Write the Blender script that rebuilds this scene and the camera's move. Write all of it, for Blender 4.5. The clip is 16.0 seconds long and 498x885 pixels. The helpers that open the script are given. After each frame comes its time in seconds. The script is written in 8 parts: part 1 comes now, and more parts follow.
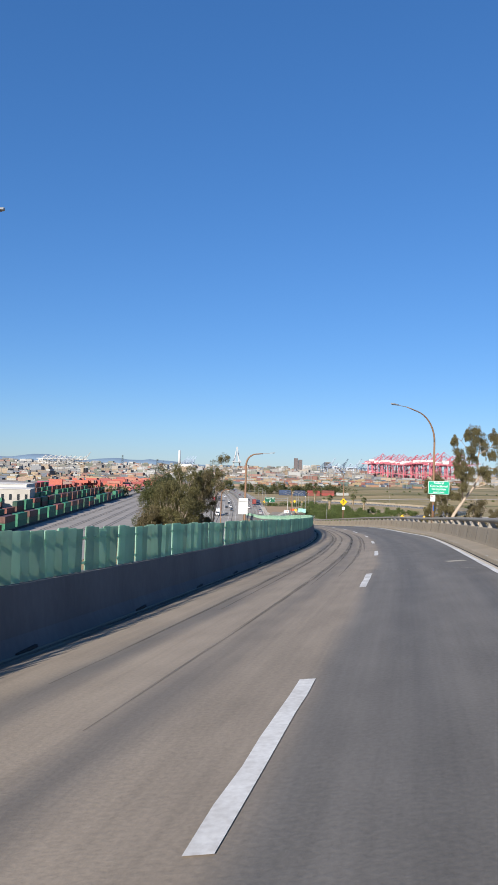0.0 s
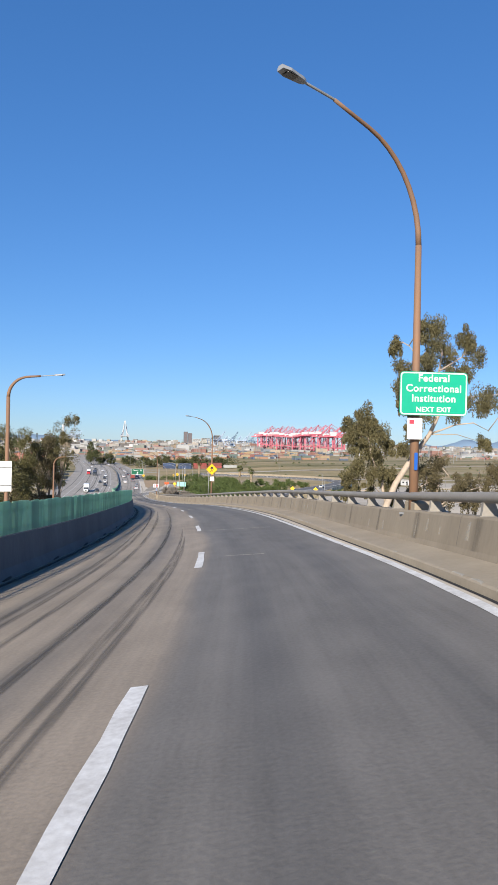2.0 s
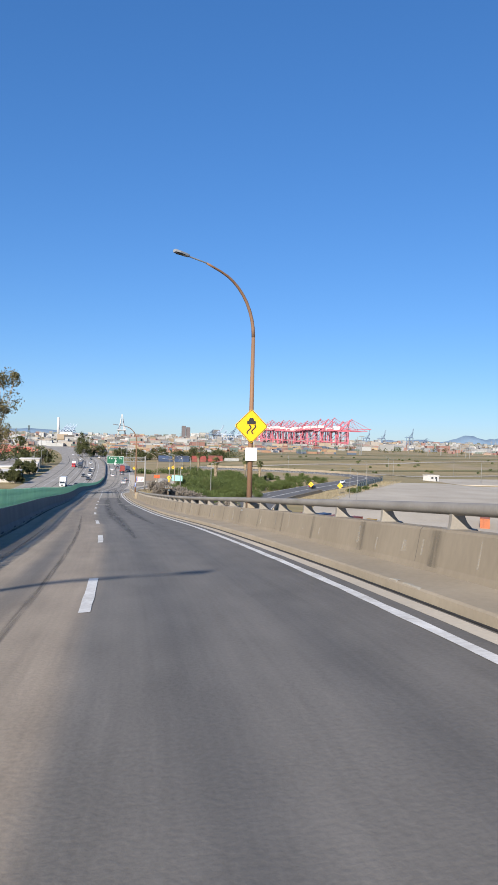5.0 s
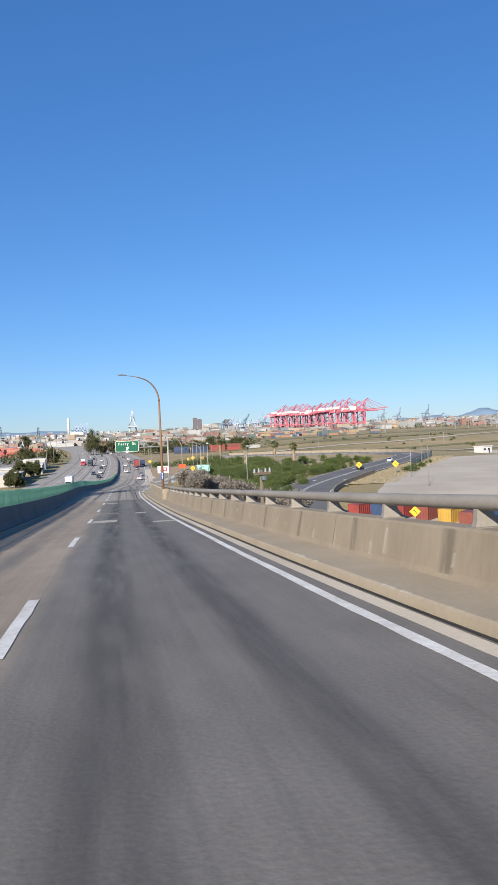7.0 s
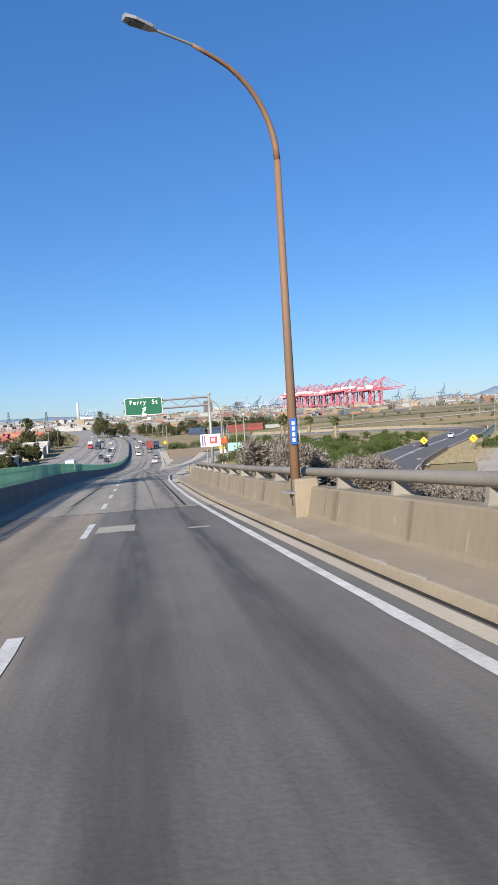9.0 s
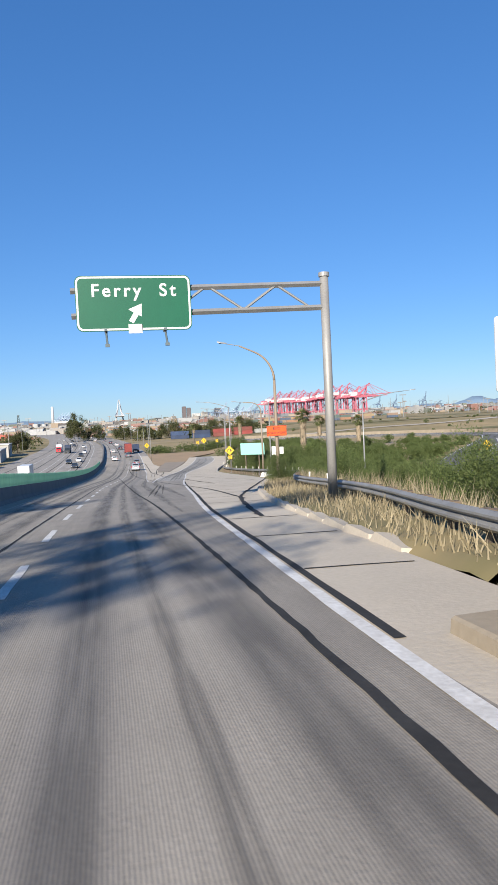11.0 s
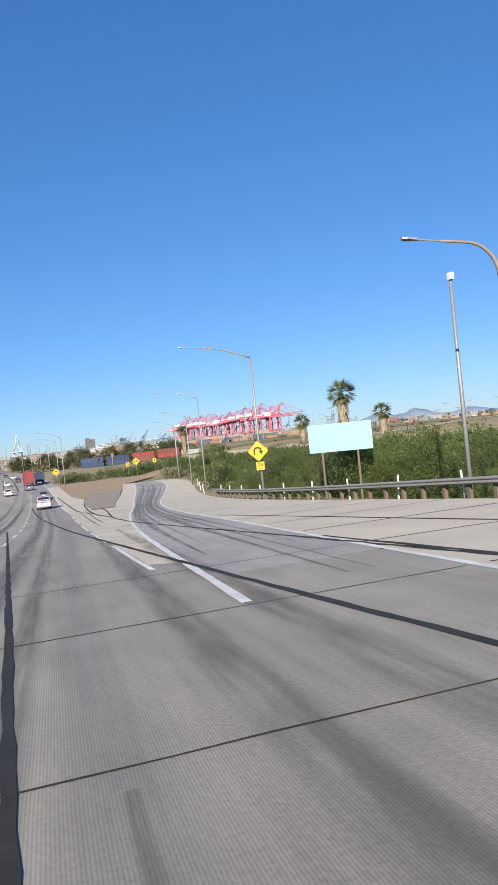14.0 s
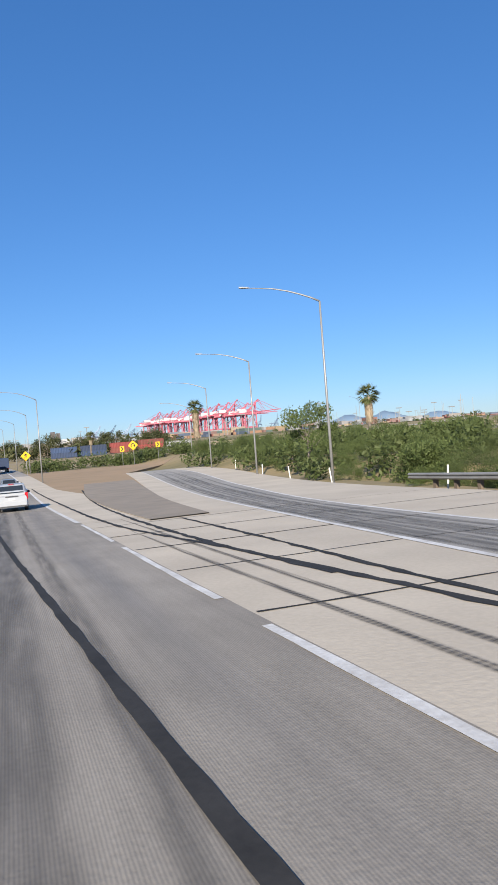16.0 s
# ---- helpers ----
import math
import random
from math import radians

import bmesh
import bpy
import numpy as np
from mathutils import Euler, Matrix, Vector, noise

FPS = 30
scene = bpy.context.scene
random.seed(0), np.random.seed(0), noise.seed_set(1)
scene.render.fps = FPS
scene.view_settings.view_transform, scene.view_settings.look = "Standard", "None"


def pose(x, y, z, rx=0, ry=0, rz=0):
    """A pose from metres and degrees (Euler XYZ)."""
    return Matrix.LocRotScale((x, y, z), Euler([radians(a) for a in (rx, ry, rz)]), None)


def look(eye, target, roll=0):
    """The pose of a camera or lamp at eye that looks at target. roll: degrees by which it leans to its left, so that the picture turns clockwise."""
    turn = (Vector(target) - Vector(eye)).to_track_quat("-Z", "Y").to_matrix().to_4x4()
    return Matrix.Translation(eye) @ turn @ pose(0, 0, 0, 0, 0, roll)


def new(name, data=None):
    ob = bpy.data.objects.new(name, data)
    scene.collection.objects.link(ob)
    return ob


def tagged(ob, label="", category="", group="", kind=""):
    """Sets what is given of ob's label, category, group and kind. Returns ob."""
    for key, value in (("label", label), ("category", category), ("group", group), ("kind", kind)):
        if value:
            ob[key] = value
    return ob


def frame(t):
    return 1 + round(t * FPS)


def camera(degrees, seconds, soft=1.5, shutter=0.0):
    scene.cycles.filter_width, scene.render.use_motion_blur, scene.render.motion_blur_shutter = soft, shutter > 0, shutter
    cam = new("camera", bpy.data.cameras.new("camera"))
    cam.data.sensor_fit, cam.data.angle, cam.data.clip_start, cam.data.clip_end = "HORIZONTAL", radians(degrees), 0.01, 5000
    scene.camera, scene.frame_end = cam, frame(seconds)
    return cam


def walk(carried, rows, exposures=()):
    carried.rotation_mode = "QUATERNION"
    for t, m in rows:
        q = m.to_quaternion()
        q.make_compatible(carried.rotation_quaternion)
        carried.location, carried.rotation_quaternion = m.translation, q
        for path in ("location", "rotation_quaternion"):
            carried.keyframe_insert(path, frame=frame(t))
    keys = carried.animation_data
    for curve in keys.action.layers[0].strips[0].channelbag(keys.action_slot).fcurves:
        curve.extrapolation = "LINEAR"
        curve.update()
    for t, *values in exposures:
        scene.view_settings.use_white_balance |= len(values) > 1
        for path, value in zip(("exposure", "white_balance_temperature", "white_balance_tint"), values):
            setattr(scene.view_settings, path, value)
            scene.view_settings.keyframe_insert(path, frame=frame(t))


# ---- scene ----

cam = camera(40.34, 16.0, soft=1.5)
PATH = [
    (0, (0.000, 0.000, 0.000), (0.040, 1.998, 0.070), 1.79),
    (0.5, (2.919, 10.422, -0.608), (3.041, 12.418, -0.555), 1.69),
    (1, (5.557, 20.615, -1.226), (5.759, 22.605, -1.192), 2.11),
    (1.5, (7.634, 30.423, -1.891), (7.922, 32.402, -1.876), 1.76),
    (2, (9.311, 39.854, -2.609), (9.672, 41.821, -2.607), 1.18),
    (2.5, (10.737, 48.903, -3.327), (11.142, 50.861, -3.337), 0.56),
    (3, (12.005, 58.001, -3.925), (12.415, 59.959, -3.947), 0.30),
    (3.5, (13.025, 67.153, -4.459), (13.421, 69.113, -4.489), 0.76),
    (4, (13.838, 76.300, -5.058), (14.223, 78.262, -5.090), 1.43),
    (4.5, (14.414, 85.840, -5.746), (14.791, 87.805, -5.770), 1.70),
    (5, (14.767, 95.791, -6.504), (15.134, 97.757, -6.515), 1.50),
    (5.5, (14.926, 106.038, -7.311), (15.282, 108.006, -7.312), 0.90),
    (6, (14.920, 116.467, -8.148), (15.267, 118.437, -8.147), -0.04),
    (6.5, (14.779, 126.964, -8.993), (15.118, 128.935, -9.006), -1.27),
    (7, (14.539, 137.460, -9.834), (14.872, 139.432, -9.878), -2.56),
    (7.5, (14.235, 148.045, -10.673), (14.566, 150.016, -10.742), -3.31),
    (8, (13.879, 158.773, -11.467), (14.204, 160.744, -11.547), -3.59),
    (8.5, (13.577, 169.636, -12.283), (13.891, 171.609, -12.374), -3.41),
    (9, (13.279, 180.608, -13.115), (13.580, 182.583, -13.207), -3.48),
    (9.5, (13.038, 191.800, -13.886), (13.338, 193.775, -13.975), -3.37),
    (10, (12.864, 203.194, -14.595), (13.178, 205.167, -14.681), -3.06),
    (10.5, (12.748, 214.728, -15.268), (13.086, 216.698, -15.349), -2.78),
    (11, (12.677, 226.341, -15.928), (13.046, 228.305, -16.002), -2.75),
    (11.5, (12.641, 237.970, -16.601), (13.044, 239.928, -16.665), -3.18),
    (12, (12.666, 249.569, -17.322), (13.104, 251.520, -17.374), -4.06),
    (12.5, (12.836, 261.145, -18.147), (13.309, 263.088, -18.180), -4.79),
    (13, (12.988, 272.705, -19.016), (13.503, 274.638, -19.034), -5.80),
    (13.5, (13.097, 284.311, -19.880), (13.671, 286.227, -19.892), -5.98),
    (14, (13.181, 296.041, -20.629), (13.824, 297.935, -20.644), -5.91),
    (14.5, (13.429, 307.932, -21.365), (14.133, 309.804, -21.390), -6.02),
    (15, (13.654, 319.769, -22.117), (14.396, 321.627, -22.146), -5.30),
    (15.5, (14.074, 331.581, -22.886), (14.821, 333.436, -22.917), -5.06),
    (16, (14.033, 343.680, -23.534), (14.768, 345.540, -23.559), -4.44),
]
walk(cam, [(t, look(eye, target, roll)) for t, eye, target, roll in PATH], [(0, 0.86), (1.2, 0.95), (16, 0.95)])

# ---- light ----
SUN_EL, SUN_AZ = radians(24.5), radians(208)   # azimuth clockwise from +y: low, behind the left shoulder
world = bpy.data.worlds.new("world")
scene.world = world
world.use_nodes = True
_wn = world.node_tree.nodes
_sky = _wn.new("ShaderNodeTexSky")
_sky.sky_type = 'NISHITA'
_sky.sun_disc = False
_sky.sun_elevation = SUN_EL
_sky.sun_rotation = SUN_AZ
_sky.altitude = 30
_sky.air_density = 1.0
_sky.dust_density = 0.0
_sky.ozone_density = 4.0
_bg = _wn["Background"]
_bg.inputs["Strength"].default_value = 0.61
_hs = _wn.new("ShaderNodeHueSaturation")
_hs.inputs["Saturation"].default_value = 1.15
_WL = world.node_tree.links.new
_WL(_sky.outputs[0], _hs.inputs["Color"])
_sep, _com = _wn.new("ShaderNodeSeparateColor"), _wn.new("ShaderNodeCombineColor")
_WL(_hs.outputs[0], _sep.inputs[0])
# clear dry sea air: a bluer, less glaring horizon than the model's
for _k, (_gain, _power) in enumerate(((0.088, 0.74), (0.135, 0.69), (0.211, 0.66))):
    _p, _g = _wn.new("ShaderNodeMath"), _wn.new("ShaderNodeMath")
    _p.operation, _g.operation = 'POWER', 'MULTIPLY'
    _p.inputs[1].default_value, _g.inputs[1].default_value = _power, _gain
    _WL(_sep.outputs[_k], _p.inputs[0])
    _WL(_p.outputs[0], _g.inputs[0])
    _WL(_g.outputs[0], _com.inputs[_k])
_WL(_com.outputs[0], _bg.inputs[0])
_sd = bpy.data.lights.new("sun", 'SUN')
_sd.energy, _sd.angle, _sd.color = 5.0, radians(0.55), (1.0, 0.93, 0.83)
sun = new("sun", _sd)
_dir = Vector((math.sin(SUN_AZ) * math.cos(SUN_EL), math.cos(SUN_AZ) * math.cos(SUN_EL), math.sin(SUN_EL)))
sun.rotation_mode = 'QUATERNION'
sun.rotation_quaternion = _dir.to_track_quat("Z", "Y")


# ---- materials ----
def material(name, c1, c2=None, rough=0.7, metal=0.0, scale=1.0, fine=12.0, bump=0.15, spec=0.4, jitter=0.0, vary=0.5, stretch=(1, 1, 1)):
    """Two-scale noise between two colours, with fine bump; jitter varies value from object to object."""
    m = bpy.data.materials.new(name)
    m.use_nodes = True
    nt = m.node_tree
    b = nt.nodes["Principled BSDF"]
    geo = nt.nodes.new("ShaderNodeNewGeometry")
    mp = nt.nodes.new("ShaderNodeMapping")
    mp.inputs["Scale"].default_value = stretch
    nt.links.new(geo.outputs["Position"], mp.inputs["Vector"])
    n1, n2 = nt.nodes.new("ShaderNodeTexNoise"), nt.nodes.new("ShaderNodeTexNoise")
    n1.inputs["Scale"].default_value, n2.inputs["Scale"].default_value = scale, fine
    n1.inputs["Detail"].default_value, n2.inputs["Detail"].default_value = 5, 4
    for n in (n1, n2):
        nt.links.new(mp.outputs[0], n.inputs["Vector"])
    add = nt.nodes.new("ShaderNodeMath")
    add.operation = 'MULTIPLY_ADD'
    nt.links.new(n2.outputs["Fac"], add.inputs[0])
    add.inputs[1].default_value = vary
    nt.links.new(n1.outputs["Fac"], add.inputs[2])
    ramp = nt.nodes.new("ShaderNodeMapRange")
    ramp.inputs["From Min"].default_value, ramp.inputs["From Max"].default_value = 0.32 + vary * 0.35, 0.68 + vary * 0.65
    nt.links.new(add.outputs[0], ramp.inputs["Value"])
    mix = nt.nodes.new("ShaderNodeMix")
    mix.data_type = 'RGBA'
    mix.inputs["A"].default_value = (*c1, 1)
    mix.inputs["B"].default_value = (*(c2 or [v * 0.8 for v in c1]), 1)
    nt.links.new(ramp.outputs[0], mix.inputs["Factor"])
    out = mix.outputs["Result"]
    if jitter:
        oi = nt.nodes.new("ShaderNodeObjectInfo")
        hsv = nt.nodes.new("ShaderNodeHueSaturation")
        mr = nt.nodes.new("ShaderNodeMapRange")
        mr.inputs["To Min"].default_value, mr.inputs["To Max"].default_value = 1 - jitter, 1 + jitter
        nt.links.new(oi.outputs["Random"], mr.inputs["Value"])
        nt.links.new(mr.outputs[0], hsv.inputs["Value"])
        nt.links.new(out, hsv.inputs["Color"])
        out = hsv.outputs[0]
    nt.links.new(out, b.inputs["Base Color"])
    b.inputs["Roughness"].default_value = rough
    b.inputs["Metallic"].default_value = metal
    b.inputs["Specular IOR Level"].default_value = spec
    if bump:
        bp = nt.nodes.new("ShaderNodeBump")
        bp.inputs["Strength"].default_value = bump
        bp.inputs["Distance"].default_value = 0.02
        nt.links.new(n2.outputs["Fac"], bp.inputs["Height"])
        nt.links.new(bp.outputs[0], b.inputs["Normal"])
    return m


def island_material(name, colours, rough=0.6, value=0.25):
    """Colour picked per loose piece of a mesh."""
    m = bpy.data.materials.new(name)
    m.use_nodes = True
    nt = m.node_tree
    b = nt.nodes["Principled BSDF"]
    geo = nt.nodes.new("ShaderNodeNewGeometry")
    cr = nt.nodes.new("ShaderNodeValToRGB")
    cr.color_ramp.interpolation = 'CONSTANT'
    el = cr.color_ramp.elements
    while len(el) < len(colours):
        el.new(1)
    for i, c in enumerate(colours):
        el[i].position, el[i].color = i / len(colours), (*c, 1)
    nt.links.new(geo.outputs["Random Per Island"], cr.inputs[0])
    nz = nt.nodes.new("ShaderNodeTexNoise")
    nz.inputs["Scale"].default_value = 0.8
    nt.links.new(geo.outputs["Position"], nz.inputs["Vector"])
    hsv = nt.nodes.new("ShaderNodeHueSaturation")
    mr = nt.nodes.new("ShaderNodeMapRange")
    mr.inputs["To Min"].default_value, mr.inputs["To Max"].default_value = 1 - value, 1 + value
    nt.links.new(nz.outputs["Fac"], mr.inputs["Value"])
    nt.links.new(mr.outputs[0], hsv.inputs["Value"])
    nt.links.new(cr.outputs[0], hsv.inputs["Color"])
    nt.links.new(hsv.outputs[0], b.inputs["Base Color"])
    b.inputs["Roughness"].default_value = rough
    return m


def leaf_material(name, c1, c2, trans=0.3):
    m = island_material(name, [c1, c2, [(a + b) / 2 for a, b in zip(c1, c2)], [a * 0.78 for a in c1]], rough=0.6, value=0.3)
    nt = m.node_tree
    b = nt.nodes["Principled BSDF"]
    b.inputs["Specular IOR Level"].default_value = 0.2
    tr = nt.nodes.new("ShaderNodeBsdfTranslucent")
    ms = nt.nodes.new("ShaderNodeMixShader")
    ms.inputs[0].default_value = trans
    nt.links.new(b.inputs["Base Color"].links[0].from_socket, tr.inputs["Color"])
    nt.links.new(b.outputs[0], ms.inputs[1])
    nt.links.new(tr.outputs[0], ms.inputs[2])
    nt.links.new(ms.outputs[0], nt.nodes["Material Output"].inputs["Surface"])
    return m


def road_material(name, left, right, wheel, groove=0.0):
    """Pavement: u is metres right of the lane line, v metres along. Streaks run along the road, wheel paths are darker."""
    m = bpy.data.materials.new(name)
    m.use_nodes = True
    nt = m.node_tree
    N, L = nt.nodes.new, nt.links.new
    b = nt.nodes["Principled BSDF"]
    uv = N("ShaderNodeUVMap")
    uv.uv_map = "lane"
    sep = N("ShaderNodeSeparateXYZ")
    L(uv.outputs[0], sep.inputs[0])

    def noise_at(sx, sy, detail=5):
        mp = N("ShaderNodeMapping")
        mp.inputs["Scale"].default_value = (sx, sy, 1)
        L(uv.outputs[0], mp.inputs["Vector"])
        n = N("ShaderNodeTexNoise")
        n.inputs["Scale"].default_value = 1
        n.inputs["Detail"].default_value = detail
        L(mp.outputs[0], n.inputs["Vector"])
        return n.outputs["Fac"]

    def mathn(op, a, bb=None, c=None):
        n = N("ShaderNodeMath")
        n.operation = op
        for k, v in enumerate((a, bb, c)):
            if v is None:
                continue
            if isinstance(v, (int, float)):
                n.inputs[k].default_value = v
            else:
                L(v, n.inputs[k])
        return n.outputs[0]

    def ranged(v, a, bb, lo=0.0, hi=1.0):
        n = N("ShaderNodeMapRange")
        n.interpolation_type = 'SMOOTHSTEP'
        for key, val in (("From Min", a), ("From Max", bb), ("To Min", lo), ("To Max", hi)):
            n.inputs[key].default_value = val
        L(v, n.inputs["Value"])
        return n.outputs[0]

    def mixed(f, a, bb):
        n = N("ShaderNodeMix")
        n.data_type = 'RGBA'
        for key, v in (("Factor", f), ("A", a), ("B", bb)):
            if isinstance(v, (tuple, list)):
                n.inputs[key].default_value = (*v, 1)
            elif isinstance(v, (int, float)):
                n.inputs[key].default_value = v
            else:
                L(v, n.inputs[key])
        return n.outputs["Result"]

    u = sep.outputs[0]
    streak, blotch, grain = noise_at(5, 0.08), noise_at(0.35, 0.06), noise_at(22, 22, 3)
    wob = mathn('MULTIPLY_ADD', noise_at(0.5, 0.09), 0.9, -0.45)
    uw = mathn('ADD', u, wob)
    side = ranged(uw, -0.15, 0.35)
    col = mixed(side, left, right)
    for centre in (-2.9, -1.3, 1.15, 2.75):
        d = mathn('ABSOLUTE', mathn('SUBTRACT', uw, centre))
        f = mathn('MULTIPLY', ranged(d, 0.0, 0.55, 1.0, 0.0), ranged(blotch, 0.3, 0.7, 0.1, 0.8))
        col = mixed(f, col, wheel)
    val = mathn('MULTIPLY_ADD', streak, 0.26, 0.7)
    val = mathn('MULTIPLY_ADD', mathn('SUBTRACT', noise_at(13, 0.35), 0.5), 0.2, val)
    val = mathn('MULTIPLY_ADD', mathn('SUBTRACT', noise_at(1.6, 0.7), 0.5), 0.42, val)
    val = mathn('MULTIPLY_ADD', mathn('SUBTRACT', blotch, 0.5), 0.7, val)
    val = mathn('MULTIPLY_ADD', mathn('SUBTRACT', grain, 0.5), 0.35, val)
    hsv = N("ShaderNodeHueSaturation")
    L(val, hsv.inputs["Value"])
    L(col, hsv.inputs["Color"])
    L(hsv.outputs[0], b.inputs["Base Color"])
    b.inputs["Roughness"].default_value = 0.8
    b.inputs["Specular IOR Level"].default_value = 0.3
    bp = N("ShaderNodeBump")
    bp.inputs["Strength"].default_value = 0.35
    bp.inputs["Distance"].default_value = 0.01
    h = grain
    if groove:
        w = N("ShaderNodeTexWave")
        w.bands_direction = 'X'
        w.inputs["Scale"].default_value = 14
        L(uv.outputs[0], w.inputs["Vector"])
        h = mathn('MULTIPLY_ADD', w.outputs["Fac"], groove, grain)
    L(h, bp.inputs["Height"])
    L(bp.outputs[0], b.inputs["Normal"])
    return m


def glass_material(name, c=(0.02, 0.025, 0.03), rough=0.05):
    m = bpy.data.materials.new(name)
    m.use_nodes = True
    b = m.node_tree.nodes["Principled BSDF"]
    b.inputs["Base Color"].default_value = (*c, 1)
    b.inputs["Roughness"].default_value = rough
    b.inputs["Specular IOR Level"].default_value = 0.7
    return m


def stain_material(name, c, strength, ribs=0.0):
    """Rubber rubbed into the pavement: densest at the middle of the strip (u = 0), broken along v."""
    m = bpy.data.materials.new(name)
    m.use_nodes = True
    nt = m.node_tree
    N, L = nt.nodes.new, nt.links.new
    b = nt.nodes["Principled BSDF"]
    b.inputs["Base Color"].default_value = (*c, 1)
    b.inputs["Roughness"].default_value = 0.85
    uv = N("ShaderNodeUVMap")
    uv.uv_map = "lane"
    sep = N("ShaderNodeSeparateXYZ")
    L(uv.outputs[0], sep.inputs[0])
    ab = N("ShaderNodeMath")
    ab.operation = 'ABSOLUTE'
    L(sep.outputs[0], ab.inputs[0])
    edge = N("ShaderNodeMapRange")
    edge.interpolation_type = 'SMOOTHSTEP'
    for key, v in (("From Min", 1.0), ("From Max", 0.25), ("To Min", 0.0), ("To Max", strength)):
        edge.inputs[key].default_value = v
    L(ab.outputs[0], edge.inputs["Value"])
    mp = N("ShaderNodeMapping")
    mp.inputs["Scale"].default_value = (1.8, 0.45, 1)
    L(uv.outputs[0], mp.inputs["Vector"])
    nz = N("ShaderNodeTexNoise")
    nz.inputs["Scale"].default_value, nz.inputs["Detail"].default_value = 1.0, 6
    L(mp.outputs[0], nz.inputs["Vector"])
    br = N("ShaderNodeMapRange")
    for key, v in (("From Min", 0.32), ("From Max", 0.62), ("To Min", 0.15), ("To Max", 1.0)):
        br.inputs[key].default_value = v
    L(nz.outputs["Fac"], br.inputs["Value"])
    f = N("ShaderNodeMath")
    f.operation = 'MULTIPLY'
    L(edge.outputs[0], f.inputs[0])
    L(br.outputs[0], f.inputs[1])
    out = f.outputs[0]
    if ribs:
        w = N("ShaderNodeTexWave")
        w.bands_direction = 'Y'
        w.inputs["Scale"].default_value = 2.6
        w.inputs["Distortion"].default_value = 0.6
        L(uv.outputs[0], w.inputs["Vector"])
        g = N("ShaderNodeMath")
        g.operation = 'MULTIPLY'
        mr = N("ShaderNodeMapRange")
        mr.inputs["To Min"].default_value = 1 - ribs
        L(w.outputs["Fac"], mr.inputs["Value"])
        L(out, g.inputs[0])
        L(mr.outputs[0], g.inputs[1])
        out = g.outputs[0]
    tr = N("ShaderNodeBsdfTransparent")
    ms = N("ShaderNodeMixShader")
    L(out, ms.inputs[0])
    L(tr.outputs[0], ms.inputs[1])
    L(b.outputs[0], ms.inputs[2])
    L(ms.outputs[0], nt.nodes["Material Output"].inputs["Surface"])
    return m


M_RUBBER = stain_material("rubbed_tyre_rubber", (0.05, 0.048, 0.046), 0.44)
M_TREAD = stain_material("ribbed_tyre_print", (0.04, 0.038, 0.037), 0.8, 0.4)
M_WALLSTAIN = stain_material("wall_run_off_stain", (0.10, 0.086, 0.066), 0.36)
M_LIME = stain_material("lime_streak", (0.54, 0.49, 0.40), 0.45)
M_GRIME = stain_material("oily_wheel_path", (0.085, 0.081, 0.077), 0.36)
M_DECK = road_material("bridge_pavement", (0.305, 0.25, 0.19), (0.172, 0.157, 0.138), (0.105, 0.099, 0.093))
M_LATE = road_material("grooved_concrete", (0.335, 0.297, 0.245), (0.312, 0.277, 0.23), (0.19, 0.175, 0.158), groove=0.25)
M_EXIT = road_material("exit_pavement", (0.39, 0.36, 0.315), (0.35, 0.325, 0.285), (0.19, 0.178, 0.16))
M_FWAY = road_material("freeway_concrete", (0.33, 0.30, 0.26), (0.33, 0.30, 0.26), (0.24, 0.22, 0.2))
M_ASPH = material("ramp_asphalt", (0.128, 0.12, 0.112), (0.083, 0.08, 0.077), 0.85, scale=0.15, fine=9)
M_SHOULDER = material("shoulder_concrete", (0.512, 0.444, 0.345), (0.397, 0.342, 0.267), 0.85, scale=0.35, fine=14, bump=0.25)
M_BARRIER = material("barrier_concrete", (0.251, 0.206, 0.148), (0.19, 0.154, 0.108), 0.85, scale=0.7, fine=9, bump=0.2, stretch=(1, 1, 0.35))
# median barrier's traffic side lies in shade; the shade is in this colour
M_BARRIER_L = material("shade_darkened_concrete", (0.144, 0.141, 0.139), (0.101, 0.099, 0.097), 0.85, scale=0.7, fine=9, bump=0.2, stretch=(1, 1, 0.4))
M_LIMECHIP = material("fresh_chipped_concrete", (0.328, 0.302, 0.249), (0.249, 0.223, 0.177), 0.9, scale=3, fine=20)
# parapet concrete again, lightened: the low sun on flat faces is offset in colour
M_WALK = material("light_balanced_walkway_concrete", (0.308, 0.255, 0.185), (0.238, 0.194, 0.136), 0.9, scale=0.6, fine=10, bump=0.25)
M_RAIL = material("weathered_rail_paint", (0.25, 0.225, 0.19), (0.17, 0.15, 0.125), 0.6, scale=0.8, fine=20, bump=0.1)
M_GAL = material("galvanised_steel", (0.264, 0.261, 0.252), (0.21, 0.207, 0.198), 0.5, 0.3, scale=2, fine=30, bump=0.0)
M_GUARD = material("dull_weathered_steel", (0.29, 0.28, 0.26), (0.21, 0.20, 0.185), 0.55, 0.25, scale=1.2, fine=20, bump=0.0)
M_RUST = material("rusting_pole_steel", (0.215, 0.112, 0.058), (0.145, 0.092, 0.062), 0.75, 0.1, scale=0.7, fine=14, bump=0.0, stretch=(1, 1, 0.35))
M_TANPOLE = material("sun_faded_brown_steel", (0.252, 0.198, 0.144), (0.198, 0.155, 0.112), 0.7, 0.1, scale=0.7, fine=14, bump=0.0, stretch=(1, 1, 0.35))
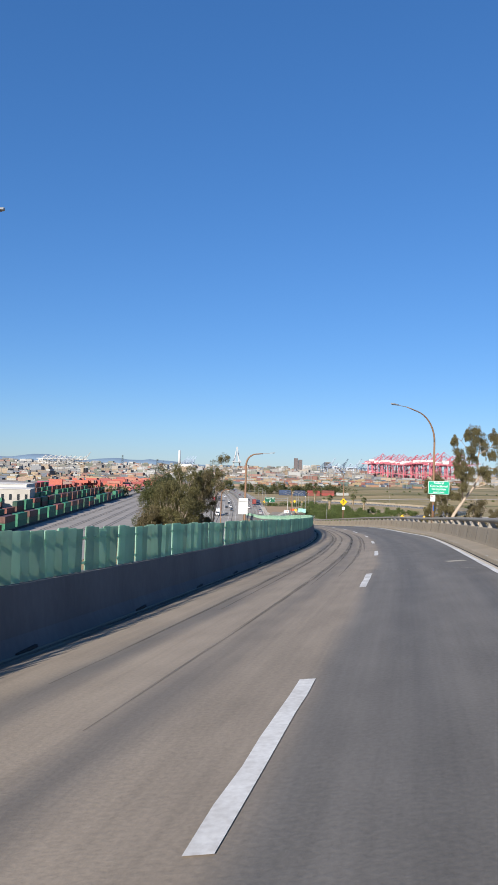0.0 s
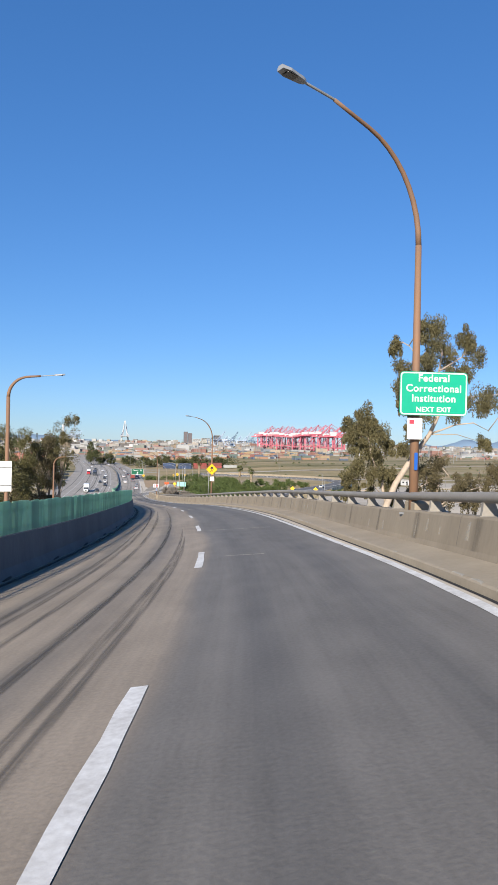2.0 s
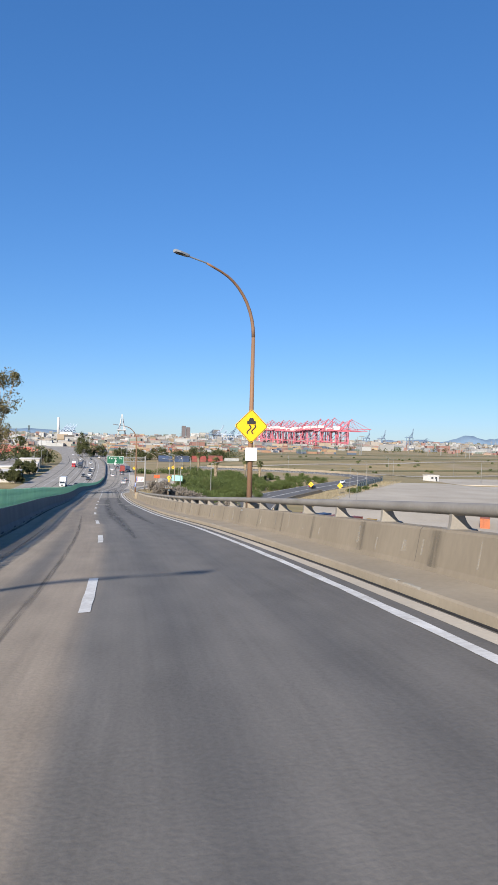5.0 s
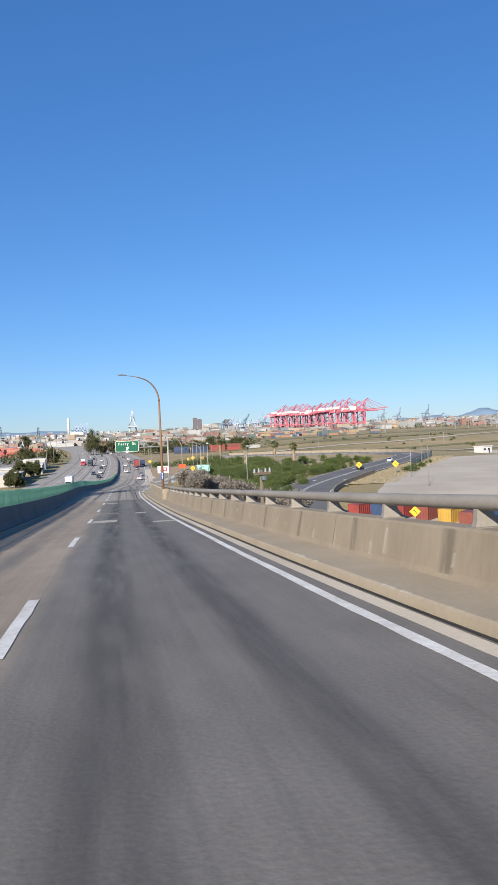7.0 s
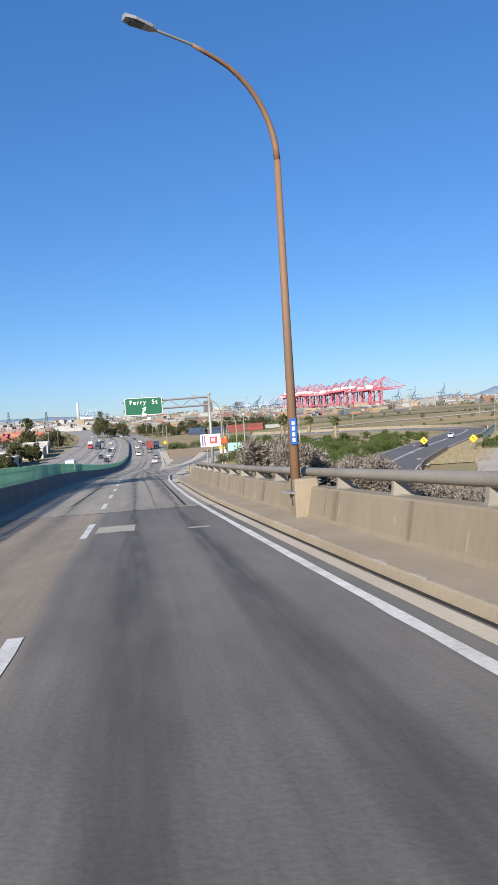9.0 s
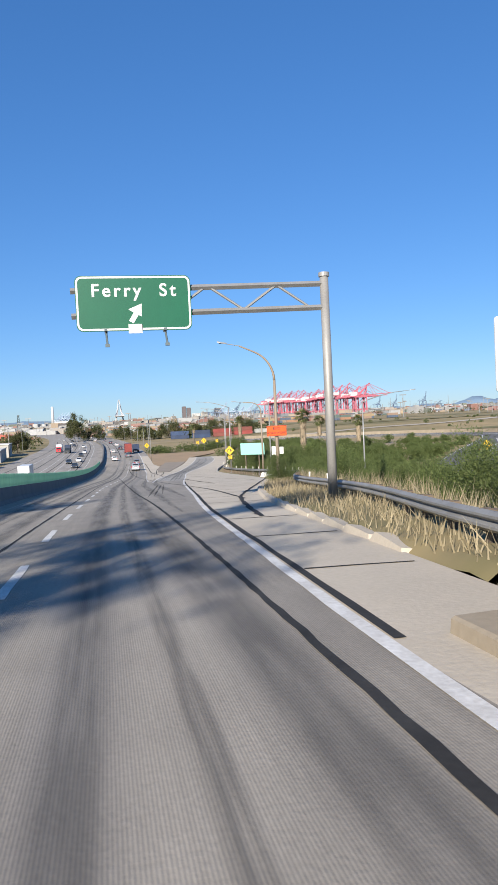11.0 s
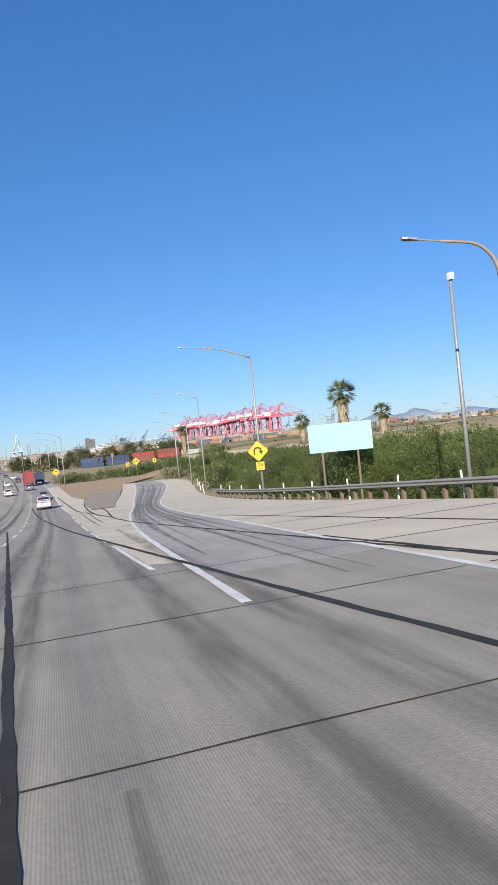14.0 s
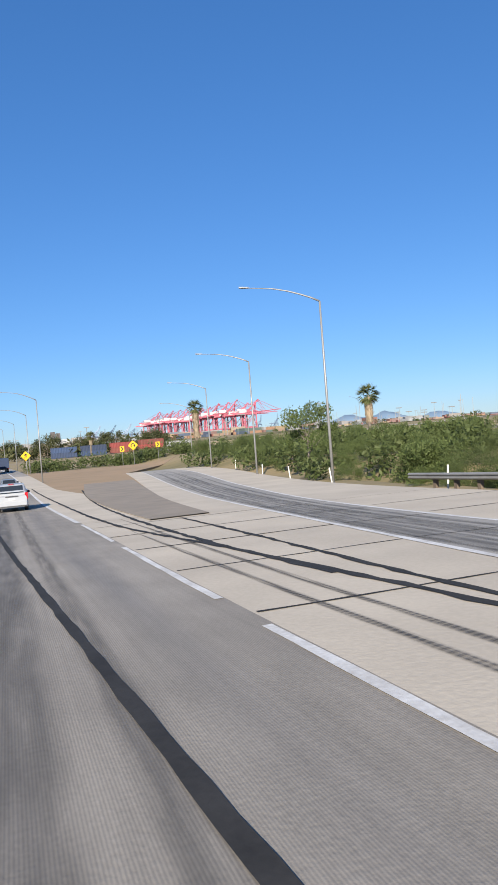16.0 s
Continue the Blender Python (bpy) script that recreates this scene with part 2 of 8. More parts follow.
M_WHITE = material("road_marking_white", (0.68, 0.665, 0.63), (0.42, 0.395, 0.36), 0.7, scale=1.6, fine=16, bump=0.1, vary=0.7)
M_TAR = material("tar_joint_sealer", (0.022, 0.021, 0.020), (0.042, 0.040, 0.038), 0.85, scale=1.5, fine=16, spec=0.2)
M_OLIVE = leaf_material("olive_tree_leaves", (0.125, 0.115, 0.048), (0.154, 0.137, 0.062), 0.42)
M_SKID = material("tyre_rubber_marks", (0.05, 0.048, 0.046), (0.085, 0.08, 0.075), 0.8, scale=2.5, fine=20)
M_PATCH = material("patched_concrete", (0.40, 0.36, 0.295), (0.29, 0.262, 0.215), 0.85, scale=2.5, fine=18)
M_ISLAND = material("island_asphalt", (0.28, 0.231, 0.175), (0.203, 0.171, 0.133), 0.9, scale=0.5, fine=14)
M_SLAT = material("green_slat", (0.47, 0.66, 0.53), (0.38, 0.57, 0.44), 0.65, scale=1.4, fine=9, bump=0.1, jitter=0.16, stretch=(1, 1, 0.3))


def let_light_through(m, share):
    """Thin plastic: part of the light that falls on the back comes out in front."""
    nt = m.node_tree
    b = nt.nodes["Principled BSDF"]
    tr, ms = nt.nodes.new("ShaderNodeBsdfTranslucent"), nt.nodes.new("ShaderNodeMixShader")
    ms.inputs[0].default_value = share
    nt.links.new(b.inputs["Base Color"].links[0].from_socket, tr.inputs["Color"])
    nt.links.new(b.outputs[0], ms.inputs[1])
    nt.links.new(tr.outputs[0], ms.inputs[2])
    nt.links.new(ms.outputs[0], nt.nodes["Material Output"].inputs["Surface"])


let_light_through(M_SLAT, 0.62)
M_SIGNG = material("sign_green", (0.003, 0.093, 0.045), (0.002, 0.078, 0.039), 0.45, scale=0.4, fine=5, bump=0)
M_SIGNG2 = material("sign_bright_green", (0.0, 0.296, 0.168), (0.0, 0.257, 0.148), 0.45, scale=0.4, fine=5, bump=0)
M_SIGNW = material("sign_white", (0.593, 0.593, 0.578), (0.532, 0.532, 0.517), 0.5, scale=1, fine=8, bump=0)
M_SIGNY = material("sign_yellow", (0.663, 0.396, 0.006), (0.608, 0.346, 0.006), 0.5, scale=1, fine=8, bump=0)
M_SIGNPALE = material("faded_red_print", (0.60, 0.42, 0.38), (0.52, 0.36, 0.33), 0.6, bump=0)
M_SIGNO = material("sign_orange", (0.712, 0.079, 0.008), (0.637, 0.065, 0.005), 0.5, scale=1, fine=8, bump=0)
M_SIGNR = material("sign_red", (0.62, 0.04, 0.06), (0.5, 0.03, 0.05), 0.5, scale=1, fine=8, bump=0)
M_TEAL = material("pale_teal_panel", (0.232, 0.469, 0.4), (0.21, 0.434, 0.371), 0.5, scale=0.6, fine=6, bump=0)
M_BLACK = material("black_ink", (0.015, 0.015, 0.015), (0.02, 0.02, 0.02), 0.5, bump=0)
M_BLUE = material("blue_label", (0.01, 0.09, 0.35), (0.01, 0.07, 0.3), 0.5, bump=0)
M_LAMPGREY = material("lamp_housing_grey", (0.288, 0.296, 0.304), (0.224, 0.232, 0.24), 0.5, 0.3, bump=0)
M_LAMPGLASS = glass_material("lamp_lens", (0.03, 0.03, 0.03), 0.15)
M_WOODPOST = material("weathered_post", (0.15, 0.114, 0.078), (0.096, 0.072, 0.051), 0.85, scale=3, fine=20, stretch=(1, 1, 0.2))
M_POSTW = material("delineator_white", (0.637, 0.629, 0.561), (0.527, 0.51, 0.442), 0.6, bump=0)


def ground_material():
    """Dry field: straw, olive grass and bare sand in long uneven bands, with small tufts."""
    m = material("dry_grass_ground", (0.32, 0.235, 0.12), (0.135, 0.12, 0.048), 0.95, scale=1.0, fine=18, bump=0.4, vary=0.6, stretch=(0.011, 0.03, 0.03))
    nt = m.node_tree
    b = nt.nodes["Principled BSDF"]
    old = b.inputs["Base Color"].links[0].from_socket
    geo = nt.nodes.new("ShaderNodeNewGeometry")
    n = nt.nodes.new("ShaderNodeTexNoise")
    n.inputs["Scale"].default_value, n.inputs["Detail"].default_value = 0.012, 6
    nt.links.new(geo.outputs["Position"], n.inputs["Vector"])
    r = nt.nodes.new("ShaderNodeMapRange")
    r.inputs["From Min"].default_value, r.inputs["From Max"].default_value = 0.56, 0.68
    nt.links.new(n.outputs["Fac"], r.inputs["Value"])
    mx = nt.nodes.new("ShaderNodeMix")
    mx.data_type = 'RGBA'
    mx.inputs["B"].default_value = (0.27, 0.21, 0.135, 1)
    nt.links.new(r.outputs[0], mx.inputs["Factor"])
    nt.links.new(old, mx.inputs["A"])
    nt.links.new(mx.outputs["Result"], b.inputs["Base Color"])
    return m


M_GROUND = ground_material()
M_SCRUB = material("field_scrub", (0.112, 0.112, 0.042), (0.188, 0.15, 0.065), 0.95, scale=0.03, fine=0.5)
M_DIRT = material("brown_dirt", (0.33, 0.225, 0.135), (0.25, 0.18, 0.10), 0.95, scale=0.2, fine=4)
M_YARD = material("yard_gravel", (0.414, 0.364, 0.294), (0.305, 0.263, 0.205), 0.9, scale=0.06, fine=2)
M_BALLAST = material("rail_ballast", (0.30, 0.27, 0.24), (0.22, 0.20, 0.18), 0.9, scale=0.1, fine=5)
M_STRAW = leaf_material("dry_straw", (0.36, 0.30, 0.19), (0.27, 0.22, 0.13))
M_STRAWBED = material("straw_covered_soil", (0.40, 0.31, 0.17), (0.27, 0.21, 0.11), 0.95, scale=0.25, fine=3, bump=0.5)
M_LEAF_EUC = leaf_material("eucalyptus_leaves", (0.155, 0.135, 0.066), (0.20, 0.172, 0.086), 0.5)
M_LEAF_DK = leaf_material("dark_tree_leaves", (0.076, 0.087, 0.035), (0.107, 0.107, 0.046), 0.4)
M_LEAF_RED = leaf_material("dry_tree_leaves", (0.155, 0.127, 0.068), (0.124, 0.102, 0.053), 0.42)
M_LEAF_SHRUB = leaf_material("shrub_leaves", (0.112, 0.148, 0.046), (0.142, 0.172, 0.06), 0.45)
M_LEAF_SHRUB2 = leaf_material("shrub_leaves_dark", (0.095, 0.122, 0.04), (0.118, 0.142, 0.052), 0.45)
M_TWIG = leaf_material("bare_twigs", (0.232, 0.203, 0.169), (0.188, 0.161, 0.135))
M_LEAF_PALM = leaf_material("palm_fronds", (0.112, 0.135, 0.049), (0.18, 0.18, 0.075), 0.4)
M_THATCH = leaf_material("palm_thatch", (0.40, 0.32, 0.22), (0.30, 0.235, 0.155))
M_BARK_PALE = material("pale_eucalyptus_bark", (0.406, 0.328, 0.25), (0.257, 0.203, 0.156), 0.85, scale=0.7, fine=6)
M_BARK = material("grey_bark", (0.20, 0.165, 0.13), (0.13, 0.105, 0.085), 0.9, scale=1.5, fine=10)
# distance haze is mixed into this pink-red by dulling its colour
M_PINK = material("haze_softened_crane_pink", (0.40, 0.105, 0.14), (0.33, 0.08, 0.105), 0.7, scale=0.05, fine=0.5, bump=0, jitter=0.2)
M_CRANEW = material("crane_paint_pale", (0.432, 0.489, 0.579), (0.313, 0.392, 0.512), 0.6, scale=0.05, fine=0.5, bump=0, jitter=0.12)
M_CRANEB = material("crane_paint_blue", (0.07, 0.12, 0.21), (0.15, 0.18, 0.23), 0.6, scale=0.05, fine=0.5, bump=0, jitter=0.12)
M_HOUSE = material("machinery_house_white", (0.499, 0.493, 0.474), (0.416, 0.403, 0.384), 0.6, scale=0.1, fine=1, bump=0)
M_CITY = island_material("far_buildings", [(0.206, 0.197, 0.188), (0.274, 0.268, 0.256), (0.146, 0.152, 0.164), (0.22, 0.193, 0.166), (0.311, 0.311, 0.308), (0.114, 0.102, 0.095), (0.192, 0.101, 0.08), (0.231, 0.176, 0.122), (0.293, 0.293, 0.287), (0.125, 0.134, 0.107)])
M_PYLON = material("pale_pylon_concrete", (0.436, 0.436, 0.436), (0.37, 0.37, 0.376), 0.7, scale=0.02, fine=0.3, bump=0)
# no haze in the air: its pale blue is in the hills' colour
M_HILL = material("haze_tinted_hills", (0.181, 0.26, 0.34), (0.164, 0.239, 0.315), 1.0, scale=0.002, fine=0.02, bump=0)
M_WATER = material("harbour_water", (0.05, 0.09, 0.14), (0.04, 0.075, 0.12), 0.2, scale=0.01, fine=0.2)
CONT = {n: material("container_" + n, [v * 0.5 + 0.012 for v in c], [v * 0.34 + 0.012 for v in c], 0.55, scale=0.5, fine=5, bump=0, jitter=0.15) for n, c in dict(
    red=(0.42, 0.055, 0.04), rust=(0.33, 0.075, 0.045), brown=(0.20, 0.075, 0.05), orange=(0.66, 0.17, 0.04), blue=(0.035, 0.085, 0.21),
    navy=(0.02, 0.05, 0.13), green=(0.02, 0.30, 0.145), dark_green=(0.012, 0.12, 0.06), yellow=(0.70, 0.40, 0.05), white=(0.62, 0.62, 0.58), pink=(0.66, 0.09, 0.17), grey=(0.35, 0.36, 0.37)).items()}
M_CONTFAR = island_material("stacked_containers_far", [(0.19, 0.076, 0.061), (0.254, 0.145, 0.087), (0.267, 0.199, 0.116), (0.073, 0.092, 0.127), (0.16, 0.096, 0.081), (0.263, 0.263, 0.251), (0.084, 0.111, 0.095), (0.23, 0.161, 0.116)])
M_SILVER = material("silver_car_paint", (0.48, 0.488, 0.496), (0.448, 0.456, 0.464), 0.32, 0.55, scale=1, fine=3, bump=0, spec=0.6)
M_CARDARK = material("dark_car_paint", (0.06, 0.065, 0.075), (0.05, 0.055, 0.06), 0.3, 0.3, bump=0, spec=0.6)
M_CARGREY = material("grey_car_paint", (0.22, 0.23, 0.24), (0.19, 0.20, 0.21), 0.3, 0.4, bump=0, spec=0.6)
M_CARWHITE = material("white_car_paint", (0.576, 0.576, 0.569), (0.533, 0.533, 0.526), 0.35, 0.0, bump=0, spec=0.6)
M_CARRED = material("red_truck_paint", (0.62, 0.02, 0.03), (0.54, 0.02, 0.025), 0.4, 0.0, bump=0, spec=0.5)
M_TYRE = material("tyre_rubber", (0.02, 0.02, 0.02), (0.03, 0.03, 0.03), 0.85, bump=0)
M_RIM = material("alloy_rim", (0.35, 0.35, 0.36), (0.25, 0.25, 0.26), 0.35, 0.8, bump=0)
M_GLASS = glass_material("dark_tinted_glass")
M_TAIL = material("tail_lamp_red", (0.45, 0.01, 0.02), (0.36, 0.01, 0.015), 0.25, bump=0, spec=0.6)
M_PLASTIC = material("dark_bumper_plastic", (0.06, 0.06, 0.062), (0.045, 0.045, 0.047), 0.6, bump=0)
M_ROOFW = material("pale_roof", (0.60, 0.57, 0.52), (0.48, 0.45, 0.41), 0.8, scale=0.2, fine=2)
M_WALLW = material("pale_wall", (0.394, 0.367, 0.326), (0.32, 0.299, 0.265), 0.85, scale=0.2, fine=2)
M_TRUSS = material("dark_steel_parapet", (0.10, 0.13, 0.14), (0.075, 0.095, 0.10), 0.6, 0.2, bump=0)


# ---- mesh helpers ----
class Build:
    """Collects vertices and faces for one mesh."""

    def __init__(self):
        self.v, self.f = [], []

    def add(self, verts, faces):
        n = len(self.v)
        self.v += [tuple(p) for p in verts]
        self.f += [tuple(i + n for i in q) for q in faces]
        return self

    def box(self, c, s, m=None, taper=1.0):
        x, y, z = s[0] / 2, s[1] / 2, s[2] / 2
        vs = [Vector((a * x * (taper if k > 0 else 1), b * y * (taper if k > 0 else 1), k * z)) for k in (-1, 1) for a, b in ((-1, -1), (1, -1), (1, 1), (-1, 1))]
        vs = [(m @ v if m else v) + Vector(c) for v in vs]
        return self.add(vs, [(3, 2, 1, 0), (4, 5, 6, 7), (0, 1, 5, 4), (1, 2, 6, 5), (2, 3, 7, 6), (3, 0, 4, 7)])

    def bevel_box(self, c, s, r):
        """A box with chamfered upright and top edges."""
        x, y, z = s[0] / 2, s[1] / 2, s[2] / 2
        ring = lambda i, zz: [(c[0] + sx * (x - i - (r if a else 0)), c[1] + sy * (y - i - (0 if a else r)), c[2] + zz) for sx, sy, a in ((-1, -1, 0), (-1, -1, 1), (1, -1, 1), (1, -1, 0), (1, 1, 0), (1, 1, 1), (-1, 1, 1), (-1, 1, 0))]
        return self.loft([ring(0, -z), ring(0, z - r), ring(r, z)])

    def loft(self, rings, cap=True, close=True):
        n, k, base = len(rings[0]), len(rings), len(self.v)
        faces = []
        for i in range(k - 1):
            for j in range(n if close else n - 1):
                a, b = i * n + j, i * n + (j + 1) % n
                faces.append((a, b, b + n, a + n))
        if cap and close:
            faces += [tuple(range(n - 1, -1, -1)), tuple(range((k - 1) * n, k * n))]
        return self.add([p for r in rings for p in r], faces)

    def tube(self, pts, radii, n=8, cap=True):
        pts = [Vector(p) for p in pts]
        if isinstance(radii, (int, float)):
            radii = [radii] * len(pts)
        rings, side = [], None
        for i, p in enumerate(pts):
            d = (pts[min(i + 1, len(pts) - 1)] - pts[max(i - 1, 0)]).normalized()
            ref = side if side is not None else (Vector((1, 0, 0)) if abs(d.x) < 0.9 else Vector((0, 1, 0)))
            s = (ref - d * ref.dot(d)).normalized()
            side, t = s, d.cross(s)
            rings.append([p + (s * math.cos(2 * math.pi * j / n) + t * math.sin(2 * math.pi * j / n)) * radii[i] for j in range(n)])
        return self.loft(rings, cap)

    def prism(self, poly, depth, m=None):
        """An outline in the xz plane, given depth along +y."""
        m = m or Matrix()
        return self.loft([[m @ Vector((x, 0, z)) for x, z in poly], [m @ Vector((x, depth, z)) for x, z in poly]])

    def done(self, name, mat, parent=None, label="", smooth=False, m=None):
        me = bpy.data.meshes.new(name)
        me.from_pydata(self.v, [], self.f)
        me.materials.append(mat)
        if smooth:
            me.polygons.foreach_set("use_smooth", [True] * len(me.polygons))
        ob = new(name, me)
        if parent:
            ob.parent = parent
        if m is not None:
            ob.matrix_basis = m
        if label:
            tagged(ob, label)
        return ob


def fixed_normals(ob):
    bm = bmesh.new()
    bm.from_mesh(ob.data)
    bmesh.ops.recalc_face_normals(bm, faces=bm.faces)
    bm.to_mesh(ob.data)
    bm.free()
    return ob


def empty(name, m, label, category, group=""):
    e = new(name)
    e.empty_display_size = 0.3
    e.matrix_basis = m
    return tagged(e, label, category, group)


def lettering(text, size, mat, parent, m, name="lettering", space=1.08):
    """Words in the built-in font as a thin raised mesh; m places the text's xy plane."""
    cu = bpy.data.curves.new("words", 'FONT')
    cu.body, cu.size, cu.align_x, cu.align_y, cu.extrude = text, size, 'CENTER', 'CENTER', 0.002
    cu.space_character = space
    cu.offset = size * 0.018
    tmp = bpy.data.objects.new("words", cu)
    scene.collection.objects.link(tmp)
    me = bpy.data.meshes.new_from_object(tmp.evaluated_get(bpy.context.evaluated_depsgraph_get()))
    bpy.data.objects.remove(tmp)
    me.materials.clear()
    me.materials.append(mat)
    ob = new(name, me)
    ob.parent = parent
    ob.matrix_basis = m
    return ob


# ---- the road's plan ----
def curve(points):
    """A smooth function through points (monotone cubic)."""
    xs, ys = [p[0] for p in points], [p[1] for p in points]
    n = len(xs)
    d = [(ys[i + 1] - ys[i]) / (xs[i + 1] - xs[i]) for i in range(n - 1)]
    g = [d[0]] + [(d[i - 1] + d[i]) / 2 if d[i - 1] * d[i] > 0 else 0 for i in range(1, n - 1)] + [d[-1]]
    for i in range(1, n - 1):
        if d[i - 1] * d[i] > 0:
            lim = 3 * min(abs(d[i - 1]), abs(d[i]))
            g[i] = max(-lim, min(lim, g[i]))

    def f(x):
        if x <= xs[0]:
            return ys[0] + g[0] * (x - xs[0])
        if x >= xs[-1]:
            return ys[-1] + g[-1] * (x - xs[-1])
        i = max(k for k in range(n - 1) if xs[k] <= x)
        h = xs[i + 1] - xs[i]
        t = (x - xs[i]) / h
        return ((1 + 2 * t) * (1 - t) ** 2 * ys[i] + t * (1 - t) ** 2 * h * g[i] + t * t * (3 - 2 * t) * ys[i + 1] + t * t * (t - 1) * h * g[i + 1])
    return f


grade = curve([(-90, 3.6), (-40, 0.67), (0, -1.71), (20, -2.95), (40, -4.33), (60, -5.75), (80, -7.05), (100, -8.54), (120, -10.14), (140, -11.75), (160, -13.27), (180, -14.78), (200, -16.11),
               (220, -17.28), (240, -18.45), (260, -19.8), (280, -21.2), (300, -22.58), (320, -23.84), (340, -25.06), (360, -26.14), (380, -26.99), (400, -27.58), (420, -27.89), (450, -27.96), (700, -27.96), (1000, -26), (1400, -21), (2200, -14)])
driven = curve([(-40, -11.5), (0, 0), (20, 5.4), (40, 9.33), (60, 12.24), (80, 14.09), (100, 14.85), (120, 14.88), (140, 14.47), (160, 13.84), (180, 13.3), (200, 12.91), (220, 12.71), (240, 12.64), (280, 13.06), (340, 14.08), (400, 14.5)])
bank = curve([(-50, 0.095), (40, 0.09), (75, 0.07), (100, 0.05), (124, 0.03), (155, 0.0), (400, 0.0)])
lane_x = curve([(-90, -27.5), (-40, -12.2), (0, -1.1), (15, 2.82), (30, 6.38), (45, 9.3), (58, 11.4), (75, 13.0), (92, 13.9), (105, 14.3), (120, 14.1), (147, 12.92), (170, 12.2), (197, 11.65), (225, 11.2), (256, 10.6), (290, 10.6), (320, 11.7), (345, 12.8), (370, 13.4), (421, 14.4), (480, 15), (600, 12), (700, 6), (1000, -28), (1300, -90), (1800, -230)])
line_r = curve([(-90, -23.3), (-40, -8.0), (0, 3.0), (17, 6.9), (39, 12.0), (50, 14.2), (62, 15.7), (75, 16.9), (83, 17.45), (97, 18.1), (110, 18.35), (125, 18.15), (147, 17.1), (168, 16.3), (189, 15.65), (199, 15.35), (211, 15.0), (230, 14.85), (240, 15.1), (250, 15.5), (265, 16.55), (280, 17.55), (295, 18.65), (310, 20.05), (325, 21.6), (340, 22.95), (355, 24.75), (370, 27.35), (385, 30.72), (400, 34.05), (415, 37.35), (430, 39.98), (445, 40.96)])
median_x = curve([(-90, -32.5), (-40, -17.2), (0, -5.9), (9.5, -3.3), (16.6, -1.6), (31.5, 1.75), (45, 4.7), (58, 6.9), (72, 8.7), (88, 9.9), (104, 10.3), (120, 10.1), (147, 9.0), (170, 8.25), (209, 7.4), (250, 6.3), (285, 5.6), (320, 5.8), (360, 6.2), (436, 6.8), (480, 6.2), (600, 3), (700, -3), (1000, -37), (1300, -99), (1800, -239)])
main_r = curve([(309, 15.6), (330, 16.1), (345, 16.6), (369, 17.5), (389, 17.8), (421, 18.5), (480, 19), (600, 16.5), (700, 11), (1000, -22), (1300, -83), (1800, -222)])
exit_l = curve([(305, 15.95), (325, 17.7), (345, 20.25), (365, 23.6), (385, 26.75), (405, 30.19), (425, 33.44), (445, 36.29)])
pave_r = curve([(225, 16.7), (232, 16.9), (246, 17.75), (253, 18.4), (266, 20.6), (280, 24.03), (295, 26.77), (310, 27.97), (325, 28.57), (340, 29.28), (355, 30.56), (370, 32.64), (385, 35.48), (400, 38.81), (415, 42.12), (430, 44.64), (445, 45.37)])
rail_x = curve([(228, 16.9), (236, 18.0), (246, 20.0), (264, 22.4), (282, 27.2), (297, 30.3), (316, 31.3), (342, 32.0), (363, 32.9), (374, 34.4)])
BARRIER_END = 232.0
GROUND_Z = -28.4


def surf(x, y):
    return grade(y) + bank(y) * (x - driven(y))


def ribbon(name, left, right, y0, y1, mat, lift=0.0, step=4.0, cols=6, parent=None, skirt=0.0, z=None):
    """A strip of road surface between two edges, with side faces skirt metres deep."""
    rows = max(2, int((y1 - y0) / step) + 1)
    V, F, UV = [], [], []
    for i in range(rows + 1):
        y = y0 + (y1 - y0) * i / rows
        a, b = left(y), right(y)
        xs = [a + (b - a) * j / cols for j in range(cols + 1)]
        for x in ([a] if skirt else []) + xs + ([b] if skirt else []):
            k = len(V) % (cols + (3 if skirt else 1))
            zz = (z(x, y) if z else surf(x, y)) + lift - (skirt if skirt and k in (0, cols + 2) else 0)
            V.append((x, y, zz))
            UV.append((x - lane_x(y), y))
    w = cols + (3 if skirt else 1)
    for i in range(rows):
        for j in range(w - 1):
            F.append((i * w + j, i * w + j + 1, (i + 1) * w + j + 1, (i + 1) * w + j))
    me = bpy.data.meshes.new(name)
    me.from_pydata(V, [], F)
    me.materials.append(mat)
    lay = me.uv_layers.new(name="lane")
    idx = np.empty(len(me.loops), dtype=np.int32)
    me.loops.foreach_get("vertex_index", idx)
    lay.data.foreach_set("uv", np.array(UV)[idx].ravel())
    ob = new(name, me)
    if parent:
        ob.parent = parent
    return ob


def shifted(f, d):
    return lambda y: f(y) + d


# ---- ground ----
def smooth01(t):
    t = max(0.0, min(1.0, t))
    return t * t * (3 - 2 * t)


def ground_z(x, y):
    far = GROUND_Z + 14.5 * smooth01((y - 800) / 2600)
    z = far + 0.5 * noise.noise(Vector((x * 0.01, y * 0.01, 3.0))) * smooth01((abs(x - 10) - 40) / 60)
    z += 5.0 * smooth01((x - 60) / 120) * smooth01((y - 560) / 160) * (1 - smooth01((y - 1300) / 300)) * smooth01((900 - x) / 300)
    z += 1.6 * smooth01((x - 42) / 12) * smooth01((y - 262) / 30) * (1 - smooth01((y - 520) / 60)) * (1 - smooth01((x - 170) / 30))
    if 190 < y < 470 and x > 6:
        edge = pave_r(max(y, 225)) + 4.5
        crest = grade(y) - 0.4
        d = max(0.0, x - edge)
        bump = crest - d * 0.30
        if x < 8.5:
            bump = crest - (8.5 - x) * 6
        f = smooth01((y - 206) / 10) * (1 - smooth01((y - 440) / 30))
        z = max(z, z + (bump - z) * f)
    return z


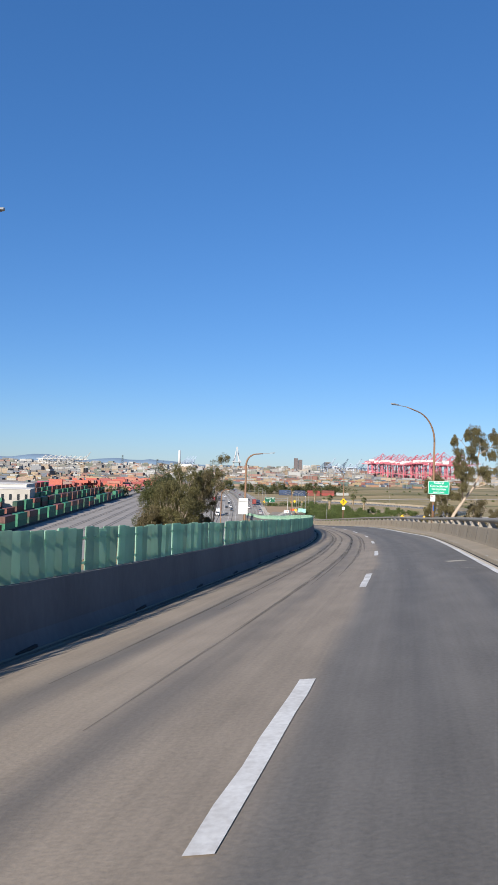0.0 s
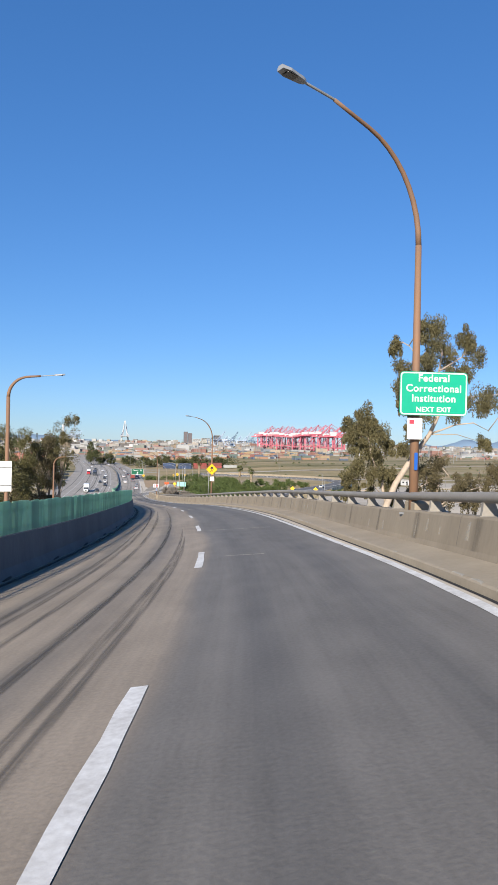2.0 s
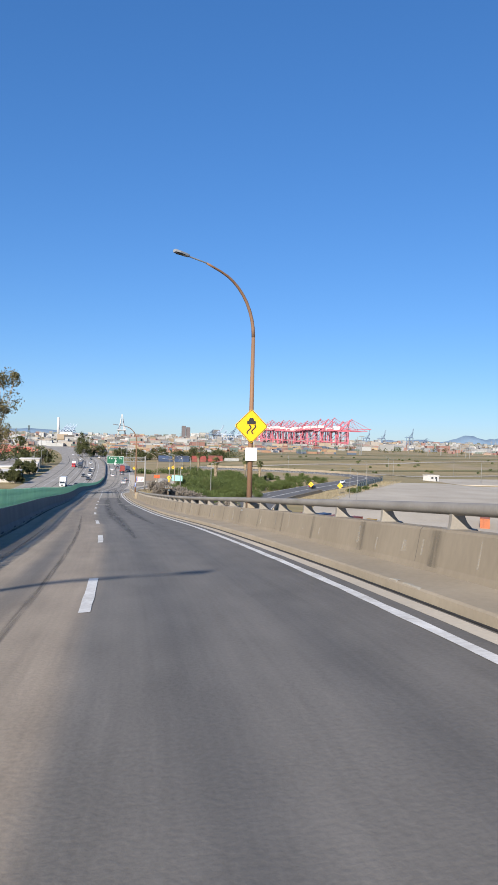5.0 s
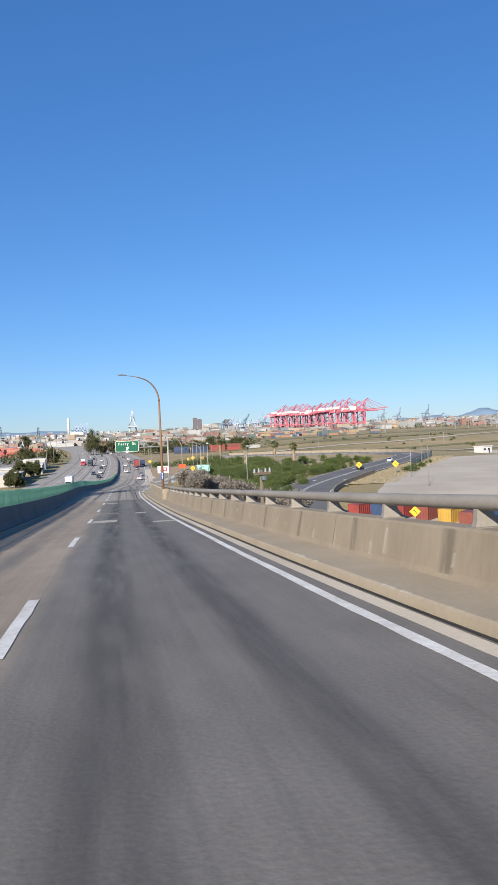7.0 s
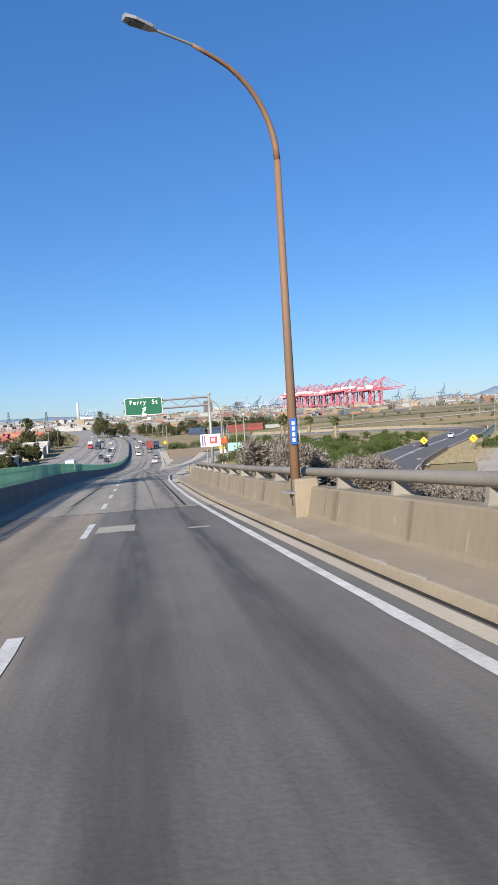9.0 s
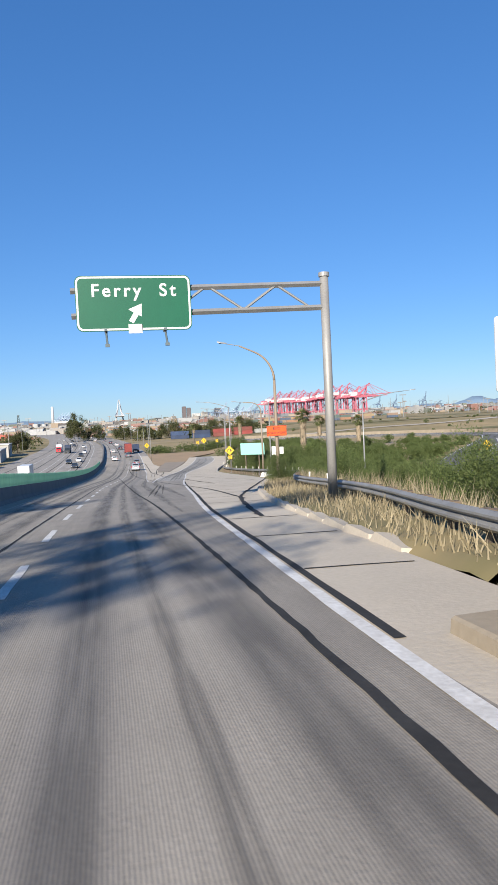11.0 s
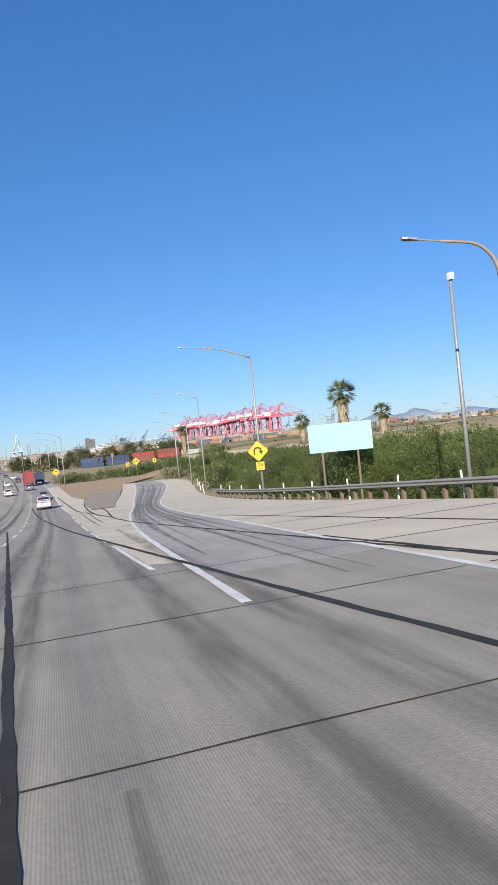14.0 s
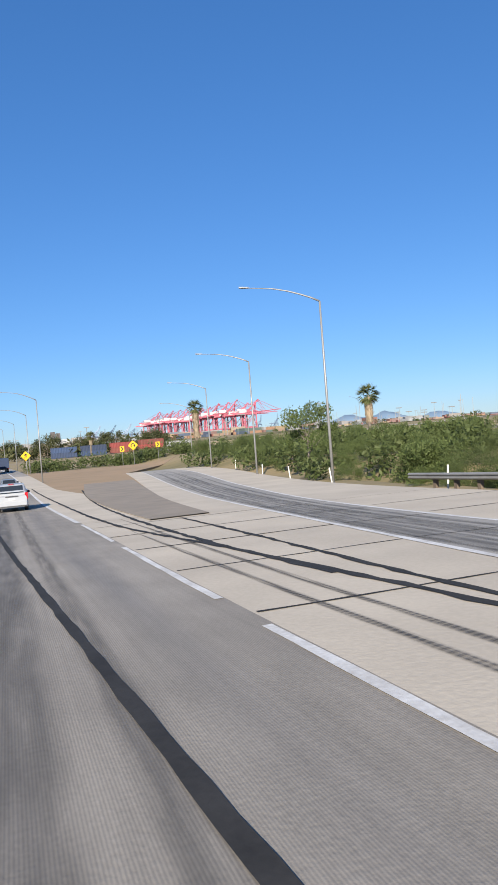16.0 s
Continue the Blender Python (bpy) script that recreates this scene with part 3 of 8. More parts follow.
def make_ground():
    xs = sorted(set([-5000, -3500, -2200, -1400, -900, -600, -420, -300, -220] + list(range(-170, -10, 10)) + list(range(-10, 72, 2)) + list(range(72, 240, 8)) + [260, 300, 360, 440, 540, 680, 860, 1100, 1500, 2200, 3500, 5000]))
    ys = sorted(set([-3000, -1500, -700, -300, -150, -80] + list(range(-40, 190, 12)) + list(range(190, 476, 4)) + list(range(480, 700, 14)) + [720, 760, 800, 860, 930, 1010, 1100, 1200, 1350, 1500, 1700, 2000, 2400, 2900, 3400, 4200, 5000]))
    V = [(x, y, ground_z(x, y)) for y in ys for x in xs]
    n = len(xs)
    F = [(j * n + i, j * n + i + 1, (j + 1) * n + i + 1, (j + 1) * n + i) for j in range(len(ys) - 1) for i in range(n - 1)]
    b = Build()
    b.v, b.f = V, F
    ob = b.done("ground", M_GROUND, smooth=True)
    tagged(ob, "dry grass and bare soil around the freeway", "ground", kind="structure")
    return ob


make_ground()


def patch(name, pts, mat, lift, label, category="ground", z=None):
    """A flat area of other ground cover, laid over the ground with a thin edge."""
    b = Build()
    top = [Vector((x, y, (z if z is not None else ground_z(x, y)) + lift)) for x, y in pts]
    b.loft([[p - Vector((0, 0, 0.6)) for p in top], top])
    return tagged(fixed_normals(b.done(name, mat)), label, category, kind="structure")


# ---- main road ----
def level(zz):
    return lambda x, y: zz


road_edge_r = lambda y: line_r(y) + 0.66
deck = ribbon("road", shifted(median_x, -0.1), road_edge_r, -90, 205, M_DECK, cols=8, skirt=0.05)
tagged(deck, "worn grey two-lane elevated roadway with dark wheel tracks", "road", kind="structure")
late = ribbon("road_lower", shifted(median_x, -0.1), lambda y: line_r(y) + 0.66 * max(0.0, min(1.0, (230 - y) / 4)) if y < 309 else main_r(y) + 0.1, 205, 470, M_LATE, cols=8, skirt=0.6)
tagged(late, "grooved pale concrete roadway beyond the bridge joint", "road", kind="structure")
gore = ribbon("gore_area", lambda y: main_r(y) + 0.1, exit_l, 309.5, 372, M_SHOULDER, cols=5, lift=-0.002)
tagged(gore, "pale concrete gore between the road and exit", "road", kind="structure")
gore2 = ribbon("gore_shoulder", lambda y: main_r(y) + 0.1, lambda y: main_r(y) + 0.1 + max(2.6, 6.9 - 0.09 * (y - 372)), 372, 470, M_SHOULDER, cols=3, skirt=0.7)
tagged(gore2, "pale concrete shoulder beside the main road", "road", kind="structure")
gutter_shift = curve([(-90, -0.2), (0, -0.25), (52, -0.3), (76, -0.08), (100, 0.0), (240, 0.0)])
gutter = ribbon("gutter", lambda y: line_r(y) + 0.3 + gutter_shift(y), lambda y: line_r(y) + 0.54 + gutter_shift(y), -90, 226, M_SHOULDER, cols=1, lift=0.004)
tagged(gutter, "pale concrete gutter strip beside the edge line", "gutter", kind="structure")
exit_road = ribbon("exit_ramp", lambda y: exit_l(y), line_r, 308, 445, M_EXIT, cols=5, lift=0.003, skirt=0.6)
tagged(exit_road, "dark-tracked exit ramp curving away", "road", kind="structure")
exit_sh = ribbon("exit_shoulder_inner", lambda y: exit_l(y) - 2.4, lambda y: exit_l(y), 372, 445, M_SHOULDER, cols=2, lift=-0.003, skirt=0.6)
tagged(exit_sh, "pale concrete inner shoulder of the exit", "road", kind="structure")
shoulder = ribbon("shoulder_apron", line_r, pave_r, 228, 445, M_SHOULDER, cols=8, lift=-0.001, step=3, skirt=0.6)
tagged(shoulder, "wide pale concrete shoulder with tarred joints", "pavement", kind="structure")
isl_l = curve([(369.5, 19.9), (385, 20.6), (400, 21.7), (424, 24.8)])
isl_r = curve([(369.5, 22.3), (385, 24.4), (400, 26.9), (424, 30.6)])
isl = ribbon("gore_island", isl_l, isl_r, 369.5, 424, M_ISLAND, cols=4, lift=0.05, skirt=0.5)
tagged(isl, "raised brown asphalt gore island", "traffic island", kind="structure")


def box_sides():
    """Edge beams and deck body under the bridge; retaining walls where the road meets the ground."""
    b = Build()
    n = 75
    rings = []
    for i in range(n):
        y = -90 + (207 + 90) * i / (n - 1)
        xl, xr = median_x(y) - 0.65, line_r(y) + 2.14
        rings.append([(xl, y, surf(xl, y) - 0.12), (xl, y, surf(xl, y) - 1.0), (xl + 2.4, y, surf(xl, y) - 2.1), (xr - 2.4, y, surf(xr, y) - 2.1), (xr, y, surf(xr, y) - 1.0), (xr, y, surf(xr, y) - 0.12)])
    b.loft(rings)
    tagged(fixed_normals(b.done("bridge_deck", M_BARRIER)), "grey concrete box deck carrying the road", "bridge", kind="structure")
    w = Build()
    ys = [205 + 265 * i / 60 for i in range(61)]
    w.loft([[(median_x(y) - 0.6, y, grade(y) - 0.1), (median_x(y) - 0.6, y, GROUND_Z - 0.5), (median_x(y) + 0.1, y, GROUND_Z - 0.5), (median_x(y) + 0.1, y, grade(y) - 0.1)] for y in ys])
    tagged(fixed_normals(w.done("retaining_wall", M_BARRIER)), "concrete retaining wall under the median barrier", "wall", kind="structure")
    for k, y in enumerate(range(-60, 205, 33)):
        c = Build()
        x = (median_x(y) + line_r(y)) / 2
        top = surf(x, y) - 1.6
        c.loft([[(x + 1.1 * math.cos(a), y + 1.1 * math.sin(a), zz) for a in [2 * math.pi * j / 14 for j in range(14)]] for zz in (GROUND_Z - 0.6, top - 2.2)])
        c.loft([[(x + sx * wd, y + sy * 0.9, zz) for sx, sy in ((-1, -1), (1, -1), (1, 1), (-1, 1))] for wd, zz in ((1.2, top - 2.4), (4.6, top - 0.8), (4.6, top))])
        tagged(c.done("bridge_column", M_BARRIER), "round concrete bridge column with a hammerhead cap", "column", "columns under the bridge", kind="structure")


box_sides()


# ---- markings and joints ----
markings = Build()


def strip(b, x_of, y0, y1, w, lift=0.006, step=3.0, surface=None, ragged=0.0):
    rows = max(1, int((y1 - y0) / step))
    vs, fs = [], []
    for i in range(rows + 1):
        y = y0 + (y1 - y0) * i / rows
        x = x_of(y)
        k = (x_of(y + 0.5) - x_of(y - 0.5))
        hw = w / 2 * math.sqrt(1 + k * k)
        for s in (-1, 1):
            xx = x + s * (hw + (random.uniform(-ragged, ragged) if ragged else 0))
            vs.append((xx, y, (surface or surf)(xx, y) + lift))
    for i in range(rows):
        fs.append((2 * i, 2 * i + 1, 2 * i + 3, 2 * i + 2))
    b.add(vs, fs)


def cross(b, x0, y0, x1, y1, w, lift=0.006, ragged=0.0, n=None):
    """A straight strip between two plan points."""
    d = Vector((x1 - x0, y1 - y0, 0))
    n = n or max(2, int(d.length / 0.6))
    q = Vector((-d.y, d.x, 0)).normalized() * w / 2
    vs = []
    for i in range(n + 1):
        p = Vector((x0, y0, 0)) + d * i / n
        jog = Vector((random.uniform(-1, 1), random.uniform(-1, 1), 0)) * ragged
        for s in (1, -1):
            c = p + jog + q * s * (1 + (random.uniform(-0.4, 0.4) if ragged else 0))
            vs.append((c.x, c.y, surf(c.x, c.y) + lift))
    b.add(vs, [(2 * i, 2 * i + 1, 2 * i + 3, 2 * i + 2) for i in range(n)])


def mark_thing(name, b, mat, label, category="road marking"):
    return tagged(b.done(name, mat), label, category, kind="structure")


solid = Build()
strip(solid, line_r, -90, 445, 0.165, 0.008, step=0.8, ragged=0.012)
mark_thing("edge_line", solid, M_WHITE, "solid white edge line along the shoulder")
solid = Build()
strip(solid, exit_l, 305, 445, 0.165, 0.010, step=0.8, ragged=0.012)
mark_thing("exit_edge_line", solid, M_WHITE, "solid white line beside the gore")
solid = Build()
for y in (310.5, 321, 331.5, 342, 352.5, 363):
    strip(solid, main_r, y, y + 8.6, 0.12, 0.010, step=0.8, ragged=0.012)
strip(solid, main_r, 373, 700, 0.2, 0.010)
mark_thing("main_edge_line", solid, M_WHITE, "broken worn white edge line past the gore")
solid = Build()
strip(solid, shifted(median_x, 1.0), 215, 470, 0.12, 0.008)
mark_thing("median_line", solid, M_PATCH, "worn pale edge line beside the median barrier")
DASHES = [3.6 + 12.9 * i for i in range(5)] + [67.9, 79.3] + [92.4 + 13.1 * i for i in range(9)] + [207.1 + 7.15 * i for i in range(34)]
for y in DASHES:
    b = Build()
    strip(b, lane_x, y, y + (3.75 if y < 205 else 3.2), 0.17, 0.008, step=0.6, ragged=0.012)
    tagged(b.done("lane_dash", M_WHITE), "worn white dash of the lane line", "road marking", "lane dashes", kind="structure")

slot = Build()
strip(slot, lambda y: line_r(y) + 0.605 + (gutter_shift(y) * 1.35), -90, 226, 0.065, 0.012)
mark_thing("drain_slot", slot, M_TAR, "black drainage slot along the kerb", "drain")
seam_main = curve([(205, 14.6), (246, 14.1), (257, 13.9), (270, 13.5), (294, 13.05), (328, 12.3), (345, 11.9)])
seam_diag = curve([(258, 18.0), (270, 18.25), (288, 17.6), (298, 17.1), (310, 16.5), (334, 15.4), (352, 14.9), (371, 14.4), (400, 14.2)])
seam_edge = curve([(246, 16.6), (250, 17.0), (258, 18.1), (266, 20.0), (280, 23.5), (294, 27.0)])
tar = Build()
cross(tar, median_x(205), 205.2, line_r(205) + 0.5, 205.0, 0.10)
strip(tar, seam_main, 206, 345, 0.10, 0.009, step=0.45, ragged=0.016)
strip(tar, seam_diag, 256, 400, 0.135, 0.011, step=0.45, ragged=0.016)
strip(tar, seam_edge, 245.5, 294, 0.17, 0.012, step=0.4, ragged=0.05)
strip(tar, shifted(line_r, 0.17), 232, 300, 0.13, 0.010, step=1.5, ragged=0.02)
strip(tar, lambda y: 10.0 + max(0, y - 300) * 0.03, 210, 430, 0.08, 0.009, step=0.8, ragged=0.02)
strip(tar, lambda y: 20.4 - (y - 300) * 0.004, 285, 312, 0.12, 0.011, step=1.2, ragged=0.03)
strip(tar, lambda y: 24.4 - (y - 299) * 0.06, 290, 330, 0.10, 0.011, step=1.2, ragged=0.03)
strip(tar, curve([(347, 19.15), (357, 19.05), (369, 18.5), (395, 18.9), (425, 19.1)]), 347, 425, 0.16, 0.012, step=0.5, ragged=0.04)
strip(tar, curve([(353, 19.0), (357, 19.05), (364, 19.25), (378, 20.0), (391, 20.9), (412, 23.0)]), 353, 412, 0.16, 0.011, step=0.5, ragged=0.04)
strip(tar, curve([(296, 20.6), (312, 20.0), (338.6, 19.0), (344, 19.05), (349, 19.4), (361.4, 20.5), (373, 21.1), (392, 21.2)]), 296, 369, 0.13, 0.0125, step=0.45, ragged=0.04)
mark_thing("tar_seams_along", tar, M_TAR, "black tar-sealed seams along the lanes", "pavement joint")
tar = Build()
y = 236.0
while y < 372:
    x0 = line_r(y) + 0.25
    x1 = pave_r(y) - 0.2
    cross(tar, x0, y, x1, y - (x1 - x0) * 0.12, random.uniform(0.05, 0.09), 0.007, 0.02)
    if y < 310 and random.random() < 0.55:
        cross(tar, median_x(y) + 0.8, y + 0.5, line_r(y) - 0.2, y, 0.03, 0.007, 0.01)
    if y > 318:
        cross(tar, main_r(y) + 0.15, y + 0.3, exit_l(y), y, random.uniform(0.05, 0.09), 0.008, 0.02)
        if y > 325:
            cross(tar, exit_l(y) + 0.2, y, line_r(y) - 0.2, y - 0.5, 0.06, 0.008, 0.03)
    y += random.uniform(4.2, 4.9)
mark_thing("tar_seams_across", tar, M_TAR, "black tar-sealed joints across the concrete", "pavement joint")
for (yy, x0, x1, dep) in ((23.2, 7.35, 8.0, 0.5), (96.9, 14.65, 15.95, 0.28), (171.6, 12.33, 13.52, 2.1), (168.7, 15.2, 16.3, 1.0), (180.6, 11.95, 13.4, 0.35), (179.3, 14.4, 15.05, 1.3), (199.0, 11.85, 12.85, 1.7), (197.7, 14.2, 14.75, 0.3)):
    b = Build()
    rows = [(x0 + (x1 - x0) * i / 6, yy + s * dep / 2 + random.uniform(-0.05, 0.05)) for s in (-1, 1) for i in range(7)]
    b.add([(x, y, surf(x, y) + 0.007) for x, y in rows], [(i, i + 1, i + 8, i + 7) for i in range(6)])
    tagged(b.done("road_patch", M_PATCH), "pale concrete patch in the lane", "road patch", "road patches", kind="structure")


for name, mat, dy, w, lab in (("deck_joint", M_TAR, 0.0, 0.022, "thin dark joint across the bridge deck"), ("joint_edge", M_PATCH, 0.05, 0.03, "pale worn edge of the deck joint")):
    b = Build()
    cross(b, median_x(22) + 0.15, 23.9 + dy, line_r(22) + 0.25, 19.4 + dy, w, 0.0065, 0.012, 24)
    mark_thing(name, b, mat, lab, "pavement joint")
    if mat is M_PATCH:
        for x0, y0, x1, y1 in ((11.95, 57.35, 12.9, 57.0), (12.8, 67.95, 15.3, 67.25)):
            b = Build()
            cross(b, x0, y0, x1, y1, 0.07, 0.0065, 0.02, 8)
            mark_thing(name, b, mat, "pale scuffed joint in the lane", "pavement joint")


def stain(name, runs, mat, label, step=2.0):
    """Soft-edged tyre marks: each run is (x of y, y0, y1, width)."""
    V, F, UV = [], [], []
    for x_of, y0, y1, w in runs:
        rows = max(2, int((y1 - y0) / step))
        n = len(V)
        o = random.uniform(0, 50)
        for i in range(rows + 1):
            y = y0 + (y1 - y0) * i / rows
            taper = min(1.0, 4.0 * min(i, rows - i) / rows + 0.15)
            for q in (-1, 0, 1):
                x = x_of(y) + q * w / 2 * taper
                V.append((x, y, surf(x, y) + 0.0055))
                UV.append((q, y + o))
        for i in range(rows):
            for q in (0, 1):
                a = n + 3 * i + q
                F.append((a, a + 1, a + 4, a + 3))
    me = bpy.data.meshes.new(name)
    me.from_pydata(V, [], F)
    me.materials.append(mat)
    lay = me.uv_layers.new(name="lane")
    idx = np.empty(len(me.loops), dtype=np.int32)
    me.loops.foreach_get("vertex_index", idx)
    lay.data.foreach_set("uv", np.array(UV)[idx].ravel())
    return tagged(new(name, me), label, "tyre marks", kind="structure")


def beside(f, o, slope=0.0, y0=0.0):
    return lambda y: f(y) + o + slope * (y - y0)


def in_exit(o, drift=0.0):
    return lambda y: exit_l(y) + (line_r(y) - exit_l(y)) * (o + drift * (y - 350) / 100)


stain("skid_marks", [(beside(lane_x, o, sl, a), a, e, w) for o, a, e, w, sl in (
    (-3.1, 8, 70, 0.26, 0.006), (-2.75, 14, 84, 0.20, 0.004), (-2.2, 26, 96, 0.22, 0.003), (-1.75, 6, 74, 0.24, 0.008), (-1.45, 18, 100, 0.18, 0.003), (-0.9, 20, 70, 0.22, 0.004),
    (-0.6, 34, 66, 0.18, 0.0), (-2.5, 70, 130, 0.2, 0.0), (-0.9, 96, 142, 0.18, 0.0))], M_RUBBER, "dark curved skid marks along the lanes")
stain("tread_prints", [(lambda y: 14.2 + 0.07 * (y - 268), 264, 293, 0.2), (lambda y: 14.52 + 0.07 * (y - 268), 266, 293, 0.2), (lambda y: 14.95 + 0.062 * (y - 268), 268, 292, 0.16), (beside(main_r, 0.9, 0.004, 340), 334, 366, 0.2), (beside(main_r, 1.35, 0.01, 340), 336, 372, 0.2)], M_TREAD, "ribbed dark tyre prints across the worn concrete")
stain("median_foot_strips", [(beside(median_x, 0.2), -12, 215, 0.34), (beside(median_x, 0.32), -12, 120, 0.5), (beside(median_x, 0.24), 20, 190, 0.2)], M_RUBBER, "dark broken strips along the foot of the median barrier")
stain("wheel_paths", [(in_exit(o, dr), a, e, w) for o, a, e, w, dr in ((0.2, 312, 440, 0.8, 0.05), (0.55, 306, 440, 0.7, 0.0), (0.66, 306, 440, 0.4, -0.06), (0.34, 316, 440, 0.35, 0.08), (0.8, 312, 420, 0.4, 0.0), (0.1, 330, 420, 0.3, 0.05), (0.45, 330, 430, 0.3, 0.0))], M_RUBBER, "dark rubber streaks sweeping round the exit")
stain("oil_tracks", [(beside(lane_x, o), a, e, w) for o, a, e, w in ((1.2, 120, 206, 1.0), (2.7, 130, 206, 0.8), (-2.9, 205, 420, 0.9), (-1.3, 205, 420, 0.8), (1.2, 205, 420, 0.9), (2.8, 205, 300, 0.9), (2.0, 205, 440, 0.5), (-2.1, 220, 400, 0.4), (4.0, 250, 330, 0.8), (5.2, 262, 330, 0.9))], M_GRIME, "oily dark wheel tracks on the concrete lanes")


# ---- median barrier with its green glare slats ----
def median_barrier():
    b = Build()
    ys = [-90 + 2.0 * i for i in range(1 + int((720 + 90) / 2.0))]
    prof = [(-0.62, -0.1), (-0.62, 0.0), (-0.42, 0.25), (-0.33, 1.0), (-0.05, 1.0), (0.02, 0.25), (0.12, 0.0), (0.12, -0.1)]
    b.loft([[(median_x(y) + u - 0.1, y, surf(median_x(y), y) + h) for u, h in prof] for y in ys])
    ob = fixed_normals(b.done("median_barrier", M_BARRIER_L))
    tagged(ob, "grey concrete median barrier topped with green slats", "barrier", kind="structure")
    for i in range(34):
        y = -3.4 + 4.6 * i
        sc = Build()
        sc.loft([[(median_x(y + dy) + u, y + dy, surf(median_x(y), y) + h) for u, h in ((-0.02, 0.0), (0.045, 0.0), (0.035, 0.045), (-0.02, 0.045))] for dy in (-0.28, 0.0, 0.28)])
        fixed_normals(sc.done("scupper", M_TAR, ob))
    return ob


BAR_L = median_barrier()


def slat_mesh(h, w):
    b = Build()
    b.loft([[(-w / 2, -0.012, 0), (w / 2, -0.012, 0), (w / 2, 0.012, 0), (-w / 2, 0.012, 0)], [(-w / 2, -0.012, h - 0.02), (w / 2, -0.012, h - 0.02), (w / 2, 0.012, h - 0.02), (-w / 2, 0.012, h - 0.02)], [(-w / 2 + 0.015, -0.012, h), (w / 2 - 0.015, -0.012, h), (w / 2 - 0.015, 0.012, h), (-w / 2 + 0.015, 0.012, h)]])
    me = bpy.data.meshes.new("slat")
    me.from_pydata(b.v, [], b.f)
    me.materials.append(M_SLAT)
    return me


def green_slats():
    root = empty("glare_screen", pose(median_x(0) - 0.3, 0, surf(median_x(0), 0) + 1.0), "green slatted glare screen, weathered, with gaps", "screen")
    inv = root.matrix_basis.inverted()
    rail = Build()
    for hh in (0.15, 0.62):
        rail.tube([(median_x(y) - 0.33, y, surf(median_x(y), y) + 1.0 + hh) for y in [-60 + 3 * i for i in range(int(480 / 3))]], 0.025, 5)
    r = rail.done("rail", M_SLAT, root, "green horizontal rails")
    r.matrix_basis = inv
    meshes = [slat_mesh(0.86, w) for w in (0.243, 0.254, 0.262)]
    rnd = random.Random(5)
    far = Build()
    y, count = -60.0, 0
    while y < 420:
        dense = y > 40
        step = 0.262 if not dense else 0.245
        k = median_x(y + 0.5) - median_x(y - 0.5)
        along = math.atan2(1, k)
        x = median_x(y) - 0.30
        z = surf(x, y) + 0.97
        lean = rnd.gauss(0, 1.1 if y < 30 else 0.6)
        twist = math.degrees(along) - 17 + rnd.gauss(0, 4 if y < 30 else 2.5)
        m = pose(x, y, z + rnd.uniform(-0.03, 0.03), rnd.gauss(0, 1.5), lean, twist)
        if rnd.random() > (0.06 if y < 34 else 0.012):
            if 3.0 < y < 80 and count < 300:
                o = new("slat", meshes[rnd.randrange(3)])
                o.parent = root
                o.matrix_basis = inv @ m
                count += 1
            else:
                far.add([m @ Vector(v) for v in [(-0.128, -0.012, 0), (0.128, -0.012, 0), (0.128, 0.012, 0), (-0.128, 0.012, 0), (-0.128, -0.012, 0.86), (0.128, -0.012, 0.86), (0.128, 0.012, 0.86), (-0.128, 0.012, 0.86)]], [(3, 2, 1, 0), (4, 5, 6, 7), (0, 1, 5, 4), (1, 2, 6, 5), (2, 3, 7, 6), (3, 0, 4, 7)])
        y += step * math.sin(along)
    f = far.done("slat_run", M_SLAT, root)
    f.matrix_basis = inv
    tagged(f, kind="stuff")


# ---- right-hand barrier with its tube rail ----
kerb_shift = curve([(-90, -0.3), (0, -0.35), (52, -0.42), (76, -0.1), (100, 0.0), (240, 0.0)])


def kerb_x(y, u):
    return line_r(y) + u + kerb_shift(y)


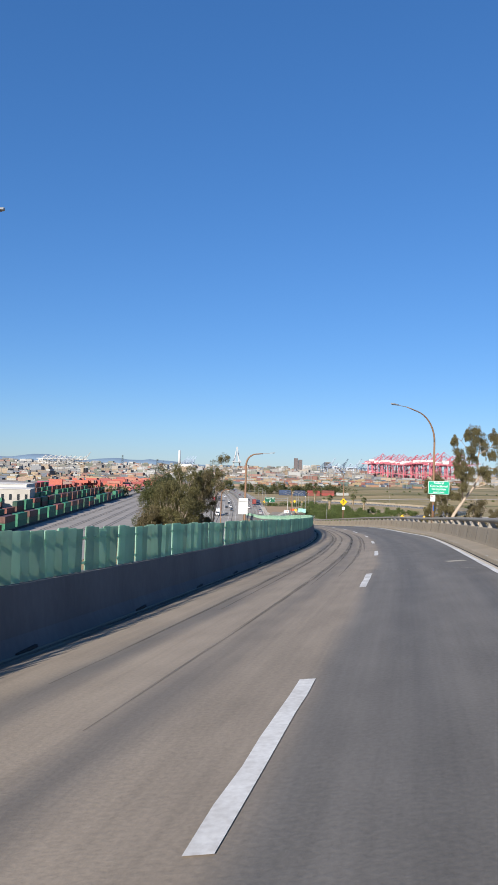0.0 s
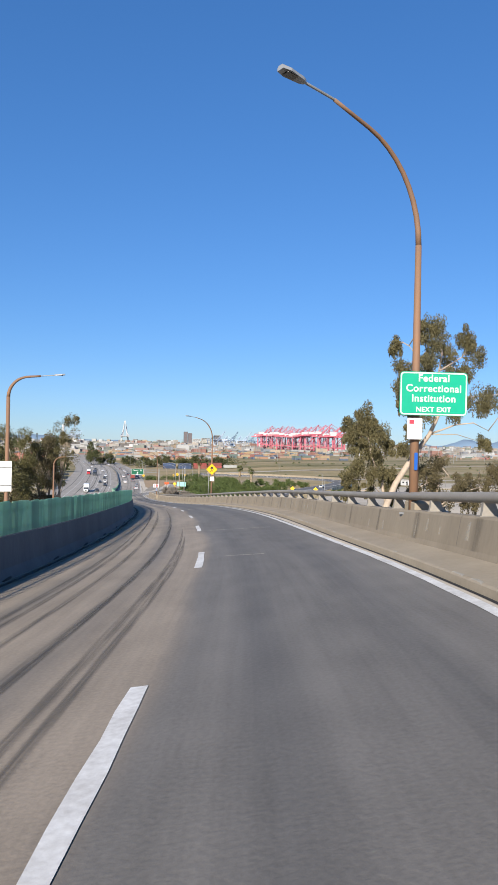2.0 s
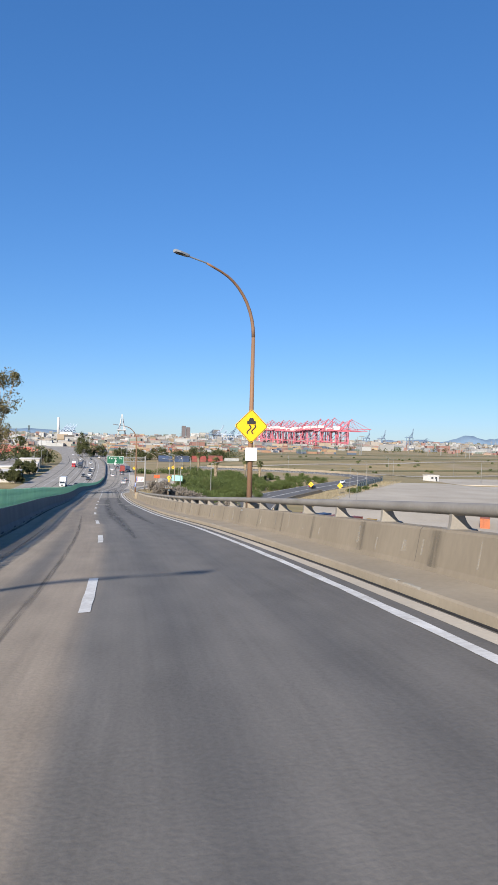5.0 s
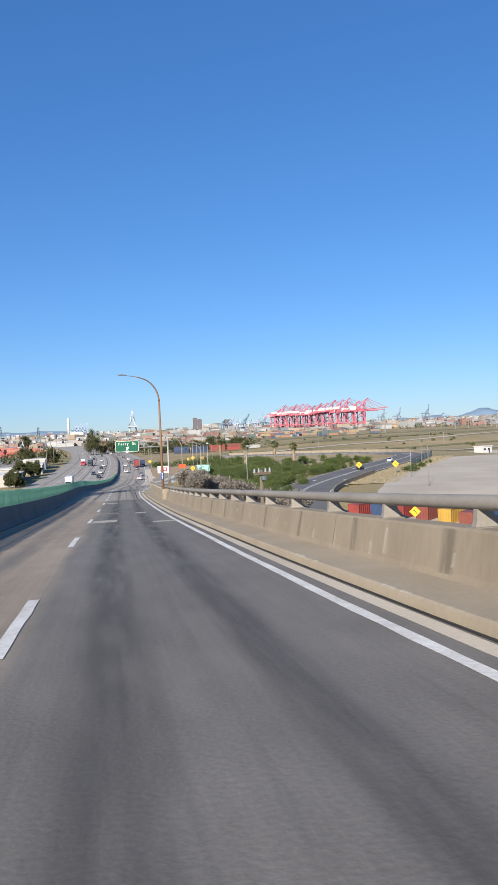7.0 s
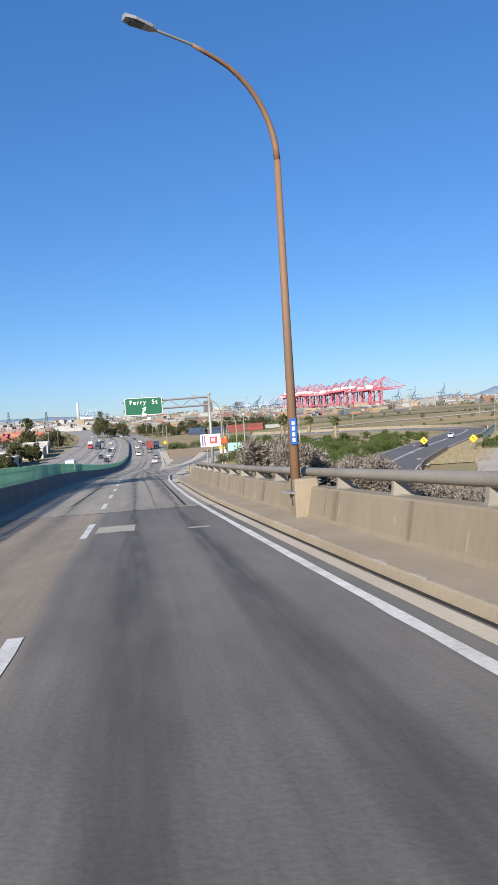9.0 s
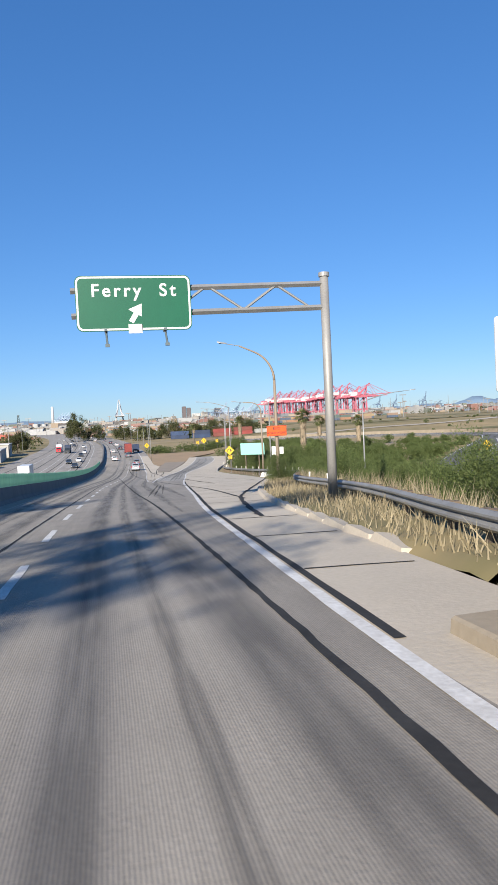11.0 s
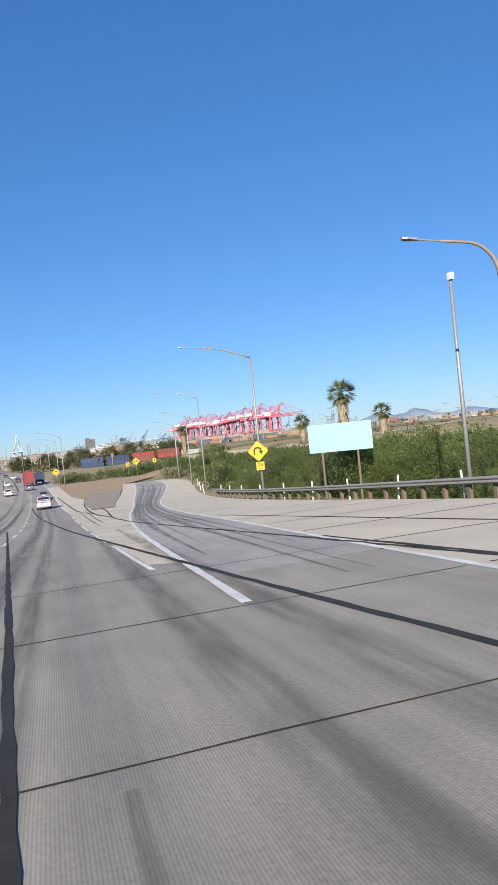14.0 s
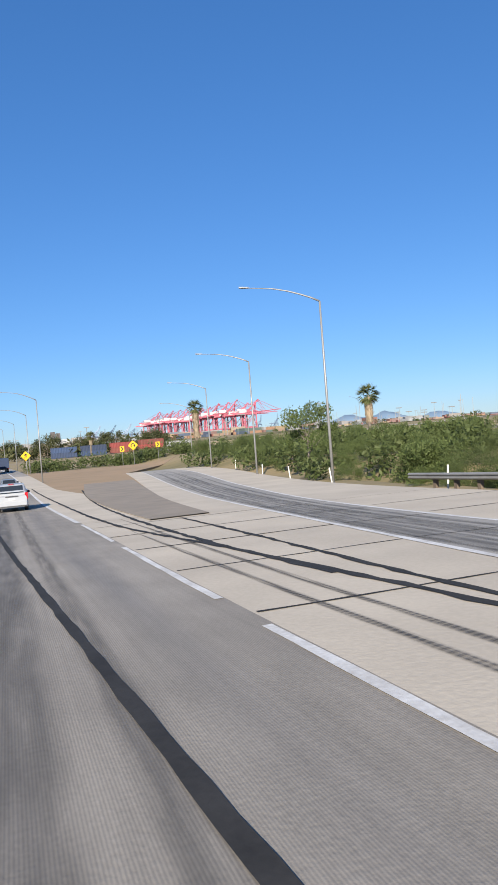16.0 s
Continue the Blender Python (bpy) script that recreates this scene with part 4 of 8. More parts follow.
def right_barrier():
    ys = [-90 + 2.0 * i for i in range(1 + int((BARRIER_END + 90) / 2.0))]
    k = Build()
    k.loft([[(kerb_x(y, u), y, surf(kerb_x(y, u), y) + h) for u, h in [(0.64, -0.1), (0.66, 0.13), (0.70, 0.155), (1.75, 0.18), (1.75, -0.1)]] for y in ys])
    tagged(fixed_normals(k.done("walkway_kerb", M_WALK)), "raised tan concrete safety kerb with chipped edge", "kerb", kind="structure")
    b = Build()
    prof = [(1.52, 0.16), (1.56, 0.27), (1.66, 0.84), (1.70, 0.88), (2.06, 0.88), (2.10, 0.84), (2.14, -0.9), (1.78, -0.9)]
    b.loft([[(kerb_x(y, u), y, surf(kerb_x(y, 1.7), y) + h) for u, h in prof] for y in ys])
    tagged(fixed_normals(b.done("parapet", M_BARRIER)), "weathered tan concrete parapet with streaks and joints", "barrier", kind="structure")
    # dark run-off streaks at the joints, and paler lime streaks between them
    for nm, mat, gap, wide, lab in (("joint_stain", M_WALLSTAIN, 3.66, (0.15, 0.6), "dark run-off stain down the parapet joints"), ("lime_streak", M_LIME, 1.7, (0.07, 0.3), "pale lime streaks down the parapet")):
        rs = random.Random(31)
        V, F, UV = [], [], []
        y = -70.0
        while y < BARRIER_END - 3:
            w, n = rs.uniform(*wide), len(V)
            low = 0.17 if nm == "joint_stain" else rs.uniform(0.2, 0.5)
            top = 0.86 if nm == "joint_stain" else rs.uniform(0.45, 0.8)
            for f, hh in ((0, low), (0.5, (low + top) / 2), (1, top)):
                for q in (-1, 0, 1):
                    u = 1.56 + (hh - 0.27) / 0.57 * 0.1 - 0.006
                    yy = y + q * w / 2 * (1.0 if nm == "joint_stain" else 1.05 - 0.3 * f)
                    V.append((kerb_x(yy, u), yy, surf(kerb_x(yy, 1.7), yy) + hh))
                    UV.append((q, y * 7 + hh * 3))
            for i in (0, 1):
                for q in (0, 1):
                    c = n + 3 * i + q
                    F.append((c, c + 3, c + 4, c + 1))
            y += gap * (rs.uniform(0.95, 1.05) if nm == "joint_stain" else rs.uniform(0.3, 1.8))
        me = bpy.data.meshes.new(nm)
        me.from_pydata(V, [], F)
        me.materials.append(mat)
        lay = me.uv_layers.new(name="lane")
        idx = np.empty(len(me.loops), dtype=np.int32)
        me.loops.foreach_get("vertex_index", idx)
        lay.data.foreach_set("uv", np.array(UV)[idx].ravel())
        tagged(new(nm, me), lab, "stains", kind="structure")
    j = Build()
    for y in range(-80, int(BARRIER_END) - 3, 11):
        k2 = line_r(y + .5) - line_r(y - .5)
        j.add([(kerb_x(y, u) + s * 0.006 * k2, y + s * 0.006, surf(kerb_x(y, 1.7), y) + h) for s in (-1, 1) for u, h in ((1.556, 0.28), (1.655, 0.84), (1.70, 0.884), (2.05, 0.884))], [(0, 1, 5, 4), (1, 2, 6, 5), (2, 3, 7, 6)])
    tagged(j.done("parapet_joint", M_SKID), "dark vertical joints in the parapet", "pavement joint", kind="structure")
    # broken kerb edge: pale fresh concrete where the arris is chipped
    rc, ch = random.Random(8), Build()
    for _ in range(95):
        y = rc.uniform(20, BARRIER_END - 4)
        ln, hh = rc.uniform(0.1, 0.7), rc.uniform(0.03, 0.11)
        pts = []
        for i in range(5):
            yy = y + ln * i / 4
            t = hh * rc.uniform(0.4, 1.0) if 0 < i < 4 else 0.01
            pts.append((yy, t))
        vs = [(kerb_x(yy, 0.657 + 0.0), yy, surf(kerb_x(yy, 0.66), yy) + 0.134 - t) for yy, t in pts]
        vs += [(kerb_x(yy, 0.694), yy, surf(kerb_x(yy, 0.7), yy) + 0.162) for yy, t in pts]
        vs += [(kerb_x(yy, 0.70 + t * 0.8), yy, surf(kerb_x(yy, 0.7), yy) + 0.163) for yy, t in pts]
        ch.add(vs, [(i, i + 1, i + 6, i + 5) for i in range(4)] + [(i + 5, i + 6, i + 11, i + 10) for i in range(4)])
    tagged(ch.done("kerb_chips", M_LIMECHIP), "pale chipped concrete along the kerb edge", "kerb", kind="stuff")
    root = empty("bridge_rail", pose(kerb_x(150, 1.9), 150, surf(kerb_x(150, 1.9), 150) + 0.88), "weathered brown tube rail on fin-shaped posts", "railing")
    inv = root.matrix_basis.inverted()
    r = Build()
    rings = []
    for y in [-88 + 1.5 * i for i in range(int((BARRIER_END + 86) / 1.5))]:
        xx, zz = kerb_x(y, 1.86), surf(kerb_x(y, 1.86), y) + 1.215
        rings.append([(xx + 0.115 * math.cos(a), y, zz + 0.105 * math.sin(a)) for a in [2 * math.pi * q / 14 for q in range(14)]])
    r.loft(rings)
    o = fixed_normals(r.done("rail", M_RAIL, root, "round weathered top rail", smooth=True))
    o.matrix_basis = inv
    p = Build()
    # fin: sloped front leaning to the traffic, in its own yz plane
    p.loft([[(0.16, -0.05, 0), (0.16, 0.05, 0), (-0.34, 0.05, 0), (-0.34, -0.05, 0)], [(0.13, -0.05, 0.12), (0.13, 0.05, 0.12), (-0.20, 0.05, 0.16), (-0.20, -0.05, 0.16)], [(0.11, -0.05, 0.36), (0.11, 0.05, 0.36), (-0.11, 0.05, 0.36), (-0.11, -0.05, 0.36)]])
    p.box((-0.08, 0, 0.012), (0.6, 0.26, 0.024))
    me = bpy.data.meshes.new("post")
    me.from_pydata(p.v, [], p.f)
    me.materials.append(M_RAIL)
    y = -86.0
    while y < BARRIER_END - 1:
        k2 = line_r(y + .5) - line_r(y - .5)
        o = new("post", me)
        o.parent = root
        o.matrix_basis = inv @ (pose(kerb_x(y, 1.89), y, surf(kerb_x(y, 1.7), y) + 0.875) @ pose(0, 0, 0, 0, 0, -math.degrees(math.atan(k2)) + 180) @ Matrix.Diagonal((0.85, 1.0, 0.85, 1)))
        y += 3.05
    end = Build()
    y = BARRIER_END
    end.bevel_box((kerb_x(y, 1.8), y - 0.4, surf(kerb_x(y, 1.7), y) + 0.5), (0.5, 1.0, 1.1), 0.04)
    tagged(end.done("parapet_end_post", M_BARRIER), "concrete end post of the parapet", "barrier", kind="structure")


right_barrier()
green_slats()


# ---- street lamps ----
def arm_points(h, reach, n=9, straight=False, slope=85):
    if straight:
        return [(0, 0, h - 0.2)] + [(reach * t, 0, h - 0.15 + 1.5 * math.sin(t * 1.45) * (0.75 if t < 1 else 0.75)) for t in (0.15, 0.35, 0.55, 0.8, 1.0)]
    r, a1 = min(1.4 if slope > 80 else 2.5, reach * 0.95), radians(slope)
    arc = [(r * (1 - math.cos(a1 * i / n)), 0, r * math.sin(a1 * i / n)) for i in range(n + 1)]
    run = reach - arc[-1][0]
    arc += [(arc[-1][0] + run * t, 0, arc[n][2] + run * t / math.tan(a1)) for t in (0.5, 1.0)]
    return [(x, y, h - (0.22 if slope > 70 else 0.3) - arc[-1][2] + z) for x, y, z in arc]


def street_lamp(name, x, y, z0, top, reach, toward, mat, label, straight=False, base_r=0.15, group="street lamps", slope=85):
    """Pole from z0, luminaire at height top; toward: plan angle of the arm, degrees from +x."""
    h = top - z0
    root = empty(name, pose(x, y, z0, 0, 0, toward), label, "street lamp", group)
    p = Build()
    pts = arm_points(h, reach, straight=straight, slope=slope)
    turn = pts[0][2]
    p.tube([(0, 0, -0.3), (0, 0, turn * 0.5), (0, 0, turn)], [base_r, base_r * 0.8, base_r * 0.62], 12)
    p.done("pole", mat, root, smooth=True)
    a = Build()
    k = len(pts)
    a.tube(pts, [base_r * 0.62 * (1 - 0.45 * i / (k - 1)) for i in range(k)], 10)
    a.done("arm", mat if not straight else M_GAL, root, smooth=True)
    ex, ez = pts[-1][0], pts[-1][2]
    rise = 0.09 if slope > 70 else 0.2
    s = Build()
    s.tube([(ex - 0.05, 0, ez), (ex + 0.95, 0, ez + rise)], 0.03, 8)
    s.done("spigot", M_GAL, root, "bright steel spigot")
    hd = Build()
    q = ex + 0.9
    hd.loft([[(q + dx, w * sy, ez + rise + dx * rise + dz) for sy, dz in ((-1, -0.03), (1, -0.03), (1, 0.03), (0.6, 0.07), (-0.6, 0.07), (-1, 0.03))] for dx, w in ((0, 0.05), (0.1, 0.10), (0.5, 0.15), (0.7, 0.10))])
    head = fixed_normals(hd.done("luminaire", M_LAMPGREY, root, "grey lamp head"))
    ln = Build()
    ln.bevel_box((q + 0.42, 0, ez + rise * 1.4 - 0.035), (0.3, 0.2, 0.025), 0.008)
    ln.done("lens", M_LAMPGLASS, head)
    f = Build()
    f.bevel_box((0, 0, 0.02), (0.5, 0.5, 0.05), 0.01)
    f.done("base_plate", M_GAL, root)
    return root


def road_angle(y, f=line_r):
    return math.degrees(math.atan2(1, f(y + 0.5) - f(y - 0.5)))


LAMP_A, LAMP_B, LAMP_C = (16.54, 56.0), (20.1, 124.0), (16.8, 196.6)
for (x, y), top, reach, toward, lab in ((LAMP_A, 5.42, 3.05, 207, "rusty tapered steel lamp post carrying a green sign"), (LAMP_B, 0.62, 2.65, 213, "rusty tapered steel lamp post carrying a warning sign"), (LAMP_C, -4.88, 2.15, 205.7, "rusty orange-brown lamp post with a small blue label")):
    z0 = surf(x, y) + 0.75
    br = Build()
    br.bevel_box((x + 0.2, y, z0 - 0.25), (0.6, 0.7, 1.2), 0.05)
    tagged(br.done("lamp_bracket", M_BARRIER), "concrete pedestal on the parapet under a lamp", "pedestal", "lamp pedestals", kind="structure")
    street_lamp("street_lamp", x, y, z0, top, reach, toward, M_RUST, lab, base_r=0.125, slope=76)
ld = street_lamp("street_lamp", 23.9, 274.9, ground_z(23.9, 274.9), -10.4, 2.45, 172, M_TANPOLE, "tall pale steel lamp post on the verge with an orange sign", slope=66)
street_lamp("street_lamp", 31.75, 318.0, ground_z(31.75, 318.0), -13.6, 2.4, 172, M_TANPOLE, "tan lamp post behind the guardrail with a curved arm")
street_lamp("street_lamp", 32.4, 350.1, ground_z(32.4, 350.1), -13.75, 4.4, 173, M_GAL, "slim grey lamp post with a long arm behind the warning sign", straight=True, base_r=0.12)
for (x, y, zt, an, lab) in ((36.9, 386.0, -14.4, 160, "slim grey lamp post with a long straight arm beside the shrubs"), (40.7, 409.5, -15.8, 150, "slim grey lamp post with a long arm by the curve"), (44.5, 436, -16.4, 150, "slim grey lamp post with a long arm on the far curve"), (52, 470, -17.4, 160, "slim grey lamp post far along the exit")):
    street_lamp("street_lamp", x, y, ground_z(x, y), zt, 4.0, an, M_GAL, lab, straight=True, base_r=0.11)
street_lamp("street_lamp", 42.3, 306.6, ground_z(42.3, 306.6), -14.5, 5.6, 2, M_GAL, "grey lamp post among the shrubs with a long arm", straight=True, base_r=0.12)
for (x, y, zt) in ((-13.6, 28, 10.4), (1.5, 88, 1.9), (-3.0, 165, -5.5)):
    street_lamp("street_lamp", x, y, GROUND_Z, zt, 2.1, 0, M_RUST, "rusty lamp post rising from beyond the median barrier", base_r=0.2)
for (x, y, zt, an) in ((21.5, 440, -16.5, 180), (22.5, 480, -16.5, 180), (22, 520, -16.5, 180), (20.5, 560, -16.5, 180), (18, 600, -16.5, 180), (14.5, 645, -16.5, 180), (-31, 470, -16.5, 0), (-33, 520, -16.5, 0), (-36, 580, -16.5, 0), (-42, 650, -16.5, 0)):
    street_lamp("street_lamp", x, y, ground_z(x, y), zt, 3.4, an, M_GAL, "grey freeway lamp post in the distance", straight=True, base_r=0.1, group="far lamps")
for (x, y, zt) in ((96, 330, -15.5), (118, 372, -15.5), (150, 420, -15.5), (180, 500, -16), (120, 520, -16), (88, 300, -16), (210, 440, -15.5), (235, 520, -16)):
    street_lamp("street_lamp", x, y, ground_z(x, y), zt, 2.8, 200, M_GAL, "thin grey lamp post beside the lower road", straight=True, base_r=0.09, group="far lamps")


# ---- signs ----
def plate(w, h, r=0.06, n=4):
    """A rounded rectangle outline in xz."""
    out = []
    for cx, cz, a0 in ((w / 2 - r, h / 2 - r, 0), (-w / 2 + r, h / 2 - r, 90), (-w / 2 + r, -h / 2 + r, 180), (w / 2 - r, -h / 2 + r, 270)):
        out += [(cx + r * math.cos(radians(a0 + 90 * i / n)), cz + r * math.sin(radians(a0 + 90 * i / n))) for i in range(n + 1)]
    return out


def panel(name, outline, mat, root, yoff, depth=0.025, label=""):
    return fixed_normals(Build().prism(outline, depth, Matrix.Translation((0, yoff, 0))).done(name, mat, root, label))


def ring_outline(b, outer, inner, yoff):
    n = len(outer)
    b.add([(x, yoff, z) for x, z in outer] + [(x, yoff, z) for x, z in inner], [(i, (i + 1) % n, n + (i + 1) % n, n + i) for i in range(n)])


FACE = pose(0, 0, 0, 90, 0, 0)


def guide_sign(name, m, w, h, mat, lines, label, sizes, border=0.05):
    """lines: (text, z) in the sign's own plane; the face looks along -y."""
    root = empty(name, m, label, "sign")
    panel("panel", plate(w, h, 0.1), mat, root, 0)
    b = Build()
    ring_outline(b, plate(w - 0.03, h - 0.03, 0.09), plate(w - 0.03 - 2 * border, h - 0.03 - 2 * border, 0.06), -0.004)
    b.done("border", M_SIGNW, root)
    for (text, z, size) in [(t, zz, s) for (t, zz), s in zip(lines, sizes)]:
        lettering(text, size, M_SIGNW, root, Matrix.Translation((0, -0.006, z)) @ FACE)
    for zz in (-h * 0.25, h * 0.25):
        s = Build()
        s.box((0, 0.05, zz), (w * 0.9, 0.04, 0.07))
        s.done("stiffener", M_GAL, root)
    return root


def face_yaw(y, f=line_r):
    """Turn that makes a sign face back along the road."""
    return road_angle(y, f) - 90


fx, fy = LAMP_A
guide_sign("prison_guide_sign", pose(fx + 0.35, fy - 0.3, -1.28, 0, 0, face_yaw(fy)), 1.72, 1.09, M_SIGNG2,
           [("Federal", 0.38), ("Correctional", 0.125), ("Institution", -0.125), ("NEXT EXIT", -0.40)], "bright green guide sign on the lamp post", (0.25, 0.25, 0.25, 0.17), 0.03)
pl = empty("small_placard", pose(fx - 0.10, fy - 0.22, -2.16, 0, 0, face_yaw(fy)), "small white placard with faded red print", "sign")
panel("panel", plate(0.38, 0.53, 0.03), M_SIGNW, pl, 0)
for k, (zz, ww, mm) in enumerate(((0.17, 0.24, M_SIGNR), (0.04, 0.26, M_SIGNPALE), (-0.07, 0.2, M_SIGNPALE))):
    s = Build()
    s.box((-0.08 if k == 0 else 0, -0.004, zz), (ww * (0.5 if k == 0 else 1), 0.006, 0.10 if k == 0 else 0.04))
    s.done("print_bar", mm, pl)
lb = empty("pole_label", pose(LAMP_C[0] - 0.02, LAMP_C[1] - 0.16, -13.66), "narrow blue number label on the lamp post", "label")
panel("panel", plate(0.16, 0.62, 0.02), M_BLUE, lb, -0.005, 0.012)
for zz in (-0.2, -0.07, 0.07, 0.2):
    s = Build()
    s.box((0, -0.007, zz), (0.07, 0.005, 0.09))
    s.done("mark", M_SIGNW, lb)


lb2 = empty("pole_label", pose(LAMP_A[0] - 0.02, LAMP_A[1] - 0.15, -2.98), "narrow blue number label on the lamp post", "label")
panel("panel", plate(0.085, 0.44, 0.02), M_BLUE, lb2, -0.005, 0.012)


def stroke(b, pts, w, yoff, z0=0.0):
    """A flat band along points in the xz plane."""
    vs = []
    for i, (x, z) in enumerate(pts):
        d = Vector((pts[min(i + 1, len(pts) - 1)][0] - pts[max(i - 1, 0)][0], pts[min(i + 1, len(pts) - 1)][1] - pts[max(i - 1, 0)][1])).normalized()
        vs += [(x - d.y * w / 2, yoff, z + d.x * w / 2), (x + d.y * w / 2, yoff, z - d.x * w / 2)]
    b.add(vs, [(2 * i, 2 * i + 1, 2 * i + 3, 2 * i + 2) for i in range(len(pts) - 1)])


def symbol_uturn(b, s, yoff):
    stroke(b, [(-0.42 * s, -0.42 * s), (-0.42 * s, -0.02 * s)] + [(-0.05 * s + -0.37 * s * math.cos(a), 0.05 * s + 0.33 * s * math.sin(a)) for a in [math.pi * i / 9 for i in range(10)]] + [(0.32 * s, -0.05 * s)], 0.2 * s, yoff)
    b.add([(0.04 * s, yoff, -0.02 * s), (0.60 * s, yoff, -0.02 * s), (0.32 * s, yoff, -0.42 * s)], [(0, 1, 2)])


def symbol_slip(b, s, yoff):
    b.add([(x * s, yoff, z * s) for x, z in ((-0.3, 0.12), (0.3, 0.12), (0.3, 0.34), (0.2, 0.36), (0.12, 0.55), (-0.12, 0.55), (-0.2, 0.36), (-0.3, 0.34))], [tuple(range(8))])
    for sx in (-1, 1):
        stroke(b, [(sx * 0.16 * s + 0.13 * s * math.sin(t * 5.5 + (0.6 if sx > 0 else 0)), (0.08 - 0.6 * t) * s) for t in [i / 8 for i in range(9)]], 0.09 * s, yoff)


def symbol_arrow(b, s, yoff):
    stroke(b, [(0.25 * s, -0.45 * s), (0.2 * s, -0.1 * s), (-0.05 * s, 0.15 * s)], 0.18 * s, yoff)
    b.add([(x * s, yoff, z * s) for x, z in ((-0.32, 0.42), (-0.3, 0.0), (0.12, 0.36))], [(0, 1, 2)])


def diamond_sign(m, label, symbol, side=1.22, z_post=None, plaque="", post=True):
    """A yellow diamond on its post; m places the diamond's centre."""
    root = empty("warning_sign", m, label, "traffic sign", "warning signs")
    d = side / math.sqrt(2)
    pts = []
    for i in range(4):
        a = math.pi / 2 * i
        for da in (-0.07, 0.07):
            pts.append((d * math.cos(a + da) * 0.97, d * math.sin(a + da) * 0.97))
    panel("panel", pts, M_SIGNY, root, 0, 0.02)
    b = Build()
    ring_outline(b, [(x * 0.965, z * 0.965) for x, z in pts], [(x * 0.925, z * 0.925) for x, z in pts], -0.004)
    b.done("border", M_BLACK, root)
    b = Build()
    symbol(b, side * 0.62, -0.006)
    b.done("symbol", M_BLACK, root)
    if plaque:
        q = panel("speed_plaque", plate(0.72, 0.72, 0.05), M_SIGNY, root, 0, 0.02, "yellow advisory speed plaque")
        q.matrix_basis = Matrix.Translation((0.08, 0, -1.27))
        b = Build()
        ring_outline(b, plate(0.70, 0.70, 0.05), plate(0.655, 0.655, 0.04), -0.004)
        b.done("plaque_border", M_BLACK, q)
        lettering("20", 0.42, M_BLACK, q, Matrix.Translation((0, -0.006, 0.11)) @ FACE)
        lettering("MPH", 0.17, M_BLACK, q, Matrix.Translation((0, -0.006, -0.22)) @ FACE)
    if post and z_post is not None:
        p = Build()
        h = m.translation.z - z_post
        p.tube([(0.05, 0.06, -h - 0.3), (0.05, 0.06, d * 0.7)], 0.045, 8)
        p.done("post", M_GAL, root)
    return root


bx, by = LAMP_B
diamond_sign(pose(bx - 0.02, by - 0.2, -5.97, 0, 0, face_yaw(by)), "yellow slippery road warning diamond on a rusty lamp post", symbol_slip, 1.0, post=False)
pl = empty("small_placard", pose(bx, by - 0.2, -7.15, 0, 0, face_yaw(by)), "small white plate under the warning diamond", "sign")
panel("panel", plate(0.5, 0.55, 0.03), M_SIGNW, pl, 0)
diamond_sign(pose(32.15, 349.8, -21.85, 0, 0, -17), "yellow hairpin turn diamond with a speed plaque, by the guardrail", symbol_uturn, 1.22, None, "20", post=False)
diamond_sign(pose(43.6, 484.5, -24.0, 0, 0, -6), "yellow curve warning diamond at the bend of the exit", symbol_uturn, 1.5, ground_z(43.6, 484.5))
diamond_sign(pose(21.6, 475, -24.4, 0, 0, 0), "yellow lane warning diamond beside the freeway", symbol_slip, 1.3, ground_z(21.6, 475))
diamond_sign(pose(90.2, 360.7, -24.3, 0, 0, -20), "yellow arrow warning diamond on the lower road", symbol_arrow, 1.6, ground_z(90.2, 360.7))
diamond_sign(pose(97.7, 346.3, -23.7, 0, 0, -20), "yellow arrow warning diamond facing the lower road", symbol_arrow, 1.6, ground_z(97.7, 346.3))
diamond_sign(pose(59.6, 243, -24.9, 0, 0, -25), "yellow merge warning diamond beside the container yard", symbol_arrow, 1.3, ground_z(59.6, 243))
for (x, y, z) in ((41.2, 484.2, -24.6), (48.4, 482.5, -24.2)):
    r = empty("chevron_sign", pose(x, y, z, 0, 0, -6), "yellow chevron marker on the outside of the bend", "traffic sign", "chevrons")
    panel("panel", plate(0.9, 1.1, 0.05), M_SIGNY, r, 0, 0.02)
    b = Build()
    stroke(b, [(-0.2, 0.4), (0.22, 0.0), (-0.2, -0.4)], 0.26, -0.005)
    b.done("symbol", M_BLACK, r)
    p = Build()
    p.tube([(0, 0.05, ground_z(x, y) - z - 0.2), (0, 0.05, 0.4)], 0.04, 6)
    p.done("post", M_GAL, r)

# Ferry St sign on its cantilever
fs = empty("cantilever_sign", pose(19.9, 249.2, ground_z(19.9, 249.2)), "green overhead exit sign on a grey cantilever truss", "sign")
gz = ground_z(19.9, 249.2)
p = Build()
p.tube([(0, 0, -0.5), (0, 0, -11.12 - gz)], [0.17, 0.15], 14)
p.done("post", M_GUARD, fs, smooth=True)
b = Build()
b.tube([(0, 0, -11.16 - gz), (0, 0, -11.02 - gz)], 0.19, 14)
b.done("post_cap", M_GUARD, fs)
for k, zz in enumerate((-11.4, -12.22)):
    t = Build()
    t.tube([(-0.1, 0, zz - gz), (-8.6, 0, zz - gz - 0.16)], 0.1, 4)
    t.done("chord", M_GAL, fs)
for k in range(4):
    t = Build()
    x0 = -0.5 - k * 1.2
    t.tube([(x0, 0, (-11.42 if k % 2 else -12.24) - gz), (x0 - 1.2, 0, (-12.26 if k % 2 else -11.44) - gz)], 0.045, 6)
    t.done("brace", M_GAL, fs)
